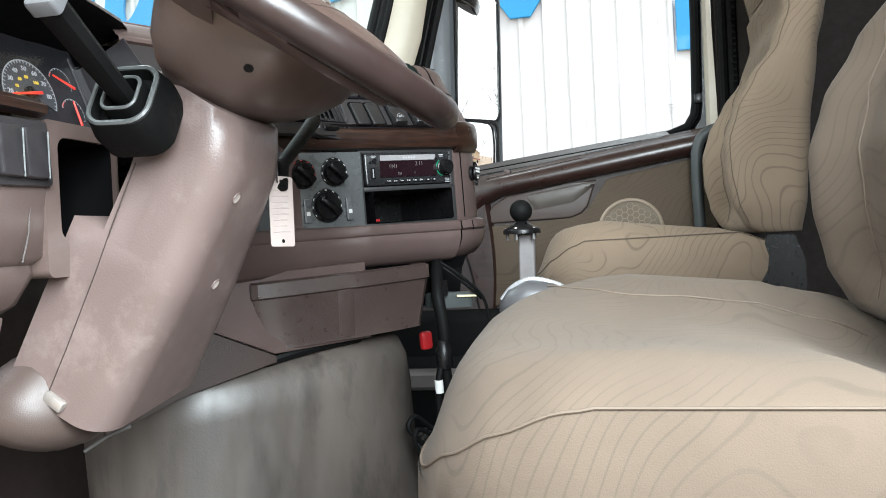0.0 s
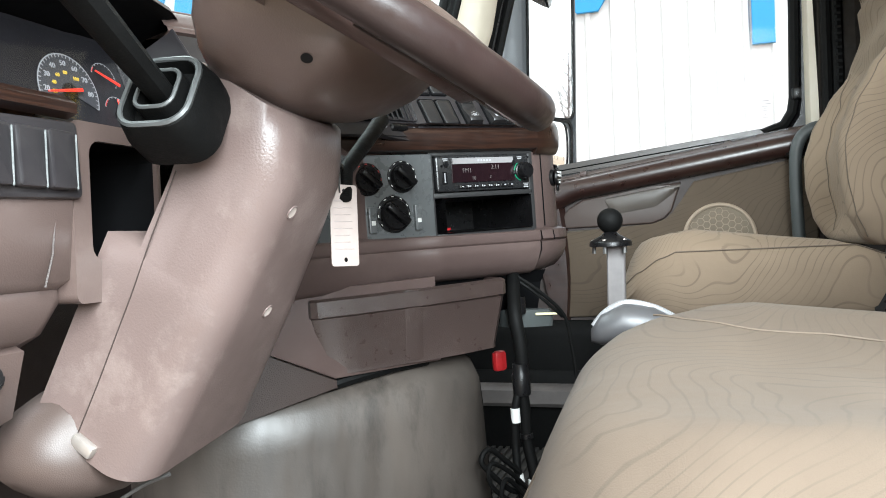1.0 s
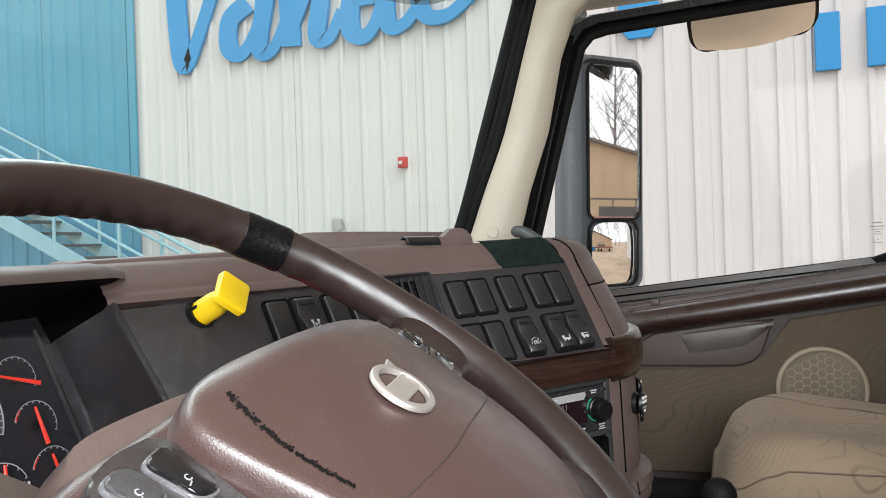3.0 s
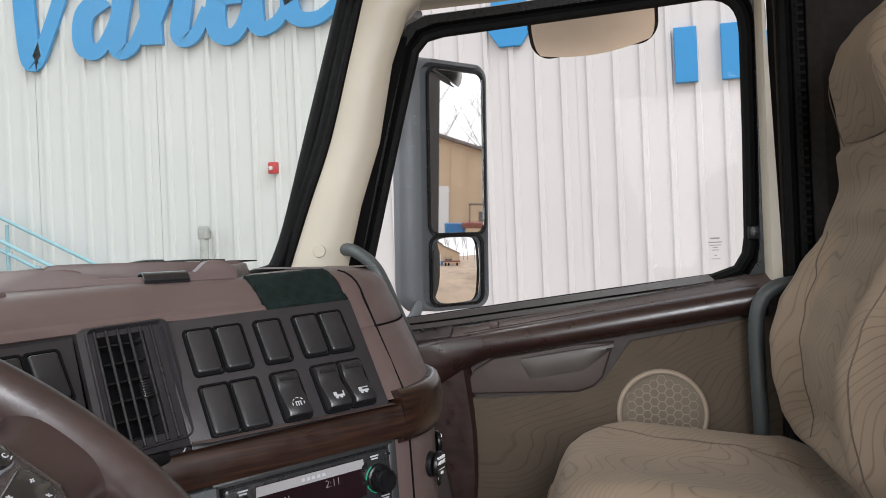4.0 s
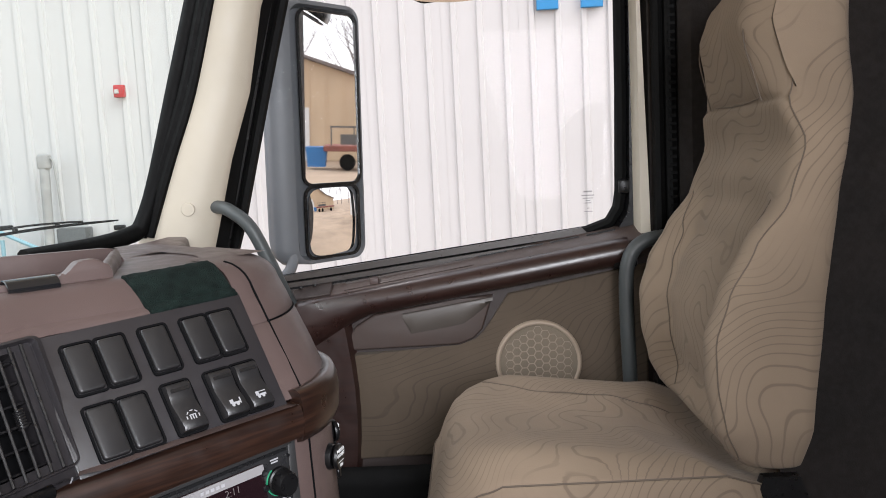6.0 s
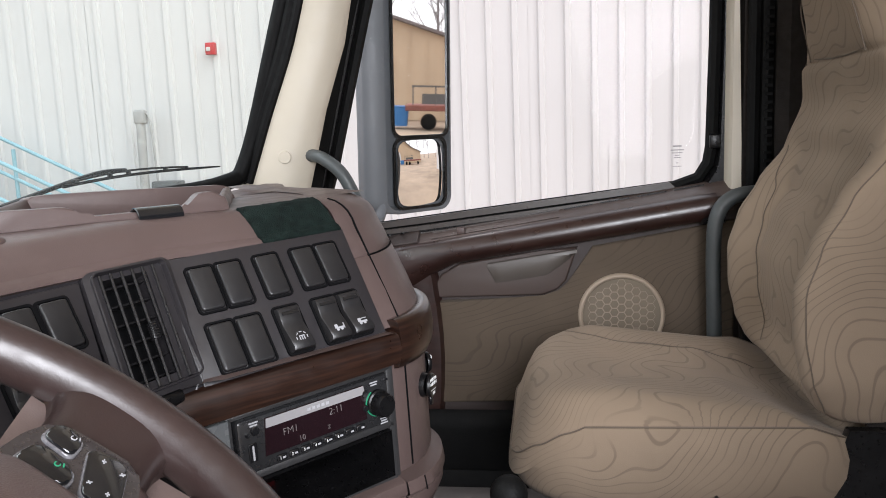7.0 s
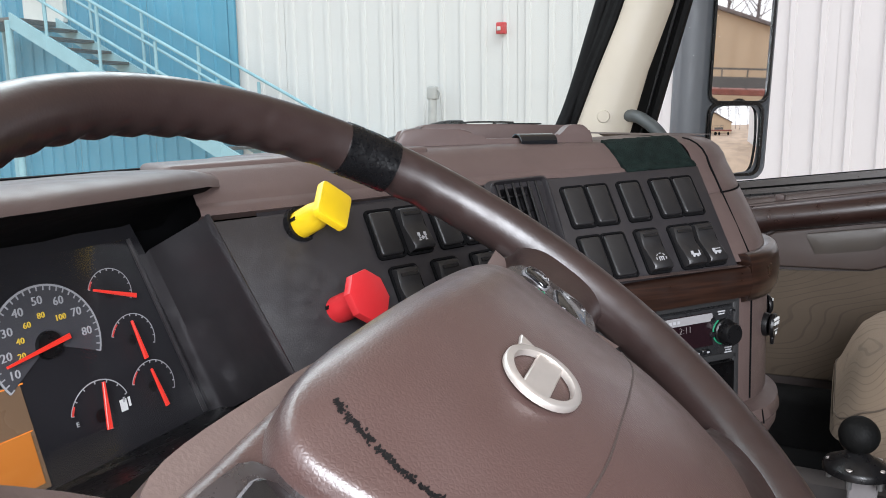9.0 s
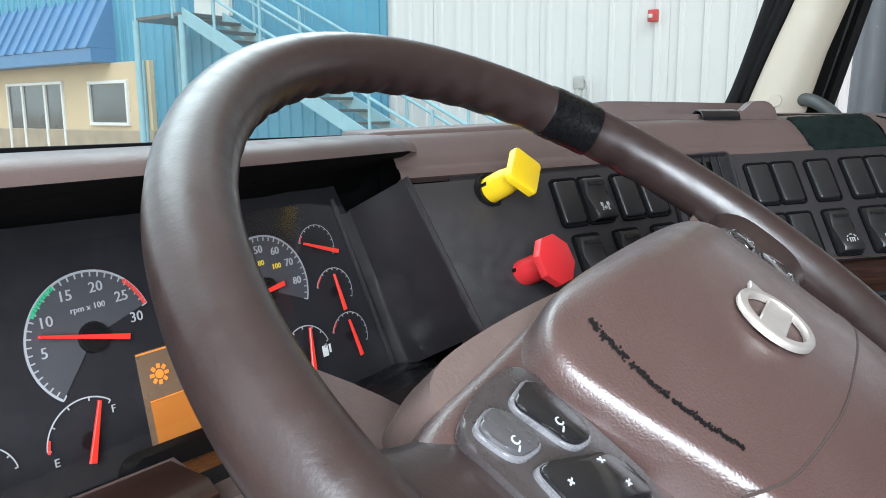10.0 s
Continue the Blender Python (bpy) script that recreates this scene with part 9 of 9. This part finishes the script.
truck_seat(0.632, "tan contour-print cloth passenger seat with high back", 0.0, 0.0, SEAT_CLOTH, 0.100)
truck_seat(-0.445, "tan contour-print cloth driver's seat, worn and creased", -0.090, 0.09, WORN_DIM_CLOTH, 0.145)

# gear selector on the driver's seat
sel = thing("gear_selector", "dark grey gear selector grip beside the driver's seat", "gear selector", (-0.15, 0.58, 0.5))
bm = bmesh.new()
rows = []
for t, w, h, dz in ((0.0, 0.008, 0.008, 0.002), (0.12, 0.018, 0.018, 0.008), (0.4, 0.025, 0.024, 0.014), (0.75, 0.025, 0.023, 0.010), (1.0, 0.018, 0.017, 0.002)):
    c = Vector((-0.155 + 0.018 * t, 0.635 - 0.095 * t, 0.560 + dz))
    rows.append([c + Vector((w * math.cos(a), 0, h * math.sin(a))) for a in [2 * math.pi * i / 18 for i in range(18)]])
loft(bm, rows, wrap=True, caps=True)
part("grip", bm, material("grey_grip_plastic", (0.055, 0.054, 0.057), 0.4, vary=0.1, scale=30), sel, angle=60)
bm = bmesh.new()
tube(bm, spline([(-0.155, 0.632, 0.572), (-0.152, 0.618, 0.588), (-0.148, 0.595, 0.598), (-0.143, 0.565, 0.592), (-0.138, 0.543, 0.580)], 5), 0.0042, 8)
part("pale_edge", bm, material("pale_grip_edge", (0.20, 0.20, 0.205), 0.25, vary=0.1, scale=30), sel, "paler grey top edge")
bm = bmesh.new()
tube(bm, [(-0.150, 0.60, 0.54), (-0.150, 0.58, 0.40), (-0.150, 0.56, FLOOR)], 0.014, 10)
part("stem", bm, BLACK, sel)

# ball mount on a post
mount = thing("ball_mount", "black rubber ball mount on a steel post", "mount", (0.086, 0.63, FLOOR))
bm = bmesh.new()
bmesh.ops.create_uvsphere(bm, u_segments=28, v_segments=18, radius=0.0185)
put(bm, bm.verts, Matrix.Translation((0.086, 0.63, 0.697)))
part("ball", bm, RUBBER, mount, "black rubber ball")
bm = bmesh.new()
lathe(bm, [(0.008, 0.026), (0.0085, 0.017), (0.014, 0.012), (0.029, 0.004), (0.0305, 0.001), (0.0305, -0.004), (0.0, -0.004)], 28, Matrix.Translation((0.086, 0.63, 0.664)))
part("base_plate", bm, BLACK, mount, "round black base plate")
for k in range(5):
    a = radians(72 * k + 20)
    bm = bmesh.new()
    lathe(bm, [(0.0, 0.003), (0.0035, 0.0025), (0.004, 0.0), (0.004, -0.001)], 12, Matrix.Translation((0.086 + 0.024 * math.cos(a), 0.63 + 0.024 * math.sin(a), 0.6675)))
    part("screw", bm, SILVER, mount)
    bm = bmesh.new()
    tube(bm, [(0.086 + 0.024 * math.cos(a), 0.63 + 0.024 * math.sin(a), 0.66), (0.086 + 0.024 * math.cos(a), 0.63 + 0.024 * math.sin(a), 0.650)], 0.0028, 8)
    part("bolt", bm, STEEL, mount)
bm = bmesh.new()
box(bm, (0.018, 0.026, 0.55), Matrix.Translation((0.090, 0.628, 0.66 - 0.275)) @ pose(0, 0, 0, 1.0, 0.8, 0), 0.002, 1)
part("post", bm, material("dull_steel_post", (0.14, 0.13, 0.13), 0.5, metal=0.3, vary=0.15, scale=30), mount, "flat steel post")

# seat belt buckle by the passenger seat
buckle = thing("belt_buckle", "black seat belt buckle with red button on a strap", "seat belt", (0.30, 0.50, 0.55))
BK = axes((0.335, 0.44, 0.505), (0.45, -0.75, 0.3), (0.2, 0.4, 0.9), (-0.87, -0.35, 0.35))
bm = bmesh.new()
prism(bm, rounded(0.056, 0.028, 0.005, 3), 0.016, BK, 0.004, 2)
part("housing", bm, BLACK, buckle)
bm = bmesh.new()
box(bm, (0.006, 0.026, 0.012), BK @ Matrix.Translation((-0.0285, 0, 0.008)), 0.001, 1)
part("release_button", bm, RED, buckle, "red release button")
bm = bmesh.new()
loft(bm, [[BK @ Vector((x, -0.014, z)), BK @ Vector((x, 0.014, z)), BK @ Vector((x, 0.014, z + 0.002)), BK @ Vector((x, -0.014, z + 0.002))] for x, z in ((0.026, 0.007), (0.06, 0.0), (0.13, -0.03), (0.16, -0.08))], wrap=True, caps=True)
part("strap", bm, BLACK, buckle, "black woven strap")

# curtain folds at the rear of the cab
drape = thing("sleeper_curtain", "dark brown gathered sleeper curtain", "curtain", (0.9, -0.2, FLOOR))
bm = bmesh.new()
rows = []
for i in range(60):
    x = 0.95 - 1.9 * i / 59
    y = -0.30 + 0.03 * math.sin(i * 1.3) + 0.012 * math.sin(i * 2.9)
    rows.append([(x, y, 0.15), (x, y + 0.008 * math.sin(i), 0.8), (x, y, 1.4), (x, y * 0.98, 1.77)])
loft(bm, rows)
part("cloth", bm, CURTAIN, drape, angle=80)
